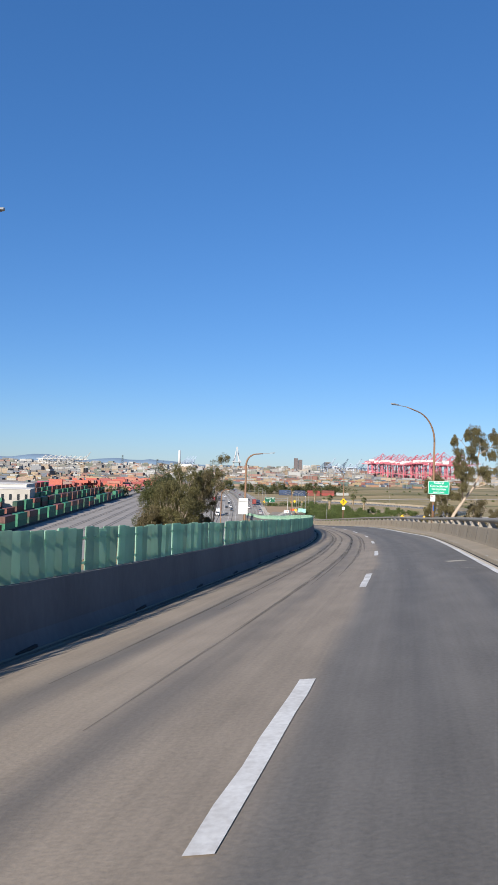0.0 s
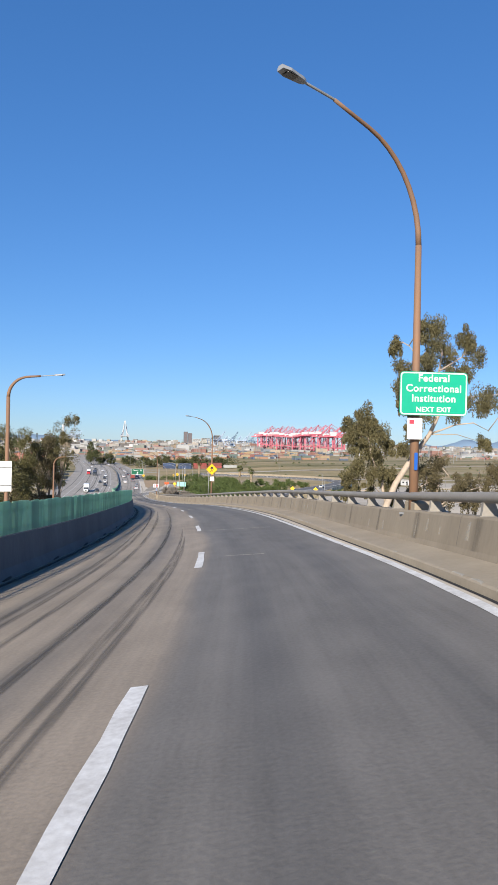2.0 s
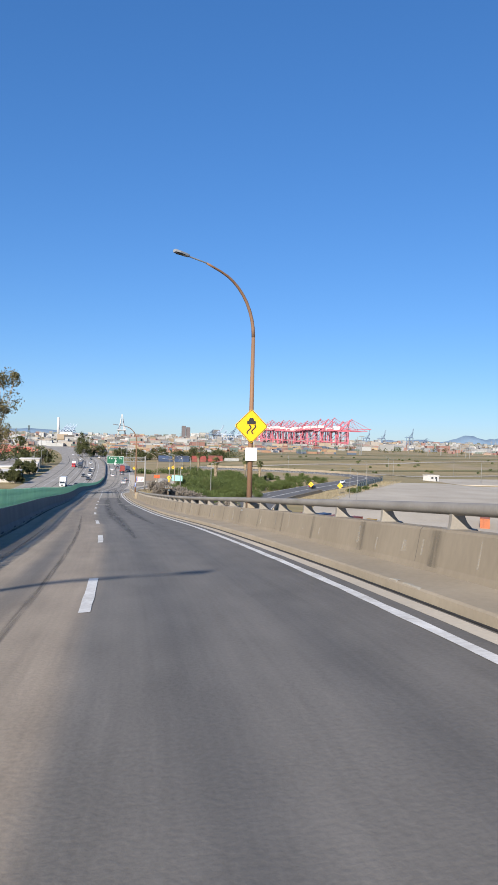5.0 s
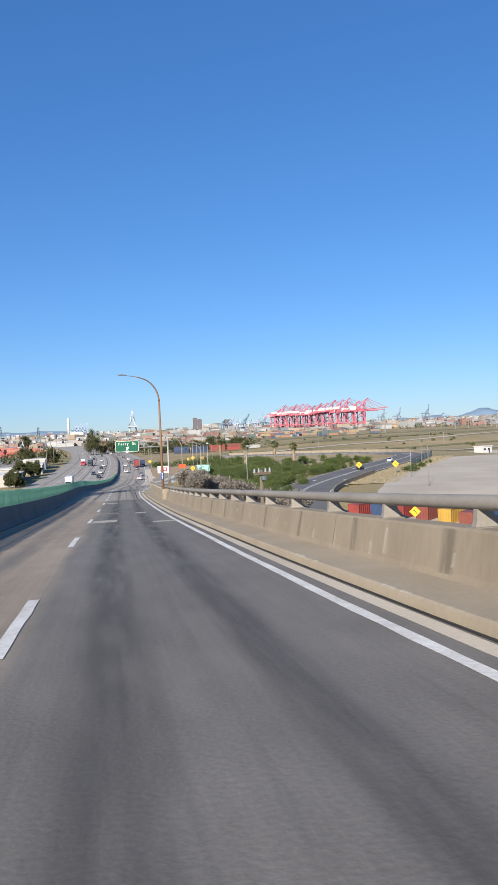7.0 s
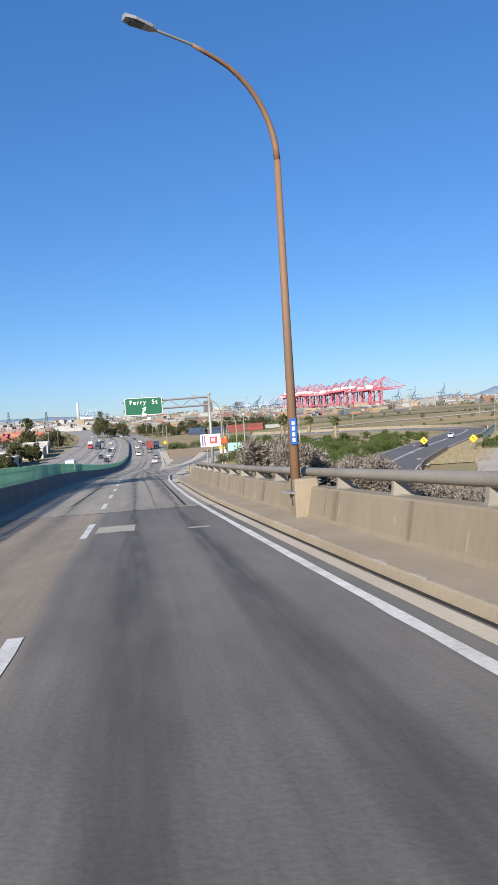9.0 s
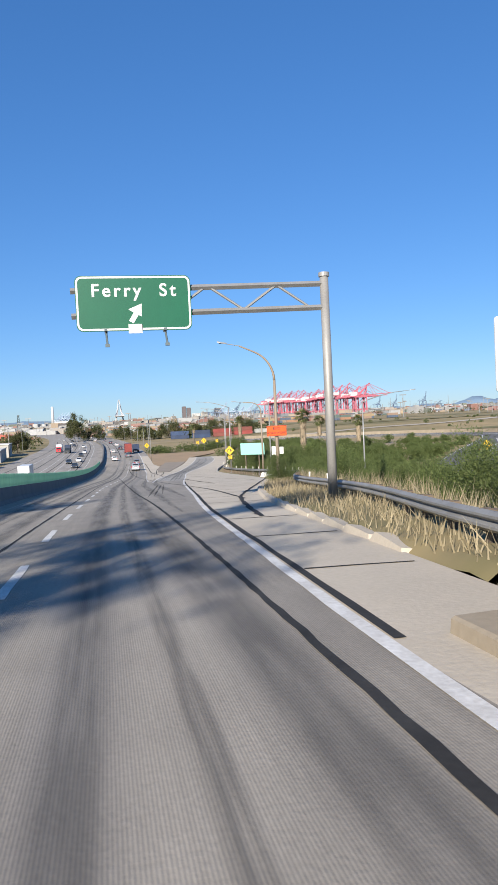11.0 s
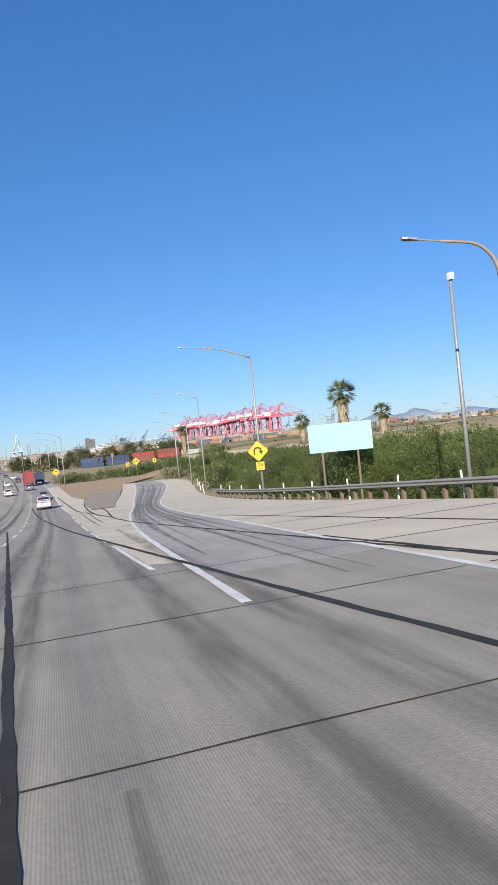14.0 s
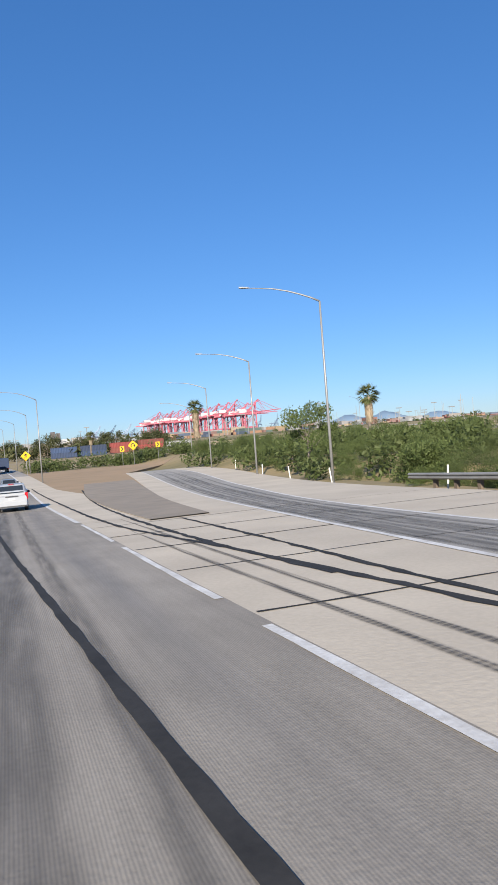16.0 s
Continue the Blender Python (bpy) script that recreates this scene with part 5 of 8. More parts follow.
sp = panel("sign_panel", plate(3.75, 1.8, 0.2), M_SIGNG, fs, 0, 0.05, "dark green exit panel with white words")
sp.matrix_basis = Matrix.Translation((-6.57, -0.16, -12.0 - gz))
b = Build()
ring_outline(b, plate(3.70, 1.75, 0.19), plate(3.58, 1.63, 0.14), -0.004)
b.done("border", M_SIGNW, sp)
lettering("Ferry  St", 0.585, M_SIGNW, sp, Matrix.Translation((0, -0.008, 0.40)) @ FACE, space=1.3)
b = Build()
stroke(b, [(-0.12, -0.62), (0.10, -0.26)], 0.17, -0.008)
b.add([(x, -0.013, z) for x, z in ((0.24, -0.02), (-0.2, -0.2), (0.02, -0.34), (0.22, -0.44))], [(0, 1, 2, 3)])
b.done("arrow", M_SIGNW, sp)
for xx in (-0.95, 0.95):
    s = Build()
    s.box((xx, -0.25, -0.93), (0.09, 0.6, 0.07))
    s.tube([(xx, -0.3, -0.93), (xx + 0.03, -0.62, -1.42)], 0.035, 6)
    s.box((xx + 0.03, -0.64, -1.44), (0.14, 0.1, 0.09))
    s.done("sign_lamp", M_TRUSS, sp)
s = Build()
s.box((0.0, -0.03, -0.84), (0.44, 0.03, 0.3))
s.done("tag_plate", M_SIGNW, sp)

# roadside boards
ow = empty("road_work_sign", pose(23.85, 274.65, -17.0, 0, 0, -8), "orange end of road work board on the lamp post", "traffic sign")
panel("panel", plate(1.45, 0.76, 0.05), M_SIGNO, ow, 0)
b = Build()
ring_outline(b, plate(1.42, 0.73, 0.05), plate(1.37, 0.68, 0.04), -0.004)
b.done("border", M_BLACK, ow)
lettering("END", 0.25, M_BLACK, ow, Matrix.Translation((0, -0.006, 0.16)) @ FACE)
lettering("ROAD WORK", 0.205, M_BLACK, ow, Matrix.Translation((0, -0.006, -0.16)) @ FACE)
tl = Vector((32.5, 339.9, 0))
tr = Vector((36.05, 337.2, 0))
c = (tl + tr) / 2
an = math.degrees(math.atan2(tr.y - tl.y, tr.x - tl.x))
bd = empty("blank_board", pose(c.x, c.y, -21.25, 0, 0, an), "blank pale teal roadside board on two timber posts", "sign")
panel("panel", plate((tr - tl).length, 1.95, 0.06), M_TEAL, bd, 0, 0.04)
for xx in (-1.35, 1.15):
    p = Build()
    p.box((xx, 0.12, -2.2), (0.14, 0.14, 5.6))
    p.done("post", M_WOODPOST, bd)
wb = empty("banner_sign", pose(18.4, 234.5, -15.25, 0, 0, -6), "white board with red and blue print on a thin post", "sign")
panel("panel", plate(1.6, 1.0, 0.04), M_SIGNW, wb, 0)
for (xx, zz, ww, hh, mm) in ((0.25, 0.02, 0.6, 0.55, M_SIGNR), (0.22, 0.05, 0.3, 0.28, M_SIGNW), (-0.62, 0.0, 0.1, 0.85, M_BLUE), (-0.45, 0.0, 0.1, 0.85, M_SIGNR), (-0.28, 0.0, 0.06, 0.7, M_TEAL)):
    s = Build()
    s.box((xx, -0.004 - (0.004 if mm is M_SIGNW else 0), zz), (ww, 0.006, hh))
    s.done("print_bar", mm, wb)
p = Build()
p.tube([(-0.3, 0.05, -4.0), (-0.3, 0.05, 0.3)], 0.05, 8)
p.done("post", M_GAL, wb)
for dx, hh in ((0.27, 0.62), (-0.3, 0.5)):
    b = Build()
    b.bevel_box((dx, 0.0, -18.45 - ground_z(23.9, 274.9)), (0.3, 0.3, hh), 0.03)
    b.done("control_box", M_POSTW, ld, "off-white control box")
cp = empty("camera_pole", pose(34.36, 324.7, ground_z(34.36, 324.7)), "slim grey pole with a white traffic camera on top", "pole")
b = Build()
b.tube([(0, 0, -0.3), (0, 0, -13.75 - ground_z(34.36, 324.7))], [0.12, 0.08], 8)
b.done("pole", M_GAL, cp, smooth=True)
b = Build()
b.bevel_box((0, -0.05, -13.65 - ground_z(34.36, 324.7)), (0.26, 0.34, 0.36), 0.04)
b.done("camera_housing", M_SIGNW, cp)


# ---- guardrail and delineators ----
def guardrail():
    ys = [229 + 2 * i for i in range(73)]
    zr = lambda y: max(surf(pave_r(y), y) - (0.0 if y < 285 else min(0.15, (y - 285) * 0.01)), ground_z(rail_x(y), y))
    y0 = 300
    root = empty("guardrail", pose(rail_x(y0), y0, zr(y0)), "galvanised w-beam guardrail on timber posts, dusty", "guardrail")
    inv = root.matrix_basis.inverted()
    b = Build()
    prof = [(0.0, 0.40), (-0.08, 0.46), (-0.08, 0.50), (0.0, 0.56), (-0.08, 0.62), (-0.08, 0.66), (0.0, 0.72), (0.012, 0.72), (-0.06, 0.64), (0.012, 0.56), (-0.06, 0.48), (0.012, 0.40)]
    b.loft([[(rail_x(y) + u, y, zr(y) + h) for u, h in prof] for y in ys])
    o = fixed_normals(b.done("beam", M_GUARD, root))
    o.matrix_basis = inv
    pm = Build().box((0, 0, 0.2), (0.18, 0.2, 1.0))
    pm.box((-0.12, 0, 0.55), (0.14, 0.16, 0.34))
    me = bpy.data.meshes.new("post")
    me.from_pydata(pm.v, [], pm.f)
    me.materials.append(M_WOODPOST)
    y = 230.0
    while y < 372:
        o = new("post", me)
        o.parent = root
        o.matrix_basis = inv @ pose(rail_x(y) + 0.2, y, zr(y))
        y += 1.9


guardrail()


def verge_z(x, y):
    f = (x - pave_r(y)) / max(0.5, rail_x(y) - pave_r(y))
    swell = 0.16 * smooth01(f * 3) + 0.10 * smooth01(f - 0.5) - 0.5 * smooth01(f - 1.3)
    return surf(pave_r(y), y) - 0.03 + swell + 0.07 * noise.noise(Vector((x * 0.9, y * 0.9, 7.0))) + 0.03 * noise.noise(Vector((x * 4, y * 4, 2.0)))


VR = [234 + 0.5 * i for i in range(127)]
vg = Build()
vg.v = [(pave_r(y) + 0.05 + (rail_x(y) + 2.2 - pave_r(y)) * q / 14, y, verge_z(pave_r(y) + 0.05 + (rail_x(y) + 2.2 - pave_r(y)) * q / 14, y) * 1.0 - (0.4 if q == 14 else 0.0)) for y in VR for q in range(15)]
vg.f = [(j * 15 + i, j * 15 + i + 1, (j + 1) * 15 + i + 1, (j + 1) * 15 + i) for j in range(len(VR) - 1) for i in range(14)]
tagged(vg.done("verge", M_GROUND, smooth=True), "uneven dry soil bank between the shoulder and the guardrail", "verge", kind="structure")
lip = Build()
for k in range(24):
    y = 237.5 + 1.9 * k
    x = pave_r(y) + 0.12
    a = math.degrees(math.atan2(pave_r(y + 0.5) - pave_r(y - 0.5), 1))
    lip.box((x, y, surf(x, y) + 0.0), (0.4, 1.86, 0.2), pose(0, 0, 0, random.uniform(-1.2, 1.2), 9 + random.uniform(-4, 4), -a + random.uniform(-1.5, 1.5)).to_3x3(), 0.8)
tagged(lip.done("broken_kerb", M_SHOULDER), "broken concrete kerb edging the shoulder", "kerb", kind="structure")
dl = Build()
dl.box((0, 0, 0.55), (0.09, 0.03, 1.5))
dl.box((0, -0.018, 1.15), (0.07, 0.008, 0.2))
me_del = bpy.data.meshes.new("delineator")
me_del.from_pydata(dl.v, [], dl.f)
me_del.materials.append(M_POSTW)
for y in (255, 262, 287, 292, 298, 304, 310, 316, 322, 328, 334, 340, 346, 352, 358, 364, 370, 385, 398, 412, 428):
    x = rail_x(y) + 0.5 if y < 374 else pave_r(y) + 0.8
    o = new("delineator_post", me_del)
    o.matrix_basis = pose(x, y, ground_z(x, y), random.uniform(-4, 4), random.uniform(-6, 6), -10)
    tagged(o, "white plastic marker post along the guardrail", "marker post", "marker posts")


# ---- plants ----
def leaf_cloud(b, centre, radius, count, size, rnd, droop=0.0, squash=1.0):
    cx, cy, cz = centre
    for _ in range(count):
        while True:
            p = Vector((rnd.uniform(-1, 1), rnd.uniform(-1, 1), rnd.uniform(-1, 1)))
            if 0.12 < p.length < 1:
                break
        p = p.normalized() * min(1.25, p.length ** 0.6 * (1 + 0.35 * rnd.gauss(0, 0.5)))
        s = size * rnd.uniform(0.55, 1.35)
        o = Vector((cx + p.x * radius, cy + p.y * radius, cz + p.z * radius * squash))
        a = Vector((rnd.gauss(0, 1), rnd.gauss(0, 1), rnd.gauss(0, 1) - droop)).normalized()
        q = a.cross(Vector((rnd.gauss(0, 1), rnd.gauss(0, 1), rnd.gauss(0, 1)))).normalized()
        a, q = a * s, q * s * 0.45
        n = len(b.v)
        b.v += [tuple(o - a * 0.5), tuple(o + q * 0.5 + a * 0.05), tuple(o + a * 0.6), tuple(o - q * 0.5)]
        b.f.append((n, n + 1, n + 2, n + 3))


def tree(name, x, y, z0, h, spread, seed, leaf, bark, label, clumps=26, leaves=150, size=0.5, lean=(0, 0), droop=0.6, open_=0.5, group="", trunk_r=0.35, low=0.35):
    """Tapered trunk, forking limbs and a crown of leaf clumps with gaps."""
    rnd = random.Random(seed)
    root = empty(name, pose(x, y, z0), label, "tree", group)
    t = Build()
    top = Vector((lean[0], lean[1], h * 0.62))
    mid = Vector((lean[0] * 0.4 + rnd.uniform(-.5, .5), lean[1] * 0.4, h * 0.32))
    t.tube([(0, 0, -0.5), mid, top], [trunk_r, trunk_r * 0.72, trunk_r * 0.35], 9)
    t.done("trunk", bark, root, smooth=True)
    limbs, crown = Build(), Build()
    for i in range(clumps):
        f = rnd.uniform(0.25, 1.0)
        start = mid.lerp(top, f) if rnd.random() < 0.8 else mid * rnd.uniform(0.8, 1)
        a = rnd.uniform(0, 2 * math.pi)
        r = spread * rnd.uniform(0.25, 1.0) ** 0.7
        zz = h * rnd.uniform(low, 0.95)
        r *= 1.0 - 0.55 * max(0, (zz / h - 0.6) / 0.4)
        end = Vector((top.x * zz / (h * 0.7) + r * math.cos(a), top.y * zz / (h * 0.7) + r * math.sin(a), zz))
        if end.z > start.z - h * 0.12:
            bend = start.lerp(end, 0.5) + Vector((0, 0, h * 0.03))
            limbs.tube([start, bend, end], [trunk_r * 0.22, trunk_r * 0.12, trunk_r * 0.04], 6)
        leaf_cloud(crown, end, spread * rnd.uniform(0.12, 0.36), leaves, size, rnd, droop, rnd.uniform(0.7, 1.35))
    limbs.done("limb", bark, root, smooth=True)
    crown.done("crown", leaf, root)
    return root


def gum_tree(x, y, z0, trunks, clumps, seed, label, leaf, deep=1.0):
    """A gum tree: forked pale trunk and separate drooping clumps; trunks as (dx, z, r) runs, clumps as (dx, z, r)."""
    rnd = random.Random(seed)
    root = empty("eucalyptus_tree", pose(x, y, z0), label, "tree")
    for k, run in enumerate(trunks):
        t = Build()
        t.tube([(dx, 0.1 * math.sin(k + i), z - z0) for i, (dx, z, r) in enumerate(run)], [r * 0.72 for dx, z, r in run], 9)
        t.done("trunk" if k == 0 else "limb", M_BARK_PALE, root, smooth=True)
    crown, twigs = Build(), Build()
    for cx, cz, r in clumps:
        cz, r = cz - 0.38, r * 0.92
        dy = rnd.uniform(-deep, deep)
        near = min((p for run in trunks for p in run if p[1] < cz + 0.5), key=lambda p: (p[0] - cx) ** 2 + (p[1] - cz) ** 2)
        twigs.tube([(near[0], 0, near[1] - z0), ((near[0] + cx) / 2, dy * 0.5, (near[1] + cz) / 2 - z0 + 0.3), (cx, dy, cz - z0)], [0.04, 0.028, 0.01], 5)
        for _ in range(8):
            o = Vector((rnd.gauss(0, 0.5), rnd.gauss(0, 0.5), rnd.gauss(0, 0.45))) * r
            leaf_cloud(crown, (cx + o.x, dy + o.y, cz + o.z - z0), r * rnd.uniform(0.3, 0.7), 240, 0.125, rnd, 1.8, rnd.uniform(0.9, 1.5))
        for _ in range(9):
            a, q = rnd.uniform(0, 2 * math.pi), r * rnd.uniform(0.3, 1.0)
            for k in range(5):
                leaf_cloud(crown, (cx + q * math.cos(a), dy + q * math.sin(a), cz - z0 - r * (0.35 + 0.2 * k)), 0.09 * (1.3 - 0.15 * k), 9, 0.125, rnd, 3.0, 1.6)
    twigs.done("branch", M_BARK_PALE, root, smooth=True)
    crown.done("crown", leaf, root)


gum_tree(27.0, 80.5, GROUND_Z, [[(-2.10, -29.00, 0.5), (-1.90, -12.00, 0.42), (-1.40, -6.70, 0.3), (-0.71, -4.98, 0.27), (0.37, -3.28, 0.24), (1.47, -1.82, 0.19), (2.20, -0.34, 0.15), (2.00, 1.37, 0.12), (2.30, 3.30, 0.08), (2.00, 4.80, 0.03)], [(1.47, -1.82, 0.1), (2.40, -1.50, 0.08), (3.30, -1.15, 0.07), (4.50, -1.00, 0.05), (5.60, -1.50, 0.02)], [(0.37, -3.28, 0.1), (0.20, -1.20, 0.07), (0.00, 0.60, 0.03)], [(2.20, -0.34, 0.1), (3.60, 0.60, 0.07), (5.40, 0.80, 0.04)], [(2.00, 1.37, 0.08), (0.80, 2.80, 0.05), (0.00, 3.80, 0.03)], [(2.10, 2.30, 0.08), (3.60, 3.20, 0.05), (4.40, 4.20, 0.03)]],
         [(1.00, 3.70, 0.9), (2.50, 3.80, 0.9), (0.10, 2.90, 0.7), (-0.20, 1.10, 0.75), (0.50, -0.30, 0.7), (2.60, 1.10, 0.8), (3.10, 0.10, 0.7), (-0.40, -2.40, 0.45), (0.50, 4.90, 0.7), (-0.50, 4.20, 0.5), (1.30, 5.40, 0.7), (2.50, 4.70, 0.7), (4.40, 3.90, 0.9), (4.00, 4.90, 0.6), (3.60, 2.70, 0.7), (4.60, 0.60, 0.8), (5.80, 1.10, 0.8), (6.40, 0.00, 0.7), (7.50, 0.80, 0.9), (0.30, 1.80, 0.8), (1.50, 2.20, 0.7), (5.90, -1.90, 0.4), (-0.60, 0.30, 0.5), (0.00, -1.30, 0.5), (1.20, 0.60, 0.6)], 3, "tall eucalyptus with pale leaning bark and drooping grey-green clumps", M_LEAF_EUC, 1.3)
gum_tree(24.9, 81.0, GROUND_Z, [[(2.00, -29.00, 0.3), (1.50, -12.00, 0.24), (0.95, -6.00, 0.13), (0.30, -4.10, 0.1), (-0.10, -3.30, 0.07), (-0.50, -1.50, 0.03)], [(0.95, -6.00, 0.08), (0.70, -4.70, 0.05), (0.70, -3.60, 0.03)], [(0.95, -6.00, 0.06), (0.00, -5.00, 0.04), (-1.10, -4.20, 0.02)]],
         [(-0.60, -0.40, 0.75), (-1.40, -1.00, 0.7), (0.10, -0.80, 0.8), (0.80, -1.50, 0.7), (-0.70, -1.40, 0.9), (-1.80, -1.60, 0.45), (-0.20, -2.00, 0.9), (1.00, -2.20, 0.5), (-0.90, -2.30, 0.6), (0.30, -2.90, 0.6), (-1.30, -3.60, 0.55), (-1.40, -4.40, 0.6), (-1.50, -5.20, 0.45), (0.00, -4.20, 0.5), (1.00, -3.90, 0.45), (-0.10, -5.10, 0.45), (1.40, -4.70, 0.55), (1.60, -5.60, 0.5)], 8, "slender young eucalyptus with drooping brown-green foliage", M_LEAF_EUC, 0.7)
gum_tree(29.5, 83.0, GROUND_Z, [[(0.70, -29.00, 0.35), (0.50, -12.00, 0.28), (0.50, -7.00, 0.2), (1.00, -5.00, 0.08)], [(-1.10, -5.70, 0.05), (0.10, -5.10, 0.06), (1.70, -4.60, 0.03)], [(0.50, -7.00, 0.1), (2.50, -5.70, 0.06), (4.50, -5.20, 0.03)]],
         [(-0.20, -4.00, 0.8), (1.00, -3.60, 0.8), (2.30, -4.70, 0.9), (4.10, -4.90, 0.9), (4.90, -4.00, 0.7), (1.50, -5.90, 0.8), (0.60, -5.00, 0.8), (3.50, -6.00, 0.8), (-0.60, -5.40, 0.6), (5.70, -5.20, 0.8)], 12, "low rusty-leaved eucalyptus behind the bridge rail", M_LEAF_RED, 0.8)
# the tree at (-11, 228.5) is set so its shadow crosses the left lanes
for k, (x, y, h, s, lf) in enumerate(((-22, 190, 25, 6.0, M_LEAF_DK), (-14.5, 195, 29, 6.0, M_OLIVE), (-20, 206, 29, 7.0, M_LEAF_DK), (-10.5, 206, 27.5, 5.0, M_LEAF_RED), (-14, 179, 22, 5.5, M_OLIVE), (-22, 181, 17, 5.0, M_LEAF_RED), (-11.0, 228.5, 27, 4.2, M_LEAF_DK), (-18, 184, 24, 5.5, M_OLIVE))):
    tree("roadside_tree", x, y, GROUND_Z, h, s, 40 + k, lf, M_BARK_PALE, {M_LEAF_DK: "dense dark green tree in the clump beyond the median", M_OLIVE: "olive-green tree with pale trunk in the clump beyond the median", M_LEAF_RED: "dry brown-green tree in the clump beyond the median"}[lf], 46, 520, 0.32, (0.5, 0), 0.5, group="tree clump", low=0.3)
tree("eucalyptus_tree", -7.5, 208, GROUND_Z, 32.8, 5.0, 77, M_LEAF_EUC, M_BARK_PALE, "tall thin gum tree with a sparse layered top", 24, 260, 0.34, (2.5, 0), 0.5, trunk_r=0.4, low=0.62)
for k, (x, y, h, s) in enumerate(((-62, 640, 20, 4.5), (-27, 880, 24, 9), (-48, 560, 11, 4.0), (-40, 590, 10, 6), (-33, 470, 7, 4), (-34, 440, 8, 4), (-30, 400, 6, 3.5), (-22, 760, 15, 9), (-8, 780, 11, 9), (30, 720, 9, 8), (48, 730, 11, 10), (66, 725, 9, 8), (84, 735, 11, 9), (14, 760, 10, 9), (100, 700, 9, 8))):
    tree("roadside_tree", x, y, ground_z(x, y), h, s, 90 + k, M_LEAF_DK, M_BARK, "dark green tree beside the freeway", 40, 300, 0.55, (0, 0), 0.0, group="freeway trees", low=0.2, trunk_r=0.25)
tree("bushy_tree", 41.6, 400, ground_z(41.6, 400), 6.6, 3.0, 150, M_LEAF_SHRUB, M_BARK, "leafy small tree rising above the shrubs", 16, 200, 0.24, (0.5, 0), 0.0, trunk_r=0.15, low=0.4)


def palm(x, y, top, r, label, seed, thatch=2.2):
    rnd = random.Random(seed)
    z0 = ground_z(x, y)
    h = top - z0
    root = empty("palm_tree", pose(x, y, z0), label, "palm tree", "palms")
    t = Build()
    t.tube([(0, 0, -0.3), (0.1, 0, h * 0.5), (0.15, 0, h)], [0.34, 0.26, 0.24], 10)
    t.done("trunk", M_BARK, root, smooth=True)
    s = Build()
    for _ in range(900):
        a, zz = rnd.uniform(0, 2 * math.pi), h - rnd.uniform(0.2, thatch * 1.7)
        rr = 0.26 + rnd.uniform(0.12, 0.52) * (0.72 + 0.28 * (zz - h + thatch * 1.7) / (thatch * 1.7))
        d = Vector((math.cos(a) * 0.25, math.sin(a) * 0.25, -1)).normalized() * rnd.uniform(0.5, 1.0)
        q = Vector((-math.sin(a), math.cos(a), 0)) * 0.09
        o = Vector((0.15 + math.cos(a) * rr, math.sin(a) * rr, zz))
        s.add([o - q, o + q, o + d], [(0, 1, 2)])
    s.done("dead_frond_skirt", M_THATCH, root, "brown skirt of dead fronds")
    f = Build()
    for _ in range(84):
        a, el = rnd.uniform(0, 2 * math.pi), rnd.uniform(-0.95, 1.35)
        d = Vector((math.cos(a) * math.cos(el), math.sin(a) * math.cos(el), math.sin(el)))
        side = d.cross(Vector((0, 0, 1))).normalized()
        o = Vector((0.15, 0, h + 0.2))
        fan = o + d * r * 0.55
        f.add([o - side * 0.03, o + side * 0.03, fan + side * 0.03, fan - side * 0.03], [(0, 1, 2, 3)])
        for k in range(11):
            b_ = (k - 5) / 5 * 1.25
            dd = (d * math.cos(b_) + side * math.sin(b_) + Vector((0, 0, -0.25 - 0.2 * abs(b_)))).normalized()
            w = side * 0.13 + Vector((0, 0, 0.06))
            f.add([fan - w * 0.5, fan + w * 0.5, fan + dd * r * rnd.uniform(0.4, 0.6)], [(0, 1, 2)])
    f.done("crown", M_LEAF_PALM, root, "round crown of fan leaves")


palm(53.0, 375, -16.4, 2.1, "fan palm with a thick skirt of dead fronds", 1, 5.2)
palm(78.8, 448.5, -18.3, 2.3, "slender fan palm above the shrubs", 2, 2.6)
palm(78.7, 409.5, -18.5, 2.0, "fan palm with a ragged brown skirt", 3, 3.2)
palm(58.0, 486, -17.0, 2.0, "distant fan palm by the exit bend", 4, 3.6)
palm(52, 600, -20.0, 2.2, "small distant fan palm", 5, 1.5)
palm(46, 128, -24.6, 2.6, "spiky low palm below the bridge", 6, 0.6)


def feather_cloud(b, c, radius, count, size, rnd):
    """Fine upright sprays, one narrow triangle each."""
    c = Vector(c)
    for _ in range(count):
        p = Vector((rnd.gauss(0, 1), rnd.gauss(0, 1), rnd.gauss(0, 1))).normalized() * rnd.uniform(0.2, 1.0) ** 0.5 * radius * rnd.uniform(0.8, 1.12)
        a = (p.normalized() * 0.8 + Vector((rnd.gauss(0, 0.6), rnd.gauss(0, 0.6), 0.5 + rnd.gauss(0, 0.5)))).normalized() * size * rnd.uniform(0.6, 1.5)
        q = a.cross(Vector((rnd.gauss(0, 1), rnd.gauss(0, 1), rnd.gauss(0, 1)))).normalized() * size * 0.28
        n = len(b.v)
        o = c + p
        b.v += [tuple(o - q), tuple(o + q), tuple(o + a)]
        b.f.append((n, n + 1, n + 2))


def shrub_mesh(seed, leaf, size=0.074, count=9000, h=3.2, r=2.1):
    rnd = random.Random(seed)
    b = Build()
    for _ in range(14):
        a, q = rnd.uniform(0, 2 * math.pi), r * rnd.uniform(0, 0.8)
        zz = h * rnd.uniform(0.15, 0.85)
        feather_cloud(b, (q * math.cos(a), q * math.sin(a), zz), r * rnd.uniform(0.25, 0.5), count // 14, size, rnd)
    me = bpy.data.meshes.new("shrub")
    me.from_pydata(b.v, [], b.f)
    me.materials.append(leaf)
    return me


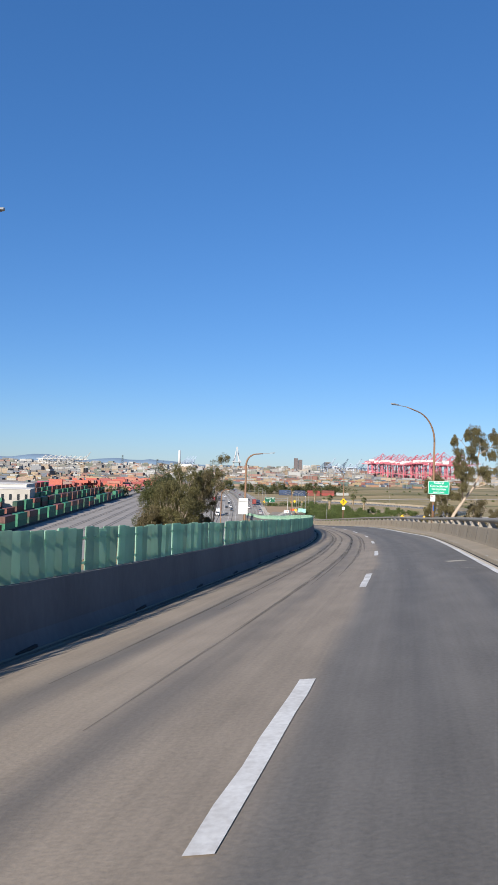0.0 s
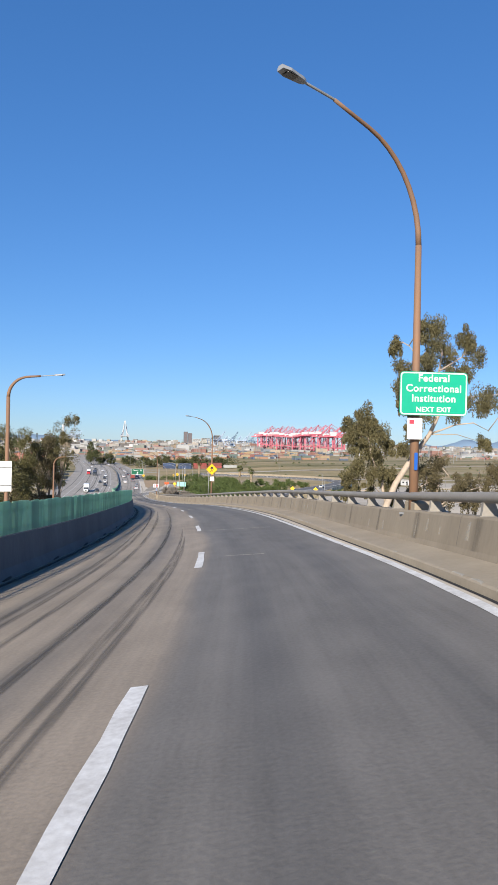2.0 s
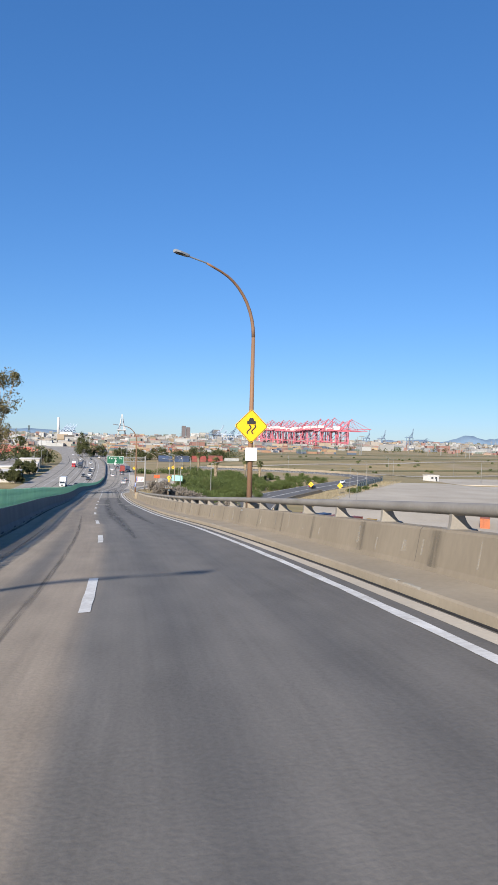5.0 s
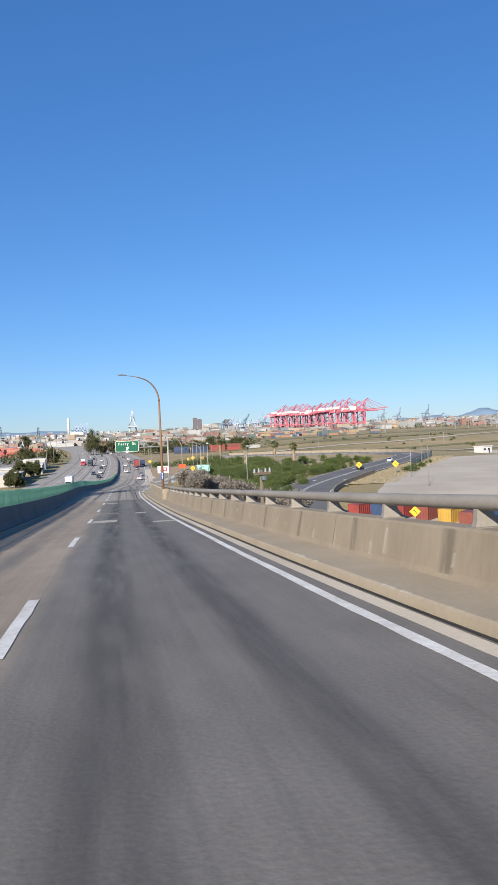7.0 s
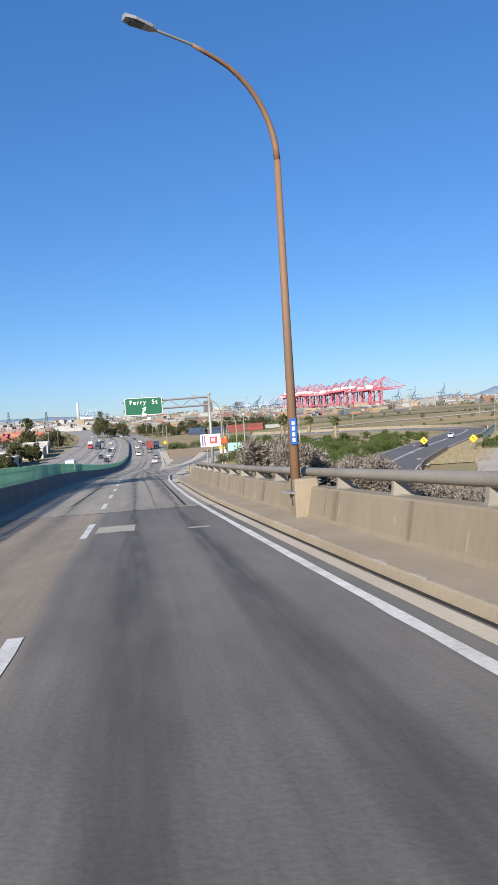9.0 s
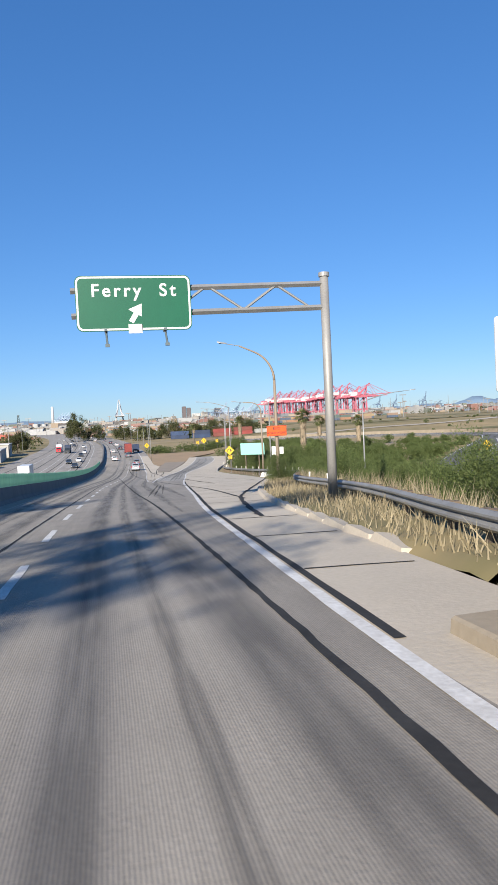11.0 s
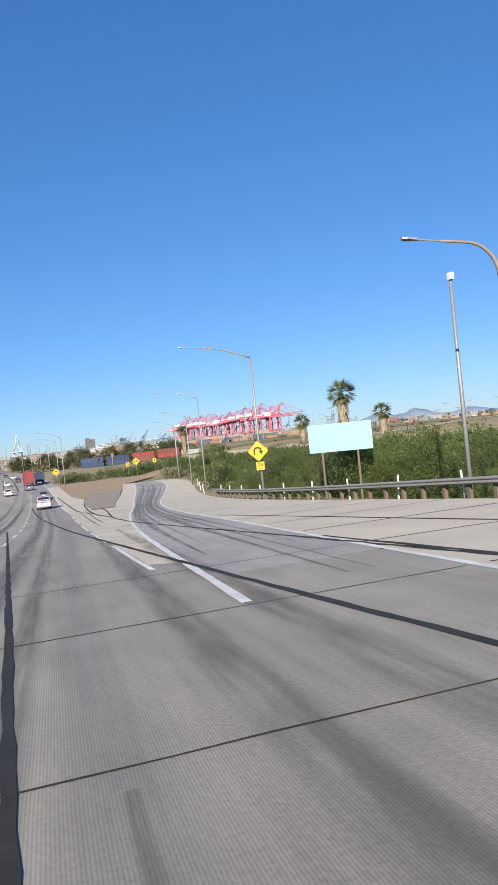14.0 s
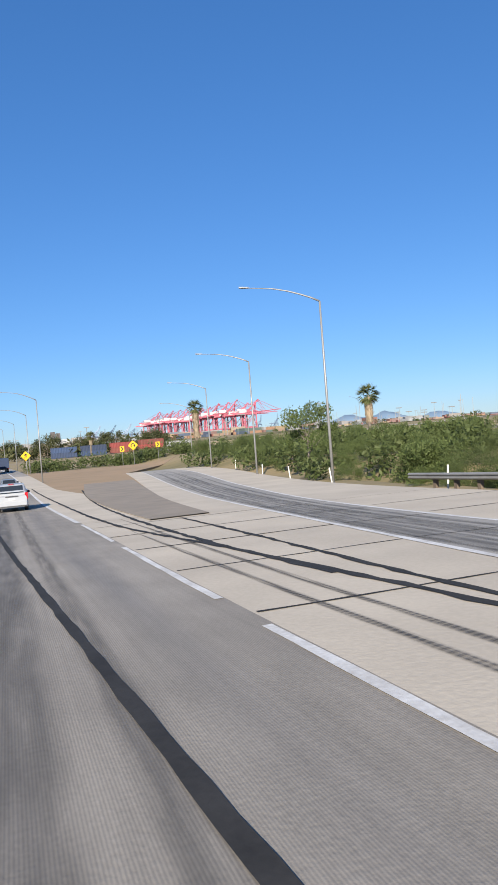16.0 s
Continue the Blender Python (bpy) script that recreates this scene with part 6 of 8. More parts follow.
low_x = curve([(200, 27), (214, 30), (244, 38), (272, 46), (308, 58), (352, 84), (393, 112), (430, 137)])
SHRUBS = [shrub_mesh(i, (M_LEAF_SHRUB, M_LEAF_SHRUB, M_LEAF_SHRUB2)[i % 3]) for i in range(6)]
FARSHRUBS = [shrub_mesh(50 + i, (M_LEAF_SHRUB, M_LEAF_SHRUB, M_LEAF_SHRUB2)[i % 3], 0.2, 3000) for i in range(3)]
TWIGS = [shrub_mesh(20 + i, M_TWIG, 0.24, 4600) for i in range(2)]
BROWN = shrub_mesh(30, M_LEAF_RED)
rnd = random.Random(11)


COVER = []


def cover_shrub(x, y, s, me):
    """Keeps a far bush for the joined mass."""
    n = len(me.vertices)
    co = np.empty(n * 3, dtype=np.float32)
    me.vertices.foreach_get("co", co)
    co = co.reshape(n, 3) * s
    a = rnd.uniform(0, 2 * math.pi)
    c, q = math.cos(a), math.sin(a)
    COVER.append(np.stack([x + co[:, 0] * c - co[:, 1] * q, y + co[:, 0] * q + co[:, 1] * c, ground_z(x, y) - 0.25 + co[:, 2]], axis=1))


def put_shrub(x, y, s, me, label, group="shrubs"):
    o = new("shrub", me)
    o.matrix_basis = pose(x, y, ground_z(x, y) - 0.25, 0, 0, rnd.uniform(0, 360)) @ Matrix.Diagonal((s, s, s * rnd.uniform(0.8, 1.15), 1))
    return tagged(o, label, "shrub", group)


for _ in range(320):
    y = rnd.uniform(258, 470)
    near = (rail_x(y) + 2.4) if y < 374 else pave_r(y) + 3.4
    if y < 290:
        near += 1.5
    x = near + abs(rnd.gauss(0, 1)) * 14
    lim = 46 + max(0, y - 285) * 0.42
    if x > lim or x > 76:
        continue
    s = rnd.uniform(0.6, 1.15) * (1.75 if 335 < y < 372 and x > 37 and x < 52 else 1.0) * (0.75 if x < near + 2 else 1.0)
    if 328 < y < 344 and x < 37.5:
        continue
    if x >= near + 15:
        cover_shrub(x, y, s, FARSHRUBS[rnd.randrange(3)])
        continue
    put_shrub(x, y, s, BROWN if rnd.random() < 0.03 else SHRUBS[rnd.randrange(6)] if x < near + 15 else FARSHRUBS[rnd.randrange(3)], "bushy olive-green roadside shrub")
for _ in range(300):
    y = rnd.uniform(262, 440)
    near = ((rail_x(y) + 6) if y < 374 else pave_r(y) + 5) + 3
    x = rnd.uniform(near, max(near + 1, min(low_x(y) - 10.5, 110)))
    if x < low_x(y) - 9.5:
        cover_shrub(x, y, rnd.uniform(0.6, 1.1), FARSHRUBS[rnd.randrange(3)])
for _ in range(26):
    y = rnd.uniform(219, 252)
    x = 21.5 + abs(rnd.gauss(0, 1)) * 6 + max(0, y - 240) * 0.3
    put_shrub(x, y, rnd.uniform(0.7, 1.2), TWIGS[rnd.randrange(2)] if y < 244 else SHRUBS[rnd.randrange(6)], "bare grey twiggy bush beside the bridge end" if y < 244 else "bushy olive-green roadside shrub")
for _ in range(30):
    y = rnd.uniform(262, 300)
    put_shrub(rail_x(y) + rnd.uniform(2.2, 8), y, rnd.uniform(0.7, 1.0), SHRUBS[rnd.randrange(6)], "tall olive-green shrub behind the guardrail")
for x, y, s in ((23.3, 273.4, 0.72), (23.9, 275.9, 0.66), (24.7, 277.6, 0.7), (25.7, 280.3, 0.66), (26.9, 283.5, 0.5), (25.6, 272.2, 0.6), (26.4, 275.2, 0.66)):
    o = put_shrub(x, y, s, SHRUBS[rnd.randrange(6)], "olive-green bush leaning over the guardrail")
    o.location.z = max(o.location.z, verge_z(x, y) - 0.2)
cover_v = np.concatenate(COVER)
me = bpy.data.meshes.new("bush_cover")
me.from_pydata(cover_v, [], np.arange(len(cover_v)).reshape(-1, 3))
me.materials.append(M_LEAF_SHRUB)
tagged(new("bush_cover", me), "thick olive-green brush filling the land between the roads", "shrubs", kind="stuff")
scrub = Build()


def scrub_at(x, y, r, n):
    for _ in range(3):
        leaf_cloud(scrub, (x + rnd.uniform(-r, r) * 0.7, y + rnd.uniform(-r, r) * 0.7, ground_z(x, y) + r * rnd.uniform(0.3, 0.8)), r * 0.75, n, 0.5, rnd, -0.3, 0.8)


for _ in range(46):
    scrub_at(rnd.uniform(24, 60), rnd.uniform(487, 506), rnd.uniform(1.6, 2.6), 90)
for _ in range(9):
    y = rnd.uniform(330, 415)
    scrub_at(low_x(y) + rnd.uniform(11, 22), y, rnd.uniform(0.9, 1.8), 150)
for _ in range(46):
    scrub_at(rnd.uniform(70, 420), rnd.uniform(500, 760), rnd.uniform(0.8, 1.8), 60)
for _ in range(30):
    scrub_at(rnd.uniform(40, 80), rnd.uniform(380, 470), rnd.uniform(1.8, 2.8), 90)
tagged(scrub.done("far_scrub", M_LEAF_SHRUB2), "dusty green scrub across the field and banks", "shrubs", kind="stuff")

straw = Build()
for _ in range(9000):
    y = rnd.uniform(233, 284)
    x = rnd.uniform(pave_r(y) + 0.2, rail_x(y) + 3.2)
    o = Vector((x, y, max(ground_z(x, y), verge_z(x, y) if y > 234 and x < rail_x(y) + 2 else -99) - 0.03))
    hgt = rnd.uniform(0.12, 0.5) * (2.0 if x > rail_x(y) + 0.4 else 1.0)
    d = Vector((rnd.gauss(0, 0.3), rnd.gauss(0, 0.3), 1)) * hgt
    w = Vector((rnd.gauss(0, 1), rnd.gauss(0, 1), 0)).normalized() * 0.016
    straw.add([o - w, o + w, o + d], [(0, 1, 2)])
tagged(straw.done("dry_grass", M_STRAW), "dry straw-coloured grass along the verge", "grass", kind="stuff")
b = Build()
for k in range(70):
    y = rnd.uniform(244, 330)
    x = pave_r(y) + rnd.uniform(0.1, 1.4)
    s = rnd.uniform(0.06, 0.28)
    b.box((x, y, ground_z(x, y) + s * 0.2), (s * rnd.uniform(0.8, 1.6), s, s * 0.8), pose(0, 0, 0, rnd.uniform(-20, 20), rnd.uniform(-20, 20), rnd.uniform(0, 90)).to_3x3(), 0.7)
tagged(b.done("rubble", M_SHOULDER), "broken concrete rubble along the verge", "rubble", kind="stuff")
b = Build()
b.box((28.4, 298.6, surf(28.4, 298.6) + 0.16), (0.5, 0.4, 0.3), pose(0, 0, 0, -8, 4, 50).to_3x3(), 0.6)
b.box((27.8, 298.2, surf(27.8, 298.2) + 0.22), (0.9, 0.55, 0.5), pose(0, 0, 0, 4, 6, 25).to_3x3(), 0.75)
tagged(b.done("concrete_block", M_POSTW), "broken pale concrete block at the shoulder edge", "block")

bs = empty("back_of_sign", pose(1.25, 87.75, -5.18, 0, 0, 8), "blank white back of a sign fixed to a lamp post", "sign")
panel("panel", plate(1.2, 2.05, 0.04), M_SIGNW, bs, 0, 0.04)
for zz in (-0.6, 0.6):
    b = Build()
    b.box((0, -0.02, zz), (1.1, 0.04, 0.06))
    b.done("stiffener", M_GAL, bs)


def utility_pole(x, y, top, r, arm, label):
    z0 = ground_z(x, y)
    h = top - z0
    root = empty("utility_pole", pose(x, y, z0, 0, 0, 20), label, "pole", "utility poles")
    Build().tube([(0, 0, -0.3), (0, 0, h)], [r * 2.0, r], 10).done("pole", M_WOODPOST, root, smooth=True)
    Build().box((0, -r, h - arm * 0.18), (arm, 0.1, 0.1)).done("crossarm", M_WOODPOST, root)
    for dx in (-0.46, -0.2, 0.2, 0.46):
        Build().tube([(dx * arm, -r, h - arm * 0.18 + 0.04), (dx * arm, -r, h - arm * 0.18 + 0.2)], [0.05, 0.03], 8).done("insulator", M_LAMPGREY, root)
    Build().tube([(0.0, -r - 0.14, h - arm * 0.5), (0.0, -r - 0.14, h - arm * 0.3)], 0.12, 12).done("transformer", M_TRUSS, root)


utility_pole(19.35, 163.4, -11.5, 0.07, 0.75, "grey-brown utility pole with a crossarm, close beside the bridge rail")
utility_pole(169.4, 326.3, -12.5, 0.14, 3.2, "brown timber utility pole with a crossarm in the gravel yard")
utility_pole(196.0, 352.0, -13.0, 0.14, 3.2, "brown timber utility pole with a crossarm in the gravel yard")


# ---- freeway beyond, lower road, yards ----
over = lambda d: (lambda x, y: ground_z(x, y) + d)
opp_left = curve([(-300, -4.5), (200, -4.5), (232, -6.0), (262, -16.0), (300, -27.2)])
opp = ribbon("freeway_opposite", lambda y: (median_x(y) - 33) if y > 300 else opp_left(y), lambda y: (median_x(y) - 0.8) if y > 300 else 4.6, -300, 1500, M_FWAY, step=14, cols=8, z=over(0.16), skirt=0.3)
tagged(opp, "pale concrete freeway carriageway coming the other way", "road", kind="structure")
fwd = ribbon("freeway_ahead", lambda y: median_x(y) - 0.1, lambda y: main_r(y) + 2.7, 470, 1500, M_FWAY, step=14, cols=6, z=lambda x, y: max(ground_z(x, y) + 0.2, -27.96), skirt=0.5)
tagged(fwd, "pale concrete freeway carriageway leading into the distance", "road", kind="structure")
lanes = Build()
for off in (4.2, 8.0, 11.8, 15.6, 22.5):
    strip(lanes, lambda y, o=off: ((median_x(y) - 0.8) if y > 300 else 4.6) - o, -200 if off < 9 else 292, 900, 0.16, 0.175, step=14, surface=ground_z)
mark_thing("freeway_lines", lanes, M_WHITE, "white lane lines of the opposite carriageway")
seams = Build()
for off in (6.1, 13.5, 18.8, 26):
    strip(seams, lambda y, o=off: ((median_x(y) - 0.8) if y > 300 else 4.6) - o, -200 if off < 8 else 292, 800, 0.3, 0.17, step=14, surface=ground_z, ragged=0.05)
for off in (2.4, 5.8, 9.6):
    strip(seams, lambda y, o=off: median_x(y) + o, 470, 800, 0.25, 0.46, step=10, surface=ground_z, ragged=0.05)
mark_thing("freeway_seams", seams, M_TAR, "dark tar seams along the freeway lanes", "pavement joint")


def swept(name, pts, width, z, mat, label, category="road", depth=1.5, n=10):
    """A level road along plan points (smoothed), with its own thickness."""
    P = [Vector((x, y, 0)) for x, y in pts]
    Q = []
    for i in range(len(P) - 1):
        a, b, c, d = P[max(i - 1, 0)], P[i], P[i + 1], P[min(i + 2, len(P) - 1)]
        for k in range(n):
            t = k / n
            Q.append(0.5 * ((2 * b) + (c - a) * t + (2 * a - 5 * b + 4 * c - d) * t * t + (3 * b - a - 3 * c + d) * t ** 3))
    Q.append(P[-1])
    rings = []
    for i, p in enumerate(Q):
        d = (Q[min(i + 1, len(Q) - 1)] - Q[max(i - 1, 0)]).normalized()
        s = Vector((d.y, -d.x, 0)) * width / 2
        rings.append([(p.x - s.x, p.y - s.y, z - depth), (p.x - s.x, p.y - s.y, z), (p.x + s.x, p.y + s.y, z), (p.x + s.x, p.y + s.y, z - depth)])
    ob = fixed_normals(Build().loft(rings).done(name, mat))
    return tagged(ob, label, category, kind="structure"), Q


LOW = [(30, 214), (38, 244), (46, 272), (58, 308), (84, 352), (112, 393), (137, 430), (148, 456), (140, 486), (110, 515), (60, 545)]
_, LOWQ = swept("lower_road", LOW, 15.5, -26.2, M_ASPH, "dark asphalt lower road curving round the shrubs")


def along(Q, off, z, w, name, mat, label, h=0.0, i0=0, i1=None, category="road marking"):
    b = Build()
    rings = []
    for i in range(i0, (i1 or len(Q)) - 1):
        d = (Q[i + 1] - Q[i]).normalized()
        s = Vector((d.y, -d.x, 0))
        a, c = Q[i] + s * (off - w / 2), Q[i] + s * (off + w / 2)
        rings.append([(a.x, a.y, z - 0.02 if not h else z - 0.5), (a.x, a.y, z + h), (c.x, c.y, z + h), (c.x, c.y, z - 0.02 if not h else z - 0.5)])
    b.loft(rings)
    return tagged(fixed_normals(b.done(name, mat)), label, category, kind="structure")


for off in (-7.2, -0.3, 0.3, 7.2):
    along(LOWQ, off, -26.19, 0.2, "lower_road_line", M_WHITE, "white painted line on the lower road")
along(LOWQ, 8.1, -26.2, 0.4, "concrete_wall", M_BARRIER, "low pale concrete wall along the lower road", 0.9, 22, 42, "wall")
along(LOWQ, 8.3, -26.2, 0.5, "concrete_wall", M_BARRIER, "long pale concrete wall round the far curve", 1.3, 66, 100, "wall")
for (x, y, an) in ((66, 330, -30), (74, 326, -30), (80, 345, -32), (70, 312, 150), (92, 372, -32), (84, 338, 150)):
    b = Build()
    b.add([(-0.25, -1.6, 0), (0.25, -1.6, 0), (0.25, 0.3, 0), (0.75, 0.3, 0), (0, 1.6, 0), (-0.75, 0.3, 0), (-0.25, 0.3, 0)], [tuple(range(7))])
    o = b.done("lane_arrow", M_WHITE, m=pose(x, y, -26.185, 0, 0, an))
    tagged(o, "white lane arrow painted on the lower road", "road marking", "lane arrows", kind="structure")
tr_ = empty("steel_parapet", pose(113.5, 371, -26.2), "dark steel panelled bridge parapet on the lower road", "railing")
a, c = Vector((113.5, 371, 0)), Vector((145.5, 423, 0))
d = c - a
for i in range(15):
    p = d * i / 14
    b = Build()
    b.box((p.x, p.y, 1.1), (0.25, 0.25, 2.4))
    b.done("post", M_TRUSS, tr_)
    if i < 14:
        q = d * (i + 0.5) / 14
        b = Build()
        b.box((q.x, q.y, 0.85), (d.length / 14 - 0.5, 0.08, 1.5), pose(0, 0, 0, 0, 0, math.degrees(math.atan2(d.y, d.x))).to_3x3())
        b.done("infill_panel", M_TRUSS, tr_)
b = Build()
b.tube([(0, 0, 2.3), (d.x, d.y, 2.3)], 0.12, 6)
b.done("top_rail", M_TRUSS, tr_)

yard = ribbon("gravel_yard", lambda y: low_x(y) + 20 + 5 * noise.noise(Vector((y * 0.05, 1, 1))), lambda y: 330 - abs(y - 300) * 0.2, -300, 418, M_YARD, step=6, cols=30, z=over(0.12))
tagged(yard, "bare pale gravel yard beside the lower road", "ground", kind="structure")
bank_ = ribbon("straw_bank", lambda y: low_x(y) + 9, lambda y: low_x(y) + 20.5 + 5 * noise.noise(Vector((y * 0.05, 1, 1))), 316, 425, M_STRAWBED, step=5, cols=5, z=lambda x, y: max(ground_z(x, y), -26.6 - 0.1 * (x - low_x(y) - 9)) + 0.14 + 0.1 * noise.noise(Vector((x * 0.3, y * 0.3, 0))))
tagged(bank_, "bank of dry straw-coloured grass beside the lower road", "ground", kind="structure")
tuft = Build()
rt = random.Random(77)
for _ in range(5200):
    y = rt.uniform(316, 424)
    x = low_x(y) + rt.uniform(9.5, 24)
    o = Vector((x, y, max(ground_z(x, y), -26.6 - 0.1 * (x - low_x(y) - 9)) + 0.1))
    w = Vector((rt.gauss(0, 1), rt.gauss(0, 1), 0)).normalized() * 0.05
    tuft.add([o - w, o + w, o + Vector((rt.gauss(0, 0.3), rt.gauss(0, 0.3), rt.uniform(0.3, 0.9)))], [(0, 1, 2)])
tagged(tuft.done("dry_grass", M_STRAW), "dry straw tufts on the bank", "grass", kind="stuff")
patch("parking_strip", [(165, 430), (420, 400), (560, 470), (430, 500), (180, 476)], M_YARD, 0.12, "pale paved strip with sheds", z=-28.0)
verge = ribbon("dirt_verge", lambda y: main_r(y) + 2.5, lambda y: (exit_l(y) - 2.3) if y < 445 else 33.9 + (y - 445) * 0.5, 373, 484, M_DIRT, cols=8, step=3, skirt=0.4, z=lambda x, y: max(ground_z(x, y) + 0.03, grade(y) - 0.05) + 0.03 * noise.noise(Vector((x * 0.4, y * 0.4, 0))))
tagged(verge, "bare brown dirt inside the bend", "ground", kind="structure")


def draped(name, pts, width, mat, label, lift=0.12, category="track"):
    """A strip laid over the ground along smoothed plan points."""
    b = Build()
    Q = []
    for i in range(len(pts) - 1):
        for k in range(14):
            t = k / 14
            e = t * t * (3 - 2 * t)
            Q.append(Vector((pts[i][0] + (pts[i + 1][0] - pts[i][0]) * t, pts[i][1] + (pts[i + 1][1] - pts[i][1]) * (0.5 * t + 0.5 * e), 0)))
    rings = []
    for i in range(len(Q) - 1):
        d = (Q[i + 1] - Q[i]).normalized()
        n = Vector((-d.y, d.x, 0)) * width / 2 * (1 + 0.25 * noise.noise(Vector((i * 0.4, width, 2))))
        rings.append([(p.x, p.y, ground_z(p.x, p.y) + lift) for p in (Q[i] - n, Q[i] - n * 0.3, Q[i] + n * 0.3, Q[i] + n)])
    b.loft(rings, cap=False, close=False)
    return tagged(fixed_normals(b.done(name, mat)), label, category, kind="structure")


draped("field_track", [(70, 600), (200, 640), (420, 735), (820, 830)], 8, M_YARD, "pale dirt track across the dry field", 0.25)
draped("field_track", [(165, 500), (360, 560), (640, 700), (980, 760)], 9, M_YARD, "pale dirt track along the field's edge", 0.25)
draped("scrub_band", [(90, 680), (260, 720), (520, 860), (900, 980)], 26, M_SCRUB, "dark band of low scrub across the field", 0.2, "ground")
draped("scrub_band", [(120, 560), (300, 600), (560, 720), (900, 880)], 14, M_SCRUB, "dark green verge of the field track", 0.2, "ground")
draped("scrub_band", [(60, 760), (300, 900), (700, 1040)], 30, M_SCRUB, "dark scrub belt before the port", 0.2, "ground")
patch("rail_yard_floor", [(-420, -300), (-38, -300), (-44, 320), (-66, 900), (-420, 900)], M_BALLAST, 0.06, "pale ballast floor of the rail yard", z=-28.35)
b = Build()
for i, x in enumerate((-48, -49.5, -55, -56.5, -62, -63.5, -70, -71.5)):
    cross(b, x, -200, x - 14, 900, 0.22, 0, n=2)
b.v = [(x, y, -28.2) for x, y, z in b.v]
mark_thing("rail_tracks", b, M_TAR, "dark steel rails crossing the yard", "rail track")
b = Build()
for x in (-88, -113, -131, -152, -186):
    b.add([(x - 2.2, 230, -28.22), (x + 2.2, 230, -28.22), (x - 2 + 2.2, 720, -28.22), (x - 2 - 2.2, 720, -28.22)], [(0, 1, 2, 3)])
mark_thing("oiled_track_beds", b, M_SKID, "dark oily track beds under the trains", "rail track")


# ---- containers ----
def container_mesh(mat, L=12.2, name="shipping_container", ribs=16):
    b = Build()
    w, h = 2.44, 2.6
    for s in (-1, 1):
        pts = []
        for i in range(ribs):
            x0 = -L / 2 + 0.1 + (L - 0.2) * i / ribs
            st = (L - 0.2) / ribs
            pts += [(x0, 0), (x0 + st * 0.35, 0), (x0 + st * 0.5, 0.05), (x0 + st * 0.85, 0.05)]
        pts.append((L / 2 - 0.1, 0))
        b.add([(x, s * (w / 2 - 0.06 + 0.0 - d), z) for z in (0.12, h - 0.1) for x, d in pts], [(i, i + 1, i + 1 + len(pts), i + len(pts)) for i in range(len(pts) - 1)])
    b.box((0, 0, h - 0.06), (L - 0.1, w - 0.1, 0.08))
    b.box((0, 0, 0.08), (L - 0.1, w - 0.1, 0.12))
    for sx in (-1, 1):
        b.box((sx * (L / 2 - 0.08), 0, h / 2), (0.04, w - 0.1, h - 0.1))
        for sy in (-1, 1):
            b.box((sx * (L / 2 - 0.07), sy * (w / 2 - 0.07), h / 2), (0.14, 0.14, h))
    for sy in (-1, 1):
        for zz in (0.07, h - 0.06):
            b.box((0, sy * (w / 2 - 0.05), zz), (L, 0.1, 0.12))
    for yy in (-0.75, -0.3, 0.3, 0.75):
        b.tube([(-L / 2 - 0.0, yy, 0.2), (-L / 2 - 0.0, yy, h - 0.15)], 0.03, 5)
    me = bpy.data.meshes.new(name)
    me.from_pydata(b.v, [], b.f)
    me.materials.append(mat)
    return me


CM = {k: container_mesh(m, 12.2) for k, m in CONT.items()}
rnd = random.Random(21)


def put_container(col, x, y, z, turn, label, group):
    o = new("shipping_container", CM[col])
    o.matrix_basis = pose(x, y, z, 0, 0, turn)
    return tagged(o, label, "container", group)


# yard below the bridge, to be seen under the rail
for (x, y, cname, an) in ((60.6, 268, "red", 40), (64.5, 266, "blue", 40), (67.5, 262.5, "red", 40), (70.5, 258.5, "rust", 40), (72.3, 253, "yellow", 40), (73.5, 247.5, "rust", 40), (74.5, 242.5, "blue", 40), (76, 237, "red", 40), (78, 231.5, "yellow", 40), (80, 226, "orange", 40), (82, 220.5, "blue", 40), (84, 215, "rust", 40)):
    put_container(cname, x, y, -28.3, an, cname + " steel container parked in the yard below", "yard containers")
for k in range(12):
    put_container(rnd.choice(("red", "blue", "yellow", "orange", "rust")), 92 + k * 2.6 + rnd.uniform(-1, 1), 196 - k * 6.5, -28.3, 25, "steel container in the yard beyond the bridge", "yard containers")
# double-stacked trains
for r, (x, y0, y1, cols) in enumerate(((-88, 236, 560, ("green", "green", "brown", "dark_green", "green", "rust")), (-113, 300, 620, ("brown", "green", "rust", "dark_green", "brown")), (-131, 330, 660, ("green", "dark_green", "brown", "green")), (-152, 380, 700, ("rust", "brown", "green", "red")), (-186, 420, 700, ("brown", "rust", "red", "green")))):
    y = y0
    while y < y1:
        xx = x - (y - 236) * 0.012
        if rnd.random() > 0.06:
            a, c = rnd.choice(cols), rnd.choice(cols)
            put_container(c, xx, y, -27.5, 90, c.replace("_", " ") + " container on a rail well car", "rail containers")
            if rnd.random() > 0.12:
                put_container(a, xx, y, -24.85, 90, a.replace("_", " ") + " container stacked on a railway car", "rail containers")
        w = Build()
        w.box((0, 0, 0.55), (15.2, 2.6, 0.5))
        for sx in (-6.6, 6.6):
            for dx in (-0.9, 0.9):
                w.box((sx + dx, 0, 0.32), (0.85, 1.9, 0.6))
        o = w.done("rail_car", M_SKID, m=pose(xx, y, -28.3, 0, 0, 90))
        tagged(o, "dark low well car standing on the rails", "rail car", "rail cars")
        y += 16.2
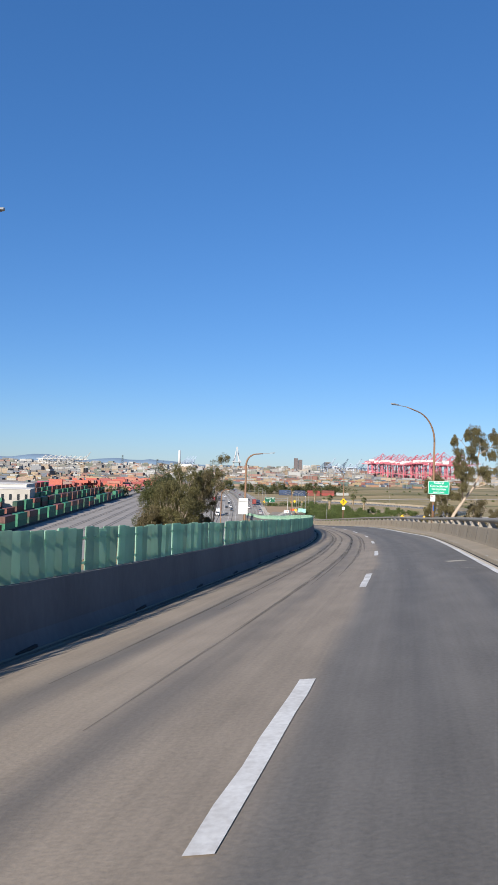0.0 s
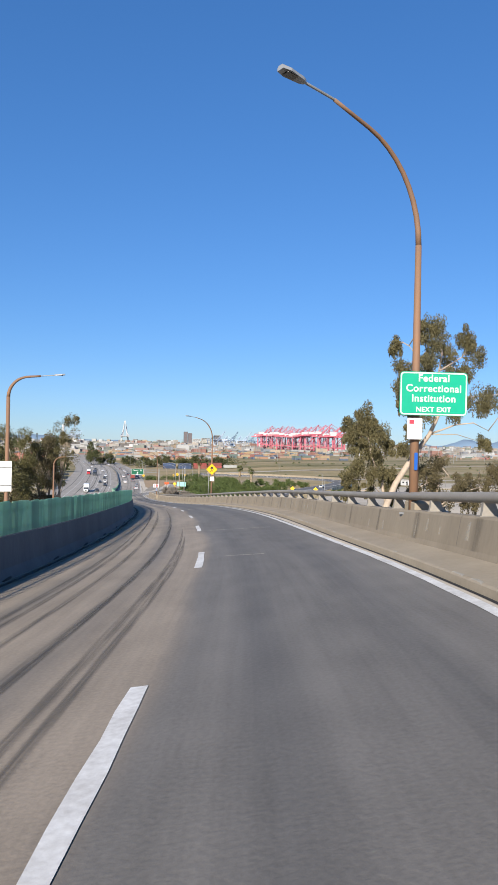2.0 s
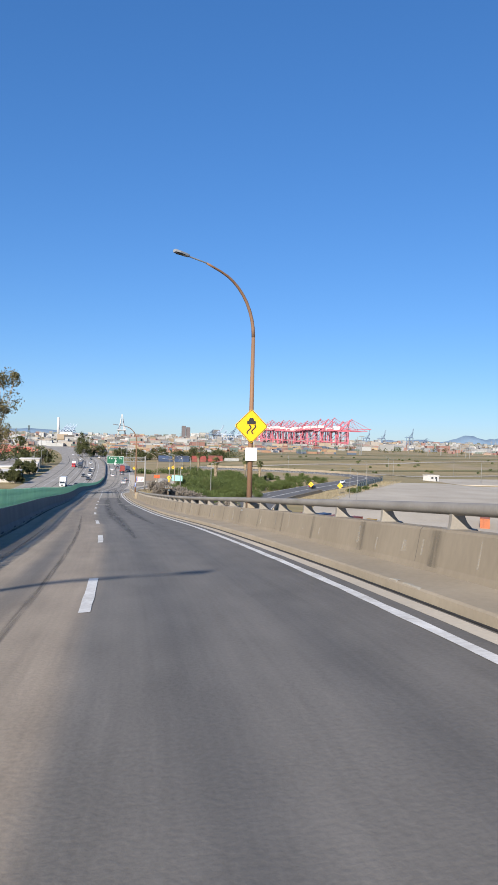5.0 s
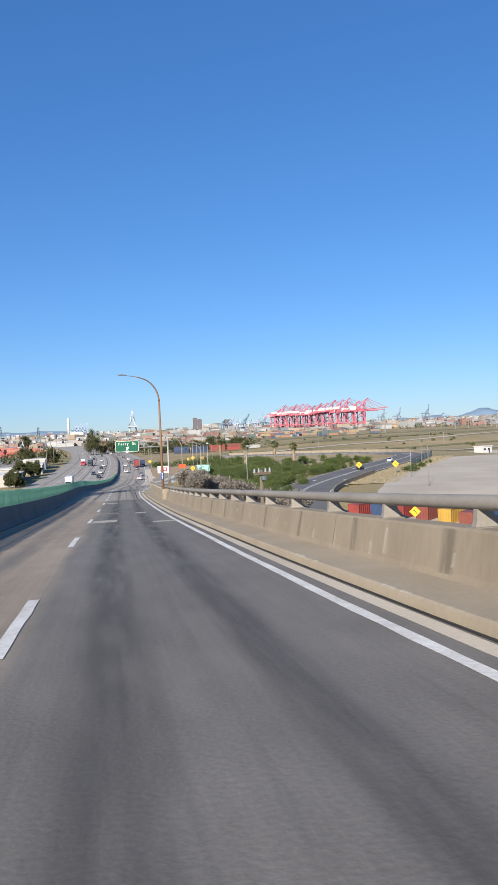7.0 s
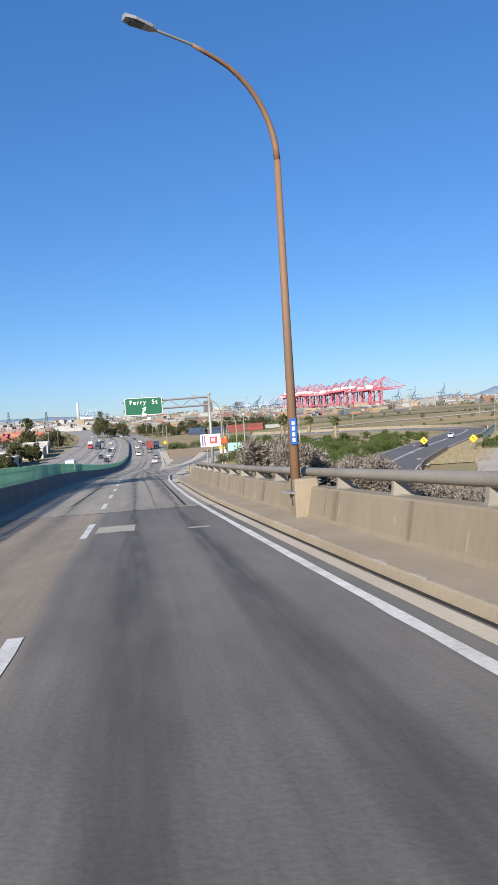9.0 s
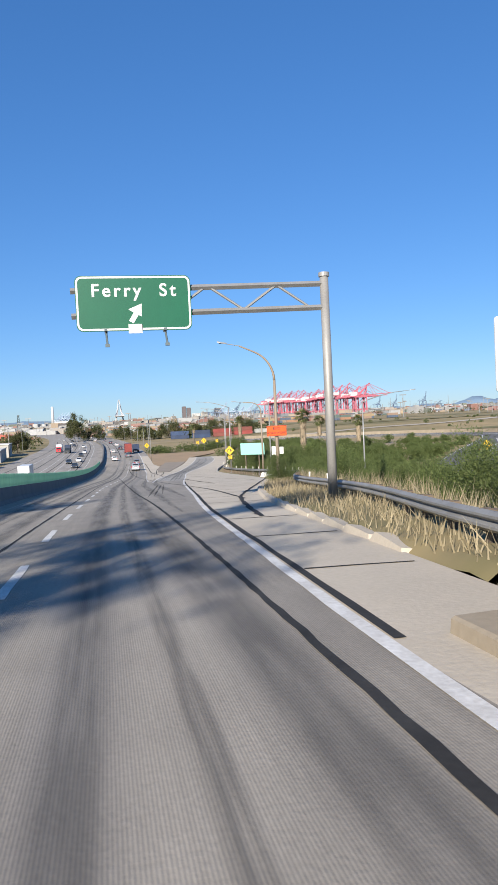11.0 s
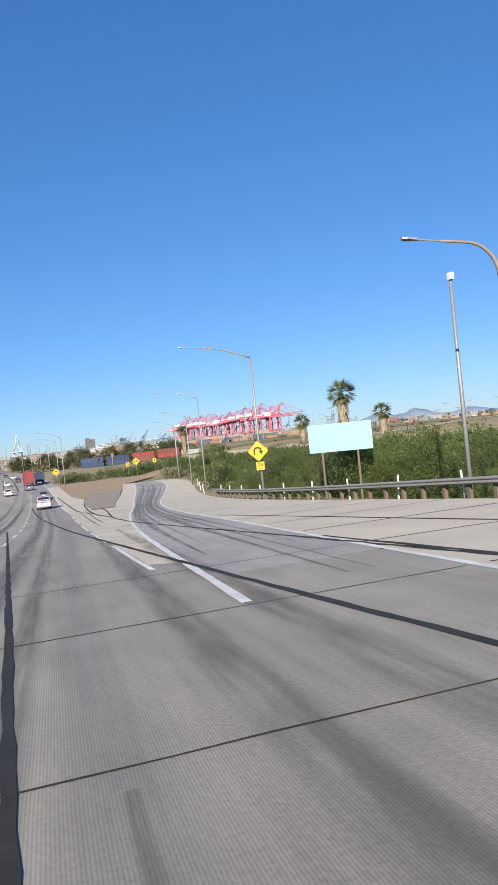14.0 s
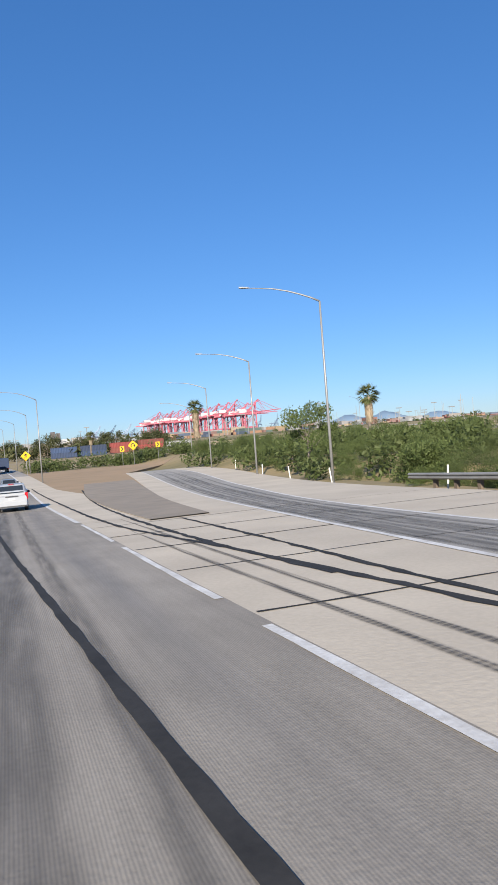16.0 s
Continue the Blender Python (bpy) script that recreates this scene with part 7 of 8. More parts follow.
# stacks behind the bend
for row in range(2):
    for k in range(5):
        x, y = 52 + k * 14.4, 688 - k * 1.2 + row * 3.2
        for lv in range((2, 2, 2, 2, 1)[k]):
            cname = (("navy", "blue", "rust", "red", "white"), ("blue", "navy", "red", "rust", "white"))[lv][k]
            put_container(cname, x, y, ground_z(x, y) + 0.1 + 2.62 * lv, -3, cname + " container in a low stack behind the bend", "stacked containers")
for k in range(2):
    x, y = 66 + k * 24, 712 + k * 2
    put_container(("green", "rust")[k], x, y, ground_z(x, y) + 0.1, 4, "coloured container by the port road", "stacked containers")

far = Build()


def far_stacks(x0, x1, y0, y1, n, hmax, turn=0.0, L=12.2):
    for _ in range(n):
        x, y = rnd.uniform(x0, x1), rnd.uniform(y0, y1)
        k = rnd.randint(1, hmax)
        for lv in range(k):
            far.box((x, y, ground_z(x, y) + 1.3 + 2.6 * lv), (L, 2.5, 2.5), pose(0, 0, 0, 0, 0, turn + rnd.choice((0, 0, 90))).to_3x3())


far_stacks(-60, 420, 1200, 1560, 420, 2, 10)
far_stacks(-20, 300, 900, 1180, 260, 2, 5)
far_stacks(200, 520, 1560, 1900, 200, 2, -10)
far_stacks(520, 1300, 1100, 1800, 420, 2, -18)
far_stacks(-700, -150, 850, 1700, 520, 2, 0)
tagged(far.done("distant_container_stacks", M_CONTFAR), "rows of red, orange and blue containers across the port", "containers", kind="stuff")
far = Build()
far_stacks(-170, -105, 640, 760, 70, 4, 0)
far_stacks(-170, -75, 760, 980, 90, 3, 0)
tagged(far.done("orange_container_stacks", island_material("orange_stack_paint", [(0.30, 0.05, 0.035), (0.34, 0.075, 0.045), (0.24, 0.05, 0.045), (0.30, 0.12, 0.08), (0.2, 0.13, 0.11)])), "tall stacks of orange-red containers by the rail yard", "containers", kind="stuff")
far = Build()
for k in range(9):
    far.box((-104 - k * 13, 720 + k * 3, GROUND_Z + 1.6), (12.2, 2.5, 2.6))
    far.box((-104 - k * 13, 720 + k * 3, GROUND_Z + 4.2), (12.2, 2.5, 2.6)) if k % 3 else None
tagged(far.done("pink_container_row", CONT["pink"]), "row of pink-red containers across the yard", "containers", kind="stuff")


# ---- cranes ----
def gantry_crane(x, y, z, turn, mat, h, boom_up, label, s=1.0, house=True):
    root = empty("gantry_crane", pose(x, y, z, 0, 0, turn), label, "crane", "port cranes")
    g, w, d = h * 0.62, 13.0 * s, 15.0 * s
    leg = Build()
    for sx in (-1, 1):
        for sy in (-1, 1):
            b = Build()
            b.box((sx * w, sy * d, g / 2), (2.0 * s, 2.2 * s, g))
            b.done("leg", mat, root)
    for zz in (g * 0.32, g * 0.98):
        for sy in (-1, 1):
            b = Build()
            b.box((0, sy * d, zz), (w * 2, 1.7 * s, 2.4 * s))
            b.done("portal_beam", mat, root)
        for sx in (-1, 1):
            b = Build()
            b.box((sx * w, 0, zz), (1.6 * s, d * 2, 1.9 * s))
            b.done("sill_beam", mat, root)
    b = Build()
    for sx in (-1, 1):
        b.tube([(sx * w, -d, g * 0.32), (sx * w, d, g * 0.95)], 0.55 * s, 5)
        b.tube([(-w, sx * d, g * 0.35), (w, sx * d, g * 0.95)], 0.5 * s, 5)
    b.done("brace", mat, root)
    b = Build()
    for sy in (-0.22, 0.22):
        b.box((-w * 0.6, sy * d, g + 1.2 * s), (w * 4.4, 1.3 * s, 2.6 * s))
    b.done("girder", mat, root)
    apex = Vector((w * 1.7, 0, h))
    b = Build()
    for sy in (-1, 1):
        b.tube([(-w * 0.3, sy * d * 0.45, g + 1.5 * s), apex + Vector((0, sy * 1.6, 0))], [1.15 * s, 0.8 * s], 6)
        b.tube([(w, sy * d * 0.5, g), apex + Vector((-w * 0.35, sy * 1.6, -h * 0.06))], 0.7 * s, 5)
        b.tube([(-w, sy * d * 0.4, g), (w * 0.45, sy * 2.4, g + (h - g) * 0.42)], 0.45 * s, 5)
    for t in (0.35, 0.6, 0.8):
        q = Vector((-w * 0.3, 0, g + 1.5 * s)).lerp(apex, t)
        b.tube([q + Vector((0, -d * 0.45 * (1 - t), 0)), q + Vector((0, d * 0.45 * (1 - t), 0))], 0.45 * s, 4)
    b.box(apex + Vector((0, 0, 0.6)), (3.2 * s, 5.0 * s, 1.6 * s))
    b.done("apex_frame", mat, root)
    hinge = Vector((w * 1.15, 0, g + 1.2 * s))
    L = 54.0 * s
    rise = radians(boom_up)
    tip = hinge + Vector((math.cos(rise), 0, math.sin(rise))) * L
    b = Build()
    for sy in (-0.2, 0.2):
        b.tube([hinge + Vector((0, sy * d, 0)), tip + Vector((0, sy * d, 0))], [1.2 * s, 0.8 * s], 6)
        for t in (0.2, 0.4, 0.6, 0.8, 0.98):
            b.tube([hinge.lerp(tip, t) + Vector((0, -0.2 * d, 0)), hinge.lerp(tip, t) + Vector((0, 0.2 * d, 0))], 0.5 * s, 4)
    b.done("boom", mat, root)
    b = Build()
    for t in (0.42, 0.95):
        b.tube([apex, hinge.lerp(tip, t)], 0.42 * s, 4)
    b.tube([apex, Vector((-w * 2.6, 0, g + 2 * s))], 0.36 * s, 4)
    b.done("stay", mat, root)
    if house:
        b = Build()
        b.bevel_box((-w * 1.1, 0, g + 6.0 * s), (17 * s, 10 * s, 6.6 * s), 0.5)
        b.done("machinery_house", M_HOUSE, root, "white machinery house")
        b = Build()
        b.bevel_box((w * 1.3, 3.0 * s, g - 2.6 * s), (4 * s, 3.4 * s, 3.6 * s), 0.4)
        b.done("operator_cabin", M_HOUSE, root, "white operator cabin under the boom")
        b = Build()
        for k in range(6):
            b.tube([(-w, d + 0.3, g * (0.1 + 0.14 * k)), (-w + 5 * s, d + 0.3, g * (0.17 + 0.14 * k))], 0.3 * s, 4)
            b.tube([(-w + 5 * s, d + 0.3, g * (0.17 + 0.14 * k)), (-w, d + 0.3, g * (0.24 + 0.14 * k))], 0.3 * s, 4)
        b.done("access_stair", mat, root)
    return root


for k in range(21):
    t = k / 20
    x, y = 430 + 84 * t + 8 * math.sin(k * 2.1), 2120 - 540 * t
    gantry_crane(x, y, ground_z(x, y) + 2, -14 + (k * 5) % 13, M_PINK, 60 + (k * 5) % 11 + (3 if k in (14, 17, 20) else 0), (0, 2, 0, 3)[k % 4], "pink-red ship-to-shore gantry crane with its boom lowered", 0.86 + 0.04 * (k % 4))
for k in range(10):
    x, y = 337 + k * 24.5, 2617 - k * 4
    gantry_crane(x, y, ground_z(x, y) - 4, -60, M_CRANEW if k % 3 else M_CRANEB, 44, 50 * (k % 2), "pale blue-grey port crane far across the harbour", 0.8, False)
for (x, y, up, h) in ((935, 2570, 1, 40), (989, 2548, 1, 40), (1085, 2510, 1, 50), (1135, 2495, 0, 30)):
    gantry_crane(x, y, ground_z(x, y), -60, M_CRANEB, h, 80 * up, "blue port crane standing alone by the water", 0.62, False)
for k in range(9):
    x, y = -651 + k * 16, 2310 + k * 4
    gantry_crane(x, y, ground_z(x, y) + 4, -20, M_HOUSE, 32, 50 if k == 8 else 0, "white port crane beyond the rail yard", 0.62, False)
for k in range(4):
    gantry_crane(-205 + k * 11, 2728, ground_z(-205, 2728), 60, M_CRANEW, 38, 50, "pale port crane beside the chimney", 0.6, False)

# ---- skyline ----
br = empty("cable_stayed_bridge", pose(10, 3637, ground_z(10, 3637)), "white cable-stayed bridge with two needle pylons", "bridge")
for sx in (-1, 1):
    for sy in (0, 60):
        b = Build()
        b.tube([(sx * 20, sy, 0), (sx * 1.4, sy, 116)], [3.4, 1.7], 6)
        b.done("pylon_leg", M_PYLON, br)
b = Build()
for k in range(12):
    for sx in (-1, 1):
        b.tube([(sx * 3, 0, 100 - k * 3.0), (sx * (8 + k * 1.3), -30 - k * 9, 36)], 0.55, 4)
b.done("stay_cables", M_PYLON, br)
b = Build()
b.box((0, 0, 34), (46, 300, 3))
b.done("deck", M_PYLON, br)
ch = empty("power_chimney", pose(-223, 2727, ground_z(-223, 2727)), "tall white power-station chimney", "chimney")
b = Build()
b.tube([(0, 0, 0), (0, 0, 72)], [5.6, 4.4], 14)
b.done("chimney_shaft", M_PYLON, ch, smooth=True)
b = Build()
b.box((30, 0, 9), (46, 26, 18))
b.done("boiler_house", M_HOUSE, ch)
for (x, y, h) in ((-186, 1635, 34), (-330, 2000, 42), (300, 1250, 0)):
    if h:
        r = empty("lattice_tower", pose(x, y, ground_z(x, y)), "dark steel transmission tower on the skyline", "tower", "lattice towers")
        b = Build()
        for sx in (-1, 1):
            for sy in (-1, 1):
                b.tube([(sx * 4, sy * 4, 0), (sx * 1.2, sy * 1.2, h)], 0.3, 4)
        for k in range(7):
            z0_, z1_ = h * k / 7, h * (k + 1) / 7
            r0, r1 = 4 - 2.8 * k / 7, 4 - 2.8 * (k + 1) / 7
            for sy in (-1, 1):
                b.tube([(-r0, sy * r0, z0_), (r1, sy * r1, z1_)], 0.18, 4)
                b.tube([(r0, sy * r0, z0_), (-r1, sy * r1, z1_)], 0.18, 4)
        b.box((0, 0, h), (4, 4, 2.5))
        b.done("lattice", M_TRUSS, r)
tw = empty("office_tower", pose(292, 3125, ground_z(292, 3125)), "dark brown twin office tower on the skyline", "building", "city buildings")
for dx, hh in ((-10, 58), (10, 52)):
    b = Build()
    b.bevel_box((dx, 0, hh / 2), (17, 20, hh), 1)
    b.done("tower", material("tower_cladding" + str(hh), (0.085, 0.07, 0.072), (0.115, 0.10, 0.10), 0.5, scale=0.2, fine=0.6, bump=0), tw)
for k, (x, w, h, y) in enumerate(((330, 34, 26, 3110), (372, 40, 30, 3110), (418, 30, 44, 3050), (450, 26, 28, 3050), (250, 22, 20, 3300), (180, 30, 16, 3300), (480, 50, 18, 3000), (520, 40, 24, 3000))):
    r = empty("office_building", pose(x, y, ground_z(x, y)), "pale mid-rise building on the skyline", "building", "city buildings")
    b = Build()
    b.bevel_box((0, 0, h / 2), (w, 24, h), 0.8)
    b.done("wall", (M_HOUSE, M_WALLW, M_CITY)[k % 3], r)
    for f in range(int(h / 5)):
        b = Build()
        b.box((0, -12.1, 3.2 + f * 5), (w * 0.92, 0.3, 1.9))
        b.done("window_band", M_GLASS, r)
city = Build()
rnd = random.Random(4)
for _ in range(2600):
    y = rnd.uniform(1250, 3900)
    x = rnd.uniform(-0.42, 0.62) * y
    if 380 < x < 560 and 1500 < y < 1950:
        continue
    h = rnd.choice((3, 4, 5, 5, 6, 7, 8, 11)) * rnd.uniform(0.8, 1.3) * (0.7 + y / 5000)
    city.box((x, y, ground_z(x, y) + h / 2 - 0.5), (rnd.uniform(6, 30), rnd.uniform(8, 24), h), pose(0, 0, 0, 0, 0, rnd.uniform(-20, 20)).to_3x3())
tagged(city.done("distant_port_buildings", M_CITY), "low port sheds and city blocks spread to the horizon", "buildings", kind="stuff")
city = Build()
for _ in range(420):
    y = rnd.uniform(850, 2300)
    x = rnd.uniform(-0.4, 0.6) * y
    hh = rnd.uniform(9, 24)
    city.tube([(x, y, ground_z(x, y)), (x, y, ground_z(x, y) + hh)], 0.28, 4)
    if rnd.random() < 0.4:
        city.box((x, y, ground_z(x, y) + hh), (rnd.uniform(3, 9), 0.8, 0.9))
tagged(city.done("distant_masts", M_GAL), "light masts and small hoists across the port", "masts", kind="stuff")
wood = Build()
for _ in range(230):
    x, y = rnd.choice(((rnd.uniform(-30, 130), rnd.uniform(690, 820)), (rnd.uniform(60, 700), rnd.uniform(1080, 1500)), (rnd.uniform(-120, -40), rnd.uniform(560, 900)), (rnd.uniform(-500, 900), rnd.uniform(1500, 2600))))
    r = rnd.uniform(2.5, 6)
    if y < 900 and median_x(y) - 40 < x < main_r(y) + 12:
        continue
    leaf_cloud(wood, (x, y, ground_z(x, y) + r * 0.7), r, 60, r * 0.45, rnd, 0, 0.8)
tagged(wood.done("distant_trees", M_LEAF_DK), "dark clumps of trees across the port land", "trees", kind="stuff")


def ridge(name, x0, x1, y, h, seed, label, depth=350):
    b = Build()
    n = 60
    rows = []
    for i in range(n + 1):
        x = x0 + (x1 - x0) * i / n
        e = math.sin(math.pi * i / n) ** 0.6
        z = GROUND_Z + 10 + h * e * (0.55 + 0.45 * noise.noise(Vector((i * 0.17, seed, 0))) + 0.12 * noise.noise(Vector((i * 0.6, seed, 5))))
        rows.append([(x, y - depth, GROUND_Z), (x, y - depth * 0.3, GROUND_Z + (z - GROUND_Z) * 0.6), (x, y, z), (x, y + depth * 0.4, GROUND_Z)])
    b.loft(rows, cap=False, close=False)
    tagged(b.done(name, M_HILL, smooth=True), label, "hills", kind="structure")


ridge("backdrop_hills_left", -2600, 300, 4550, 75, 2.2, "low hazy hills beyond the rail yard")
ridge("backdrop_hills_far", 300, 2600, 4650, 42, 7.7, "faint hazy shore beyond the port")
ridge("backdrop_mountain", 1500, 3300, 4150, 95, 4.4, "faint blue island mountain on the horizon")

# ---- buildings near the freeway ----
def shed(x, y, w, d, h, turn, label, wall=None, bands=2):
    r = empty("low_building", pose(x, y, ground_z(x, y), 0, 0, turn), label, "building", "low buildings")
    b = Build()
    b.bevel_box((0, 0, h / 2 - 0.1), (w, d, h), 0.05)
    b.done("wall", wall or M_WALLW, r)
    b = Build()
    b.bevel_box((0, 0, h + 0.12), (w + 0.6, d + 0.6, 0.3), 0.05)
    b.done("roof", M_ROOFW, r)
    for k in range(max(2, int(w / 4))):
        for s in (-1, 1):
            g = Build()
            g.bevel_box((-w / 2 + 2 + k * (w - 4) / max(1, int(w / 4) - 1), s * (d / 2 + 0.02), h * 0.6), (1.5, 0.08, h * 0.3), 0.01)
            g.done("window", M_GLASS, r)
    g = Build()
    g.bevel_box((w / 4, -d / 2 - 0.03, 1.05), (1.1, 0.08, 2.1), 0.01)
    g.done("door", M_PLASTIC, r)
    return r


shed(-36, 420, 9, 26, 4.2, 2, "white low roadside building beside the freeway")
shed(-41, 452, 12, 18, 5.0, 4, "flat-roofed pale workshop by the freeway")
shed(-38, 505, 10, 30, 4.6, 5, "long cream shed by the freeway fence")
shed(-43, 548, 12, 22, 5.6, 5, "pale two-tone depot building by the freeway")
shed(-136, 402, 34, 24, 11, 10, "pale pink-white warehouse at the rail yard", M_WALLW)
shed(-165, 452, 60, 30, 12, 6, "long white office block above the rail yard", M_HOUSE)
shed(186, 452, 7, 5, 3.2, 20, "small white shed in the paved strip", M_HOUSE)
shed(300, 470, 22, 8, 3.4, -10, "low white shed at the field's edge", M_HOUSE)

# ---- vehicles ----
def wheel(parent, x, y, r, w):
    b = Build()
    ring = lambda rr, xx: [(xx, rr * math.cos(2 * math.pi * i / 20), rr * math.sin(2 * math.pi * i / 20)) for i in range(20)]
    b.loft([ring(r * 0.62, -w / 2), ring(r * 0.93, -w / 2), ring(r, -w * 0.35), ring(r, w * 0.35), ring(r * 0.93, w / 2), ring(r * 0.62, w / 2)])
    o = fixed_normals(b.done("wheel", M_TYRE, parent, m=Matrix.Translation((x, y, r)), smooth=False))
    h = Build()
    h.loft([ring(r * 0.6, -w / 2 - 0.01), ring(r * 0.2, -w / 2 + 0.03)])
    h.loft([ring(r * 0.6, w / 2 + 0.01), ring(r * 0.2, w / 2 - 0.03)])
    h.done("rim", M_RIM, o)


def section(y, hw, z0, z1, r=0.12, tuck=0.04):
    return [(-hw + tuck, y, z0), (hw - tuck, y, z0), (hw, y, z0 + 0.15), (hw, y, z1 - r), (hw - r * 0.5, y, z1), (-hw + r * 0.5, y, z1), (-hw, y, z1 - r), (-hw, y, z0 + 0.15)]


def car(name, x, y, z, turn, paint, label, category, L=4.6, W=1.82, H=1.45, belt=0.92, van=False, tail=True, group="traffic"):
    """Rear at -y. Body shell, glasshouse, roof, windows, lamps, wheels, mirrors."""
    root = empty(name, pose(x, y, z, 0, 0, turn), label, category, group)
    hw = W / 2
    body = Build()
    g = 0.26
    if van:
        st = [(-L / 2, hw * 0.9, g + 0.1, belt - 0.05), (-L / 2 + 0.12, hw * 0.97, g, belt), (-L / 2 + 0.8, hw, g, belt), (L * 0.22, hw, g, belt), (L * 0.33, hw * 0.97, g, belt - 0.03), (L / 2 - 0.3, hw * 0.9, g, belt - 0.18), (L / 2, hw * 0.7, g + 0.08, belt - 0.34)]
        up = [(-L / 2 + 0.10, hw * 0.94, hw * 0.80, belt, belt + 0.25), (-L / 2 + 0.42, hw * 0.96, hw * 0.80, belt, H - 0.03), (-L / 2 + 1.2, hw * 0.97, hw * 0.82, belt, H), (L * 0.04, hw * 0.97, hw * 0.82, belt, H - 0.02), (L * 0.14, hw * 0.96, hw * 0.8, belt, H - 0.14), (L * 0.32, hw * 0.92, hw * 0.85, belt - 0.02, belt + 0.03)]
    else:
        st = [(-L / 2, hw * 0.86, g + 0.1, belt - 0.12), (-L / 2 + 0.12, hw * 0.95, g, belt - 0.02), (-L / 2 + 0.9, hw, g, belt), (L * 0.15, hw, g, belt), (L * 0.24, hw * 0.98, g, belt - 0.02), (L / 2 - 0.3, hw * 0.9, g, belt - 0.2), (L / 2, hw * 0.72, g + 0.08, belt - 0.34)]
        up = [(-L / 2 + 0.55, hw * 0.9, hw * 0.8, belt, belt + 0.03), (-L / 2 + 1.15, hw * 0.95, hw * 0.74, belt, H - 0.06), (-L / 2 + 1.7, hw * 0.95, hw * 0.76, belt, H), (L * 0.02, hw * 0.95, hw * 0.76, belt, H - 0.03), (L * 0.22, hw * 0.92, hw * 0.82, belt, belt + 0.04)]
    body.loft([section(yy, w, a, b) for yy, w, a, b in st])
    fixed_normals(body.done("body", paint, root, smooth=False))
    top = Build()
    top.loft([[(-wb, yy, a), (wb, yy, a), (wt, yy, b - 0.05), (wt - 0.08, yy, b), (-wt + 0.08, yy, b), (-wt, yy, b - 0.05)] for yy, wb, wt, a, b in up])
    cabin = fixed_normals(top.done("cabin", paint, root))
    # glass: rear, front and sides, a little proud of the cabin
    def pane(nm, pts, push):
        b = Build()
        b.loft([[Vector(p) for p in pts], [Vector(p) + Vector(push) for p in pts]])
        fixed_normals(b.done(nm, M_GLASS, cabin))
    (y0, w0, t0, a0, b0), (y1, w1, t1, a1, b1) = up[0], up[1]
    k = lambda f: (y0 + (y1 - y0) * f, b0 + (b1 - b0) * f)
    if van:
        pane("rear_window", [(-t1 * 0.93, y0 + 0.03, belt + 0.14), (t1 * 0.93, y0 + 0.03, belt + 0.14), (t1 * 0.86, y1 - 0.08, b1 - 0.1), (-t1 * 0.86, y1 - 0.08, b1 - 0.1)], (0, -0.06, 0.015))
    else:
        pane("rear_window", [(-t0 * 0.9, k(0.12)[0], k(0.12)[1]), (t0 * 0.9, k(0.12)[0], k(0.12)[1]), (t1 * 0.88, k(0.88)[0], k(0.88)[1]), (-t1 * 0.88, k(0.88)[0], k(0.88)[1])], (0, -0.02, 0.03))
    (y3, w3, t3, a3, b3), (y4, w4, t4, a4, b4) = up[-2], up[-1]
    pane("windscreen", [(-t3 * 0.9, y3 + 0.05, b3 - 0.06), (t3 * 0.9, y3 + 0.05, b3 - 0.06), (t4 * 0.92, y4 - 0.04, b4 + 0.02), (-t4 * 0.92, y4 - 0.04, b4 + 0.02)], (0, 0.03, 0.03))
    for s in (-1, 1):
        for q in range(3 if van else 2):
            ya = y1 + 0.12 + (y3 - y1 - 0.1) * q / (3 if van else 2)
            yb = y1 + 0.02 + (y3 - y1 - 0.1) * (q + 1) / (3 if van else 2)
            pane("side_window", [(s * (w1 - 0.03), ya, belt + 0.06), (s * (w1 - 0.03), yb, belt + 0.06), (s * (t1 + 0.02), yb, H - 0.17), (s * (t1 + 0.02), ya, H - 0.17)], (s * 0.025, 0, 0))
        b = Build()
        b.bevel_box((s * (hw + 0.1), y3 + 0.25, belt + 0.1), (0.2, 0.14, 0.16), 0.03)
        b.done("mirror", paint if not van else M_PLASTIC, root)
        b = Build()
        if van:
            b.loft([[(s * hw * 0.80, -L / 2 + 0.0, zz), (s * hw * 0.985, -L / 2 + 0.03, zz), (s * hw * 0.995, -L / 2 + 0.3, zz), (s * hw * 0.80, -L / 2 + 0.25, zz)] for zz in (belt - 0.27, belt + 0.14)])
        else:
            b.bevel_box((s * hw * 0.72, -L / 2 + 0.04, belt - 0.17), (hw * 0.42, 0.14, 0.17), 0.03)
        fixed_normals(b.done("tail_lamp", M_TAIL, root, "red tail lamp"))
        b = Build()
        b.bevel_box((s * hw * 0.66, L / 2 - 0.12, belt - 0.38), (hw * 0.4, 0.2, 0.15), 0.03)
        b.done("headlamp", M_HOUSE, root, "clear headlamp")
        for yy in (-L * 0.31, L * 0.31):
            wheel(root, s * (hw - 0.13), yy, 0.33 if van else 0.31, 0.22)
    b = Build()
    b.loft([section(-L / 2 - 0.07, hw * 0.9, 0.36, 0.62, 0.08), section(-L / 2 + 0.15, hw * 0.99, 0.34, 0.66, 0.08)])
    fixed_normals(b.done("rear_bumper", paint, root))
    b = Build()
    b.bevel_box((0, -L / 2 + 0.0, 0.32), (W * 0.78, 0.2, 0.12), 0.02)
    b.done("bumper_valance", M_PLASTIC, root)
    b = Build()
    b.bevel_box((0, -L / 2 - 0.035, 0.80), (0.36, 0.03, 0.16), 0.01)
    b.done("number_plate", M_SIGNW, root)
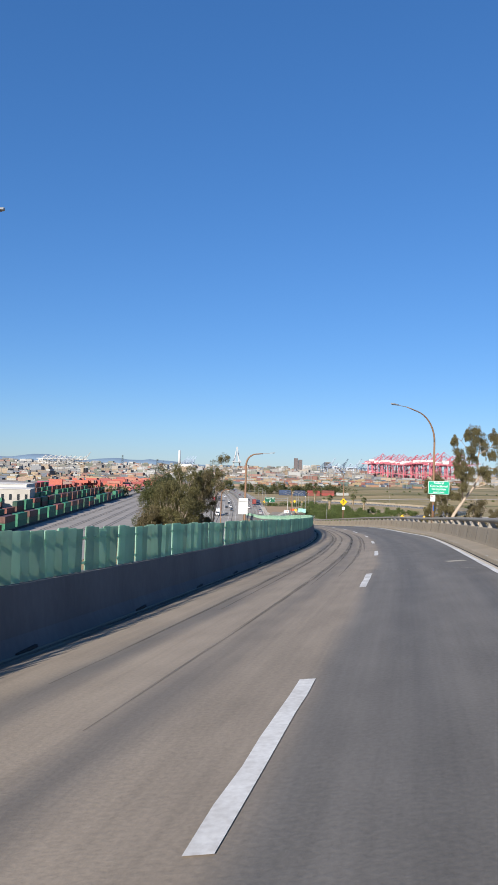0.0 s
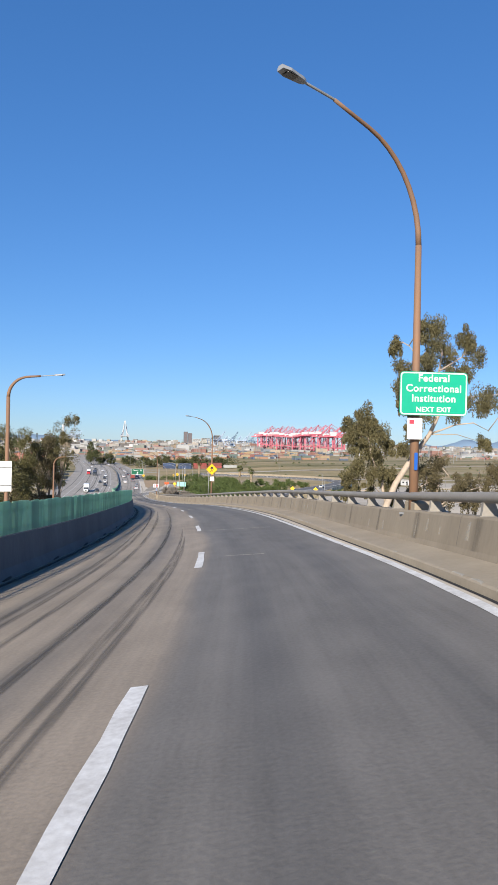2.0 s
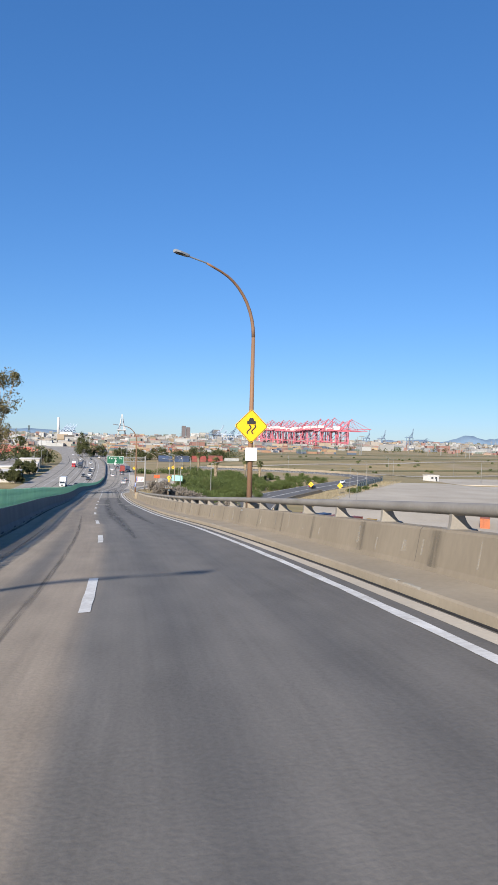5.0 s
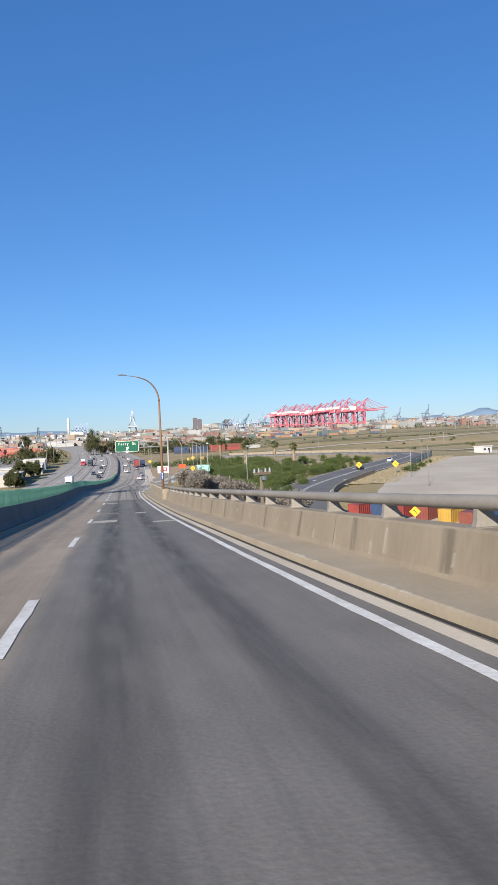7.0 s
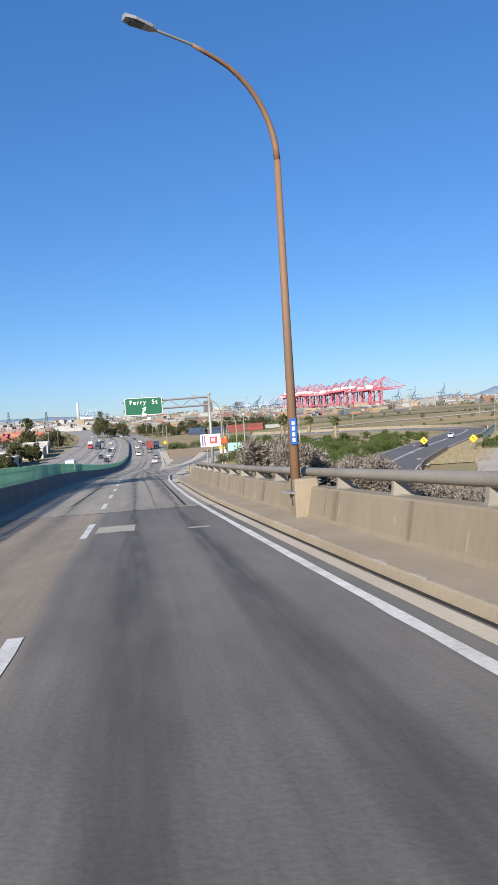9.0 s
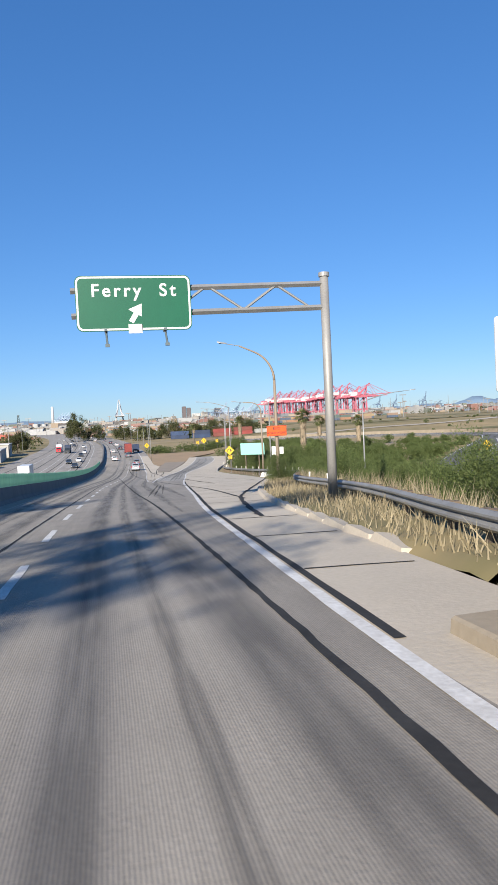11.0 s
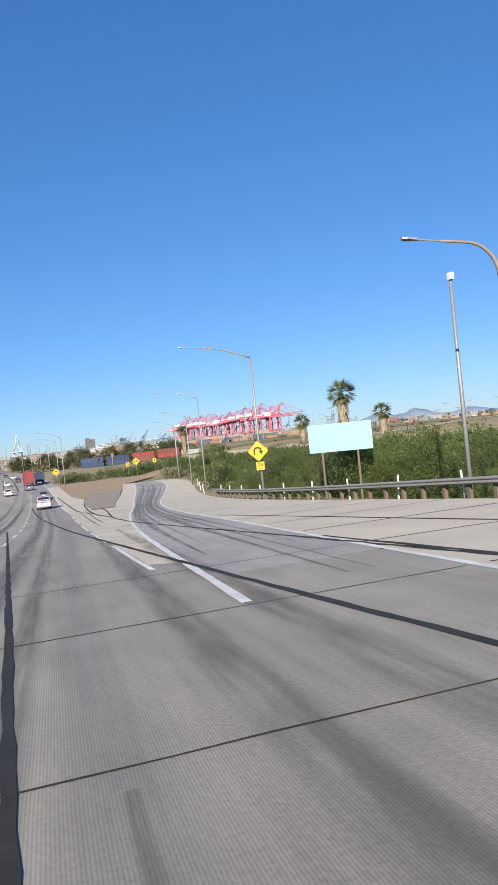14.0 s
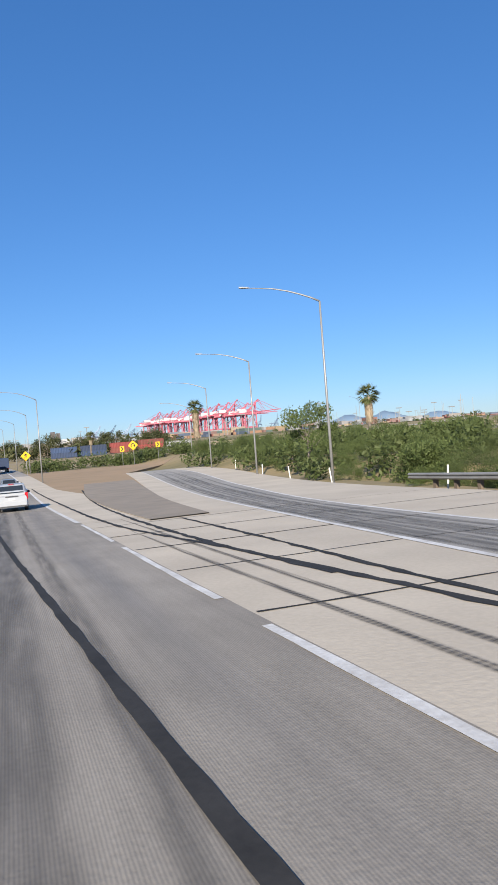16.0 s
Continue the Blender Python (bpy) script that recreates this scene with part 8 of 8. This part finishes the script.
    if van:
        b = Build()
        b.bevel_box((0, -L / 2 - 0.02, 0.96), (0.78, 0.05, 0.07), 0.015)
        b.done("hatch_handle", M_PLASTIC, root, "dark hatch handle strip")
        for s in (-1, 1):
            b = Build()
            b.tube([(s * hw * 0.66, -L / 2 + 0.9, H + 0.05), (s * hw * 0.66, L * 0.02, H + 0.04)], 0.025, 6)
            b.done("roof_rail", M_PLASTIC, root)
        b = Build()
        b.bevel_box((0, -L / 2 + 0.38, H - 0.0), (0.34, 0.1, 0.04), 0.01)
        b.done("high_brake_lamp", M_TAIL, root)
    return root


def lorry(x, y, z, turn, box_mat, cab_mat, label, L=9.0, H=3.7):
    root = empty("lorry", pose(x, y, z, 0, 0, turn), label, "truck", "traffic")
    b = Build()
    b.bevel_box((0, -1.2, 0.95 + (H - 0.95) / 2), (2.5, L - 2.6, H - 0.95), 0.06)
    b.done("cargo_box", box_mat, root)
    b = Build()
    yc = L / 2 - 1.1
    b.loft([[(-1.15, yc - 0.9, 0.5), (1.15, yc - 0.9, 0.5), (1.15, yc - 0.9, 2.6), (-1.15, yc - 0.9, 2.6)], [(-1.15, yc + 0.35, 0.5), (1.15, yc + 0.35, 0.5), (1.1, yc + 0.35, 2.55), (-1.1, yc + 0.35, 2.55)], [(-1.1, yc + 0.75, 0.5), (1.1, yc + 0.75, 0.5), (1.1, yc + 0.75, 1.6), (-1.1, yc + 0.75, 1.6)], [(-1.0, yc + 1.5, 0.5), (1.0, yc + 1.5, 0.5), (1.0, yc + 1.5, 1.35), (-1.0, yc + 1.5, 1.35)]])
    cab = fixed_normals(b.done("cab", cab_mat, root))
    g = Build()
    g.add([(-0.98, yc + 0.42, 2.42), (0.98, yc + 0.42, 2.42), (1.0, yc + 0.78, 1.65), (-1.0, yc + 0.78, 1.65)], [(3, 2, 1, 0)])
    g.done("windscreen", M_GLASS, cab)
    g = Build()
    g.bevel_box((0, yc + 1.5, 0.95), (0.9, 0.05, 0.6), 0.01)
    g.done("grille", M_PLASTIC, cab)
    c = Build()
    c.box((0, -0.6, 0.75), (0.9, L - 1.6, 0.25))
    c.done("chassis", M_PLASTIC, root)
    for s in (-1, 1):
        g = Build()
        g.add([(s * 1.158, yc - 0.5, 1.6), (s * 1.158, yc + 0.25, 1.6), (s * 1.14, yc + 0.2, 2.35), (s * 1.14, yc - 0.5, 2.35)], [(0, 1, 2, 3) if s > 0 else (3, 2, 1, 0)])
        g.done("side_window", M_GLASS, cab)
        for yy in (yc + 0.5, -L / 2 + 1.4, -L / 2 + 2.6):
            wheel(root, s * 1.02, yy, 0.5, 0.3)
        t = Build()
        t.bevel_box((s * 1.0, -L / 2 + 0.05, 0.8), (0.3, 0.06, 0.14), 0.01)
        t.done("tail_lamp", M_TAIL, root)
    return root


def on_road(x, y):
    return surf(x, y) + 0.012


van_slope = math.degrees(math.atan2(grade(394) - grade(389), 5))
mv = car("minivan", 15.7, 391.4, on_road(15.7, 391.4), -2, M_SILVER, "silver minivan with dark rear glass driving ahead", "minivan", 4.95, 1.96, 1.74, 1.02, van=True)
mv.rotation_euler.x = radians(van_slope)
for (x, y, p, lab, turn) in ((16.6, 424, M_CARGREY, "grey saloon car seen from behind", 0), (10.2, 452, M_CARWHITE, "white saloon car seen from behind", 2), (14.6, 470, M_CARGREY, "dark grey saloon car on the main road", 3), (9.0, 512, M_CARWHITE, "white saloon car further along the freeway", 3), (12.0, 545, M_CARDARK, "dark car further along the freeway", 3)):
    car("saloon_car", x, y, max(on_road(x, y), -27.9) if y < 470 else ground_z(x, y) + 0.5, turn, p, lab, "car")
lorry(15.0, 497, -27.9, 3, CONT["red"], M_CARRED, "red container truck heading away", 9.5, 4.0)
lorry(18.2, 508, -27.9, 3, CONT["navy"], M_CARDARK, "dark truck heading away on the main road", 7.5, 3.2)
oz = GROUND_Z + 0.18
lorry(-8.8, 384, oz, 180, M_CARWHITE, M_CARWHITE, "white box truck coming towards the bridge", 9.5, 4.0)
lorry(-16.5, 560, oz, 180, M_CARWHITE, M_CARRED, "white and red truck on the opposite lanes", 9.0, 3.8)
lorry(-11.5, 545, oz, 180, CONT["navy"], M_CARDARK, "dark truck on the opposite lanes", 9.0, 3.6)
lorry(-6, 250, oz, 180, M_CARWHITE, M_CARWHITE, "white box truck passing below the bridge", 9.0, 3.9)
for (x, y, p) in ((-3.8, 387, M_CARDARK), (-1.1, 430, M_CARDARK), (-4.6, 455, M_CARDARK), (-1.8, 462, M_CARWHITE), (-3.4, 531, M_CARWHITE), (-3.4, 503, M_CARDARK), (-8, 610, M_CARWHITE), (-15, 640, M_CARDARK), (-20, 690, M_CARWHITE), (-24, 760, M_CARDARK), (-12, 700, M_CARGREY), (-35, 820, M_CARWHITE), (-28, 790, M_CARGREY)):
    car("saloon_car", x, y, ground_z(x, y) + 0.18, 180, p, {M_CARDARK: "dark", M_CARWHITE: "white", M_CARGREY: "grey"}[p] + " car on the opposite freeway lanes", "car")
for (x, y, p) in ((10, 600, M_CARWHITE), (6, 650, M_CARDARK), (1, 700, M_CARGREY), (-6, 740, M_CARWHITE), (0, 760, M_CARDARK), (-14, 850, M_CARWHITE)):
    car("saloon_car", x, y, ground_z(x, y) + 0.45, 5, p, "car far ahead on the freeway", "car")
car("saloon_car", 92, 365, -26.18, -32, M_CARDARK, "black pickup-like car on the lower road", "car", 4.8, 1.9, 1.6, 1.0)
car("saloon_car", 116, 398, -26.18, 148, M_CARWHITE, "white car on the lower road", "car", 4.8, 1.9, 1.6, 1.0)
for k, (x, y) in enumerate(((119, 249), (122, 244), (126, 240))):
    lorry(x, y, -28.2, 115, M_CARWHITE if k else CONT["yellow"], M_CARWHITE, "white tractor truck parked in the gravel yard", 6.5, 3.0)

for k, (x, y) in enumerate(((112.8, 246.1), (112.1, 238.5))):
    lorry(x, y, ground_z(x, y) + 0.12, 150, M_CARWHITE, M_CARWHITE, "white truck parked in the yard below the bridge", 6.5, 2.6)
put_container("orange", 110.0, 261.2, ground_z(110.0, 261.2) + 0.1, 60, "orange steel container beside the parked trucks", "yard containers")
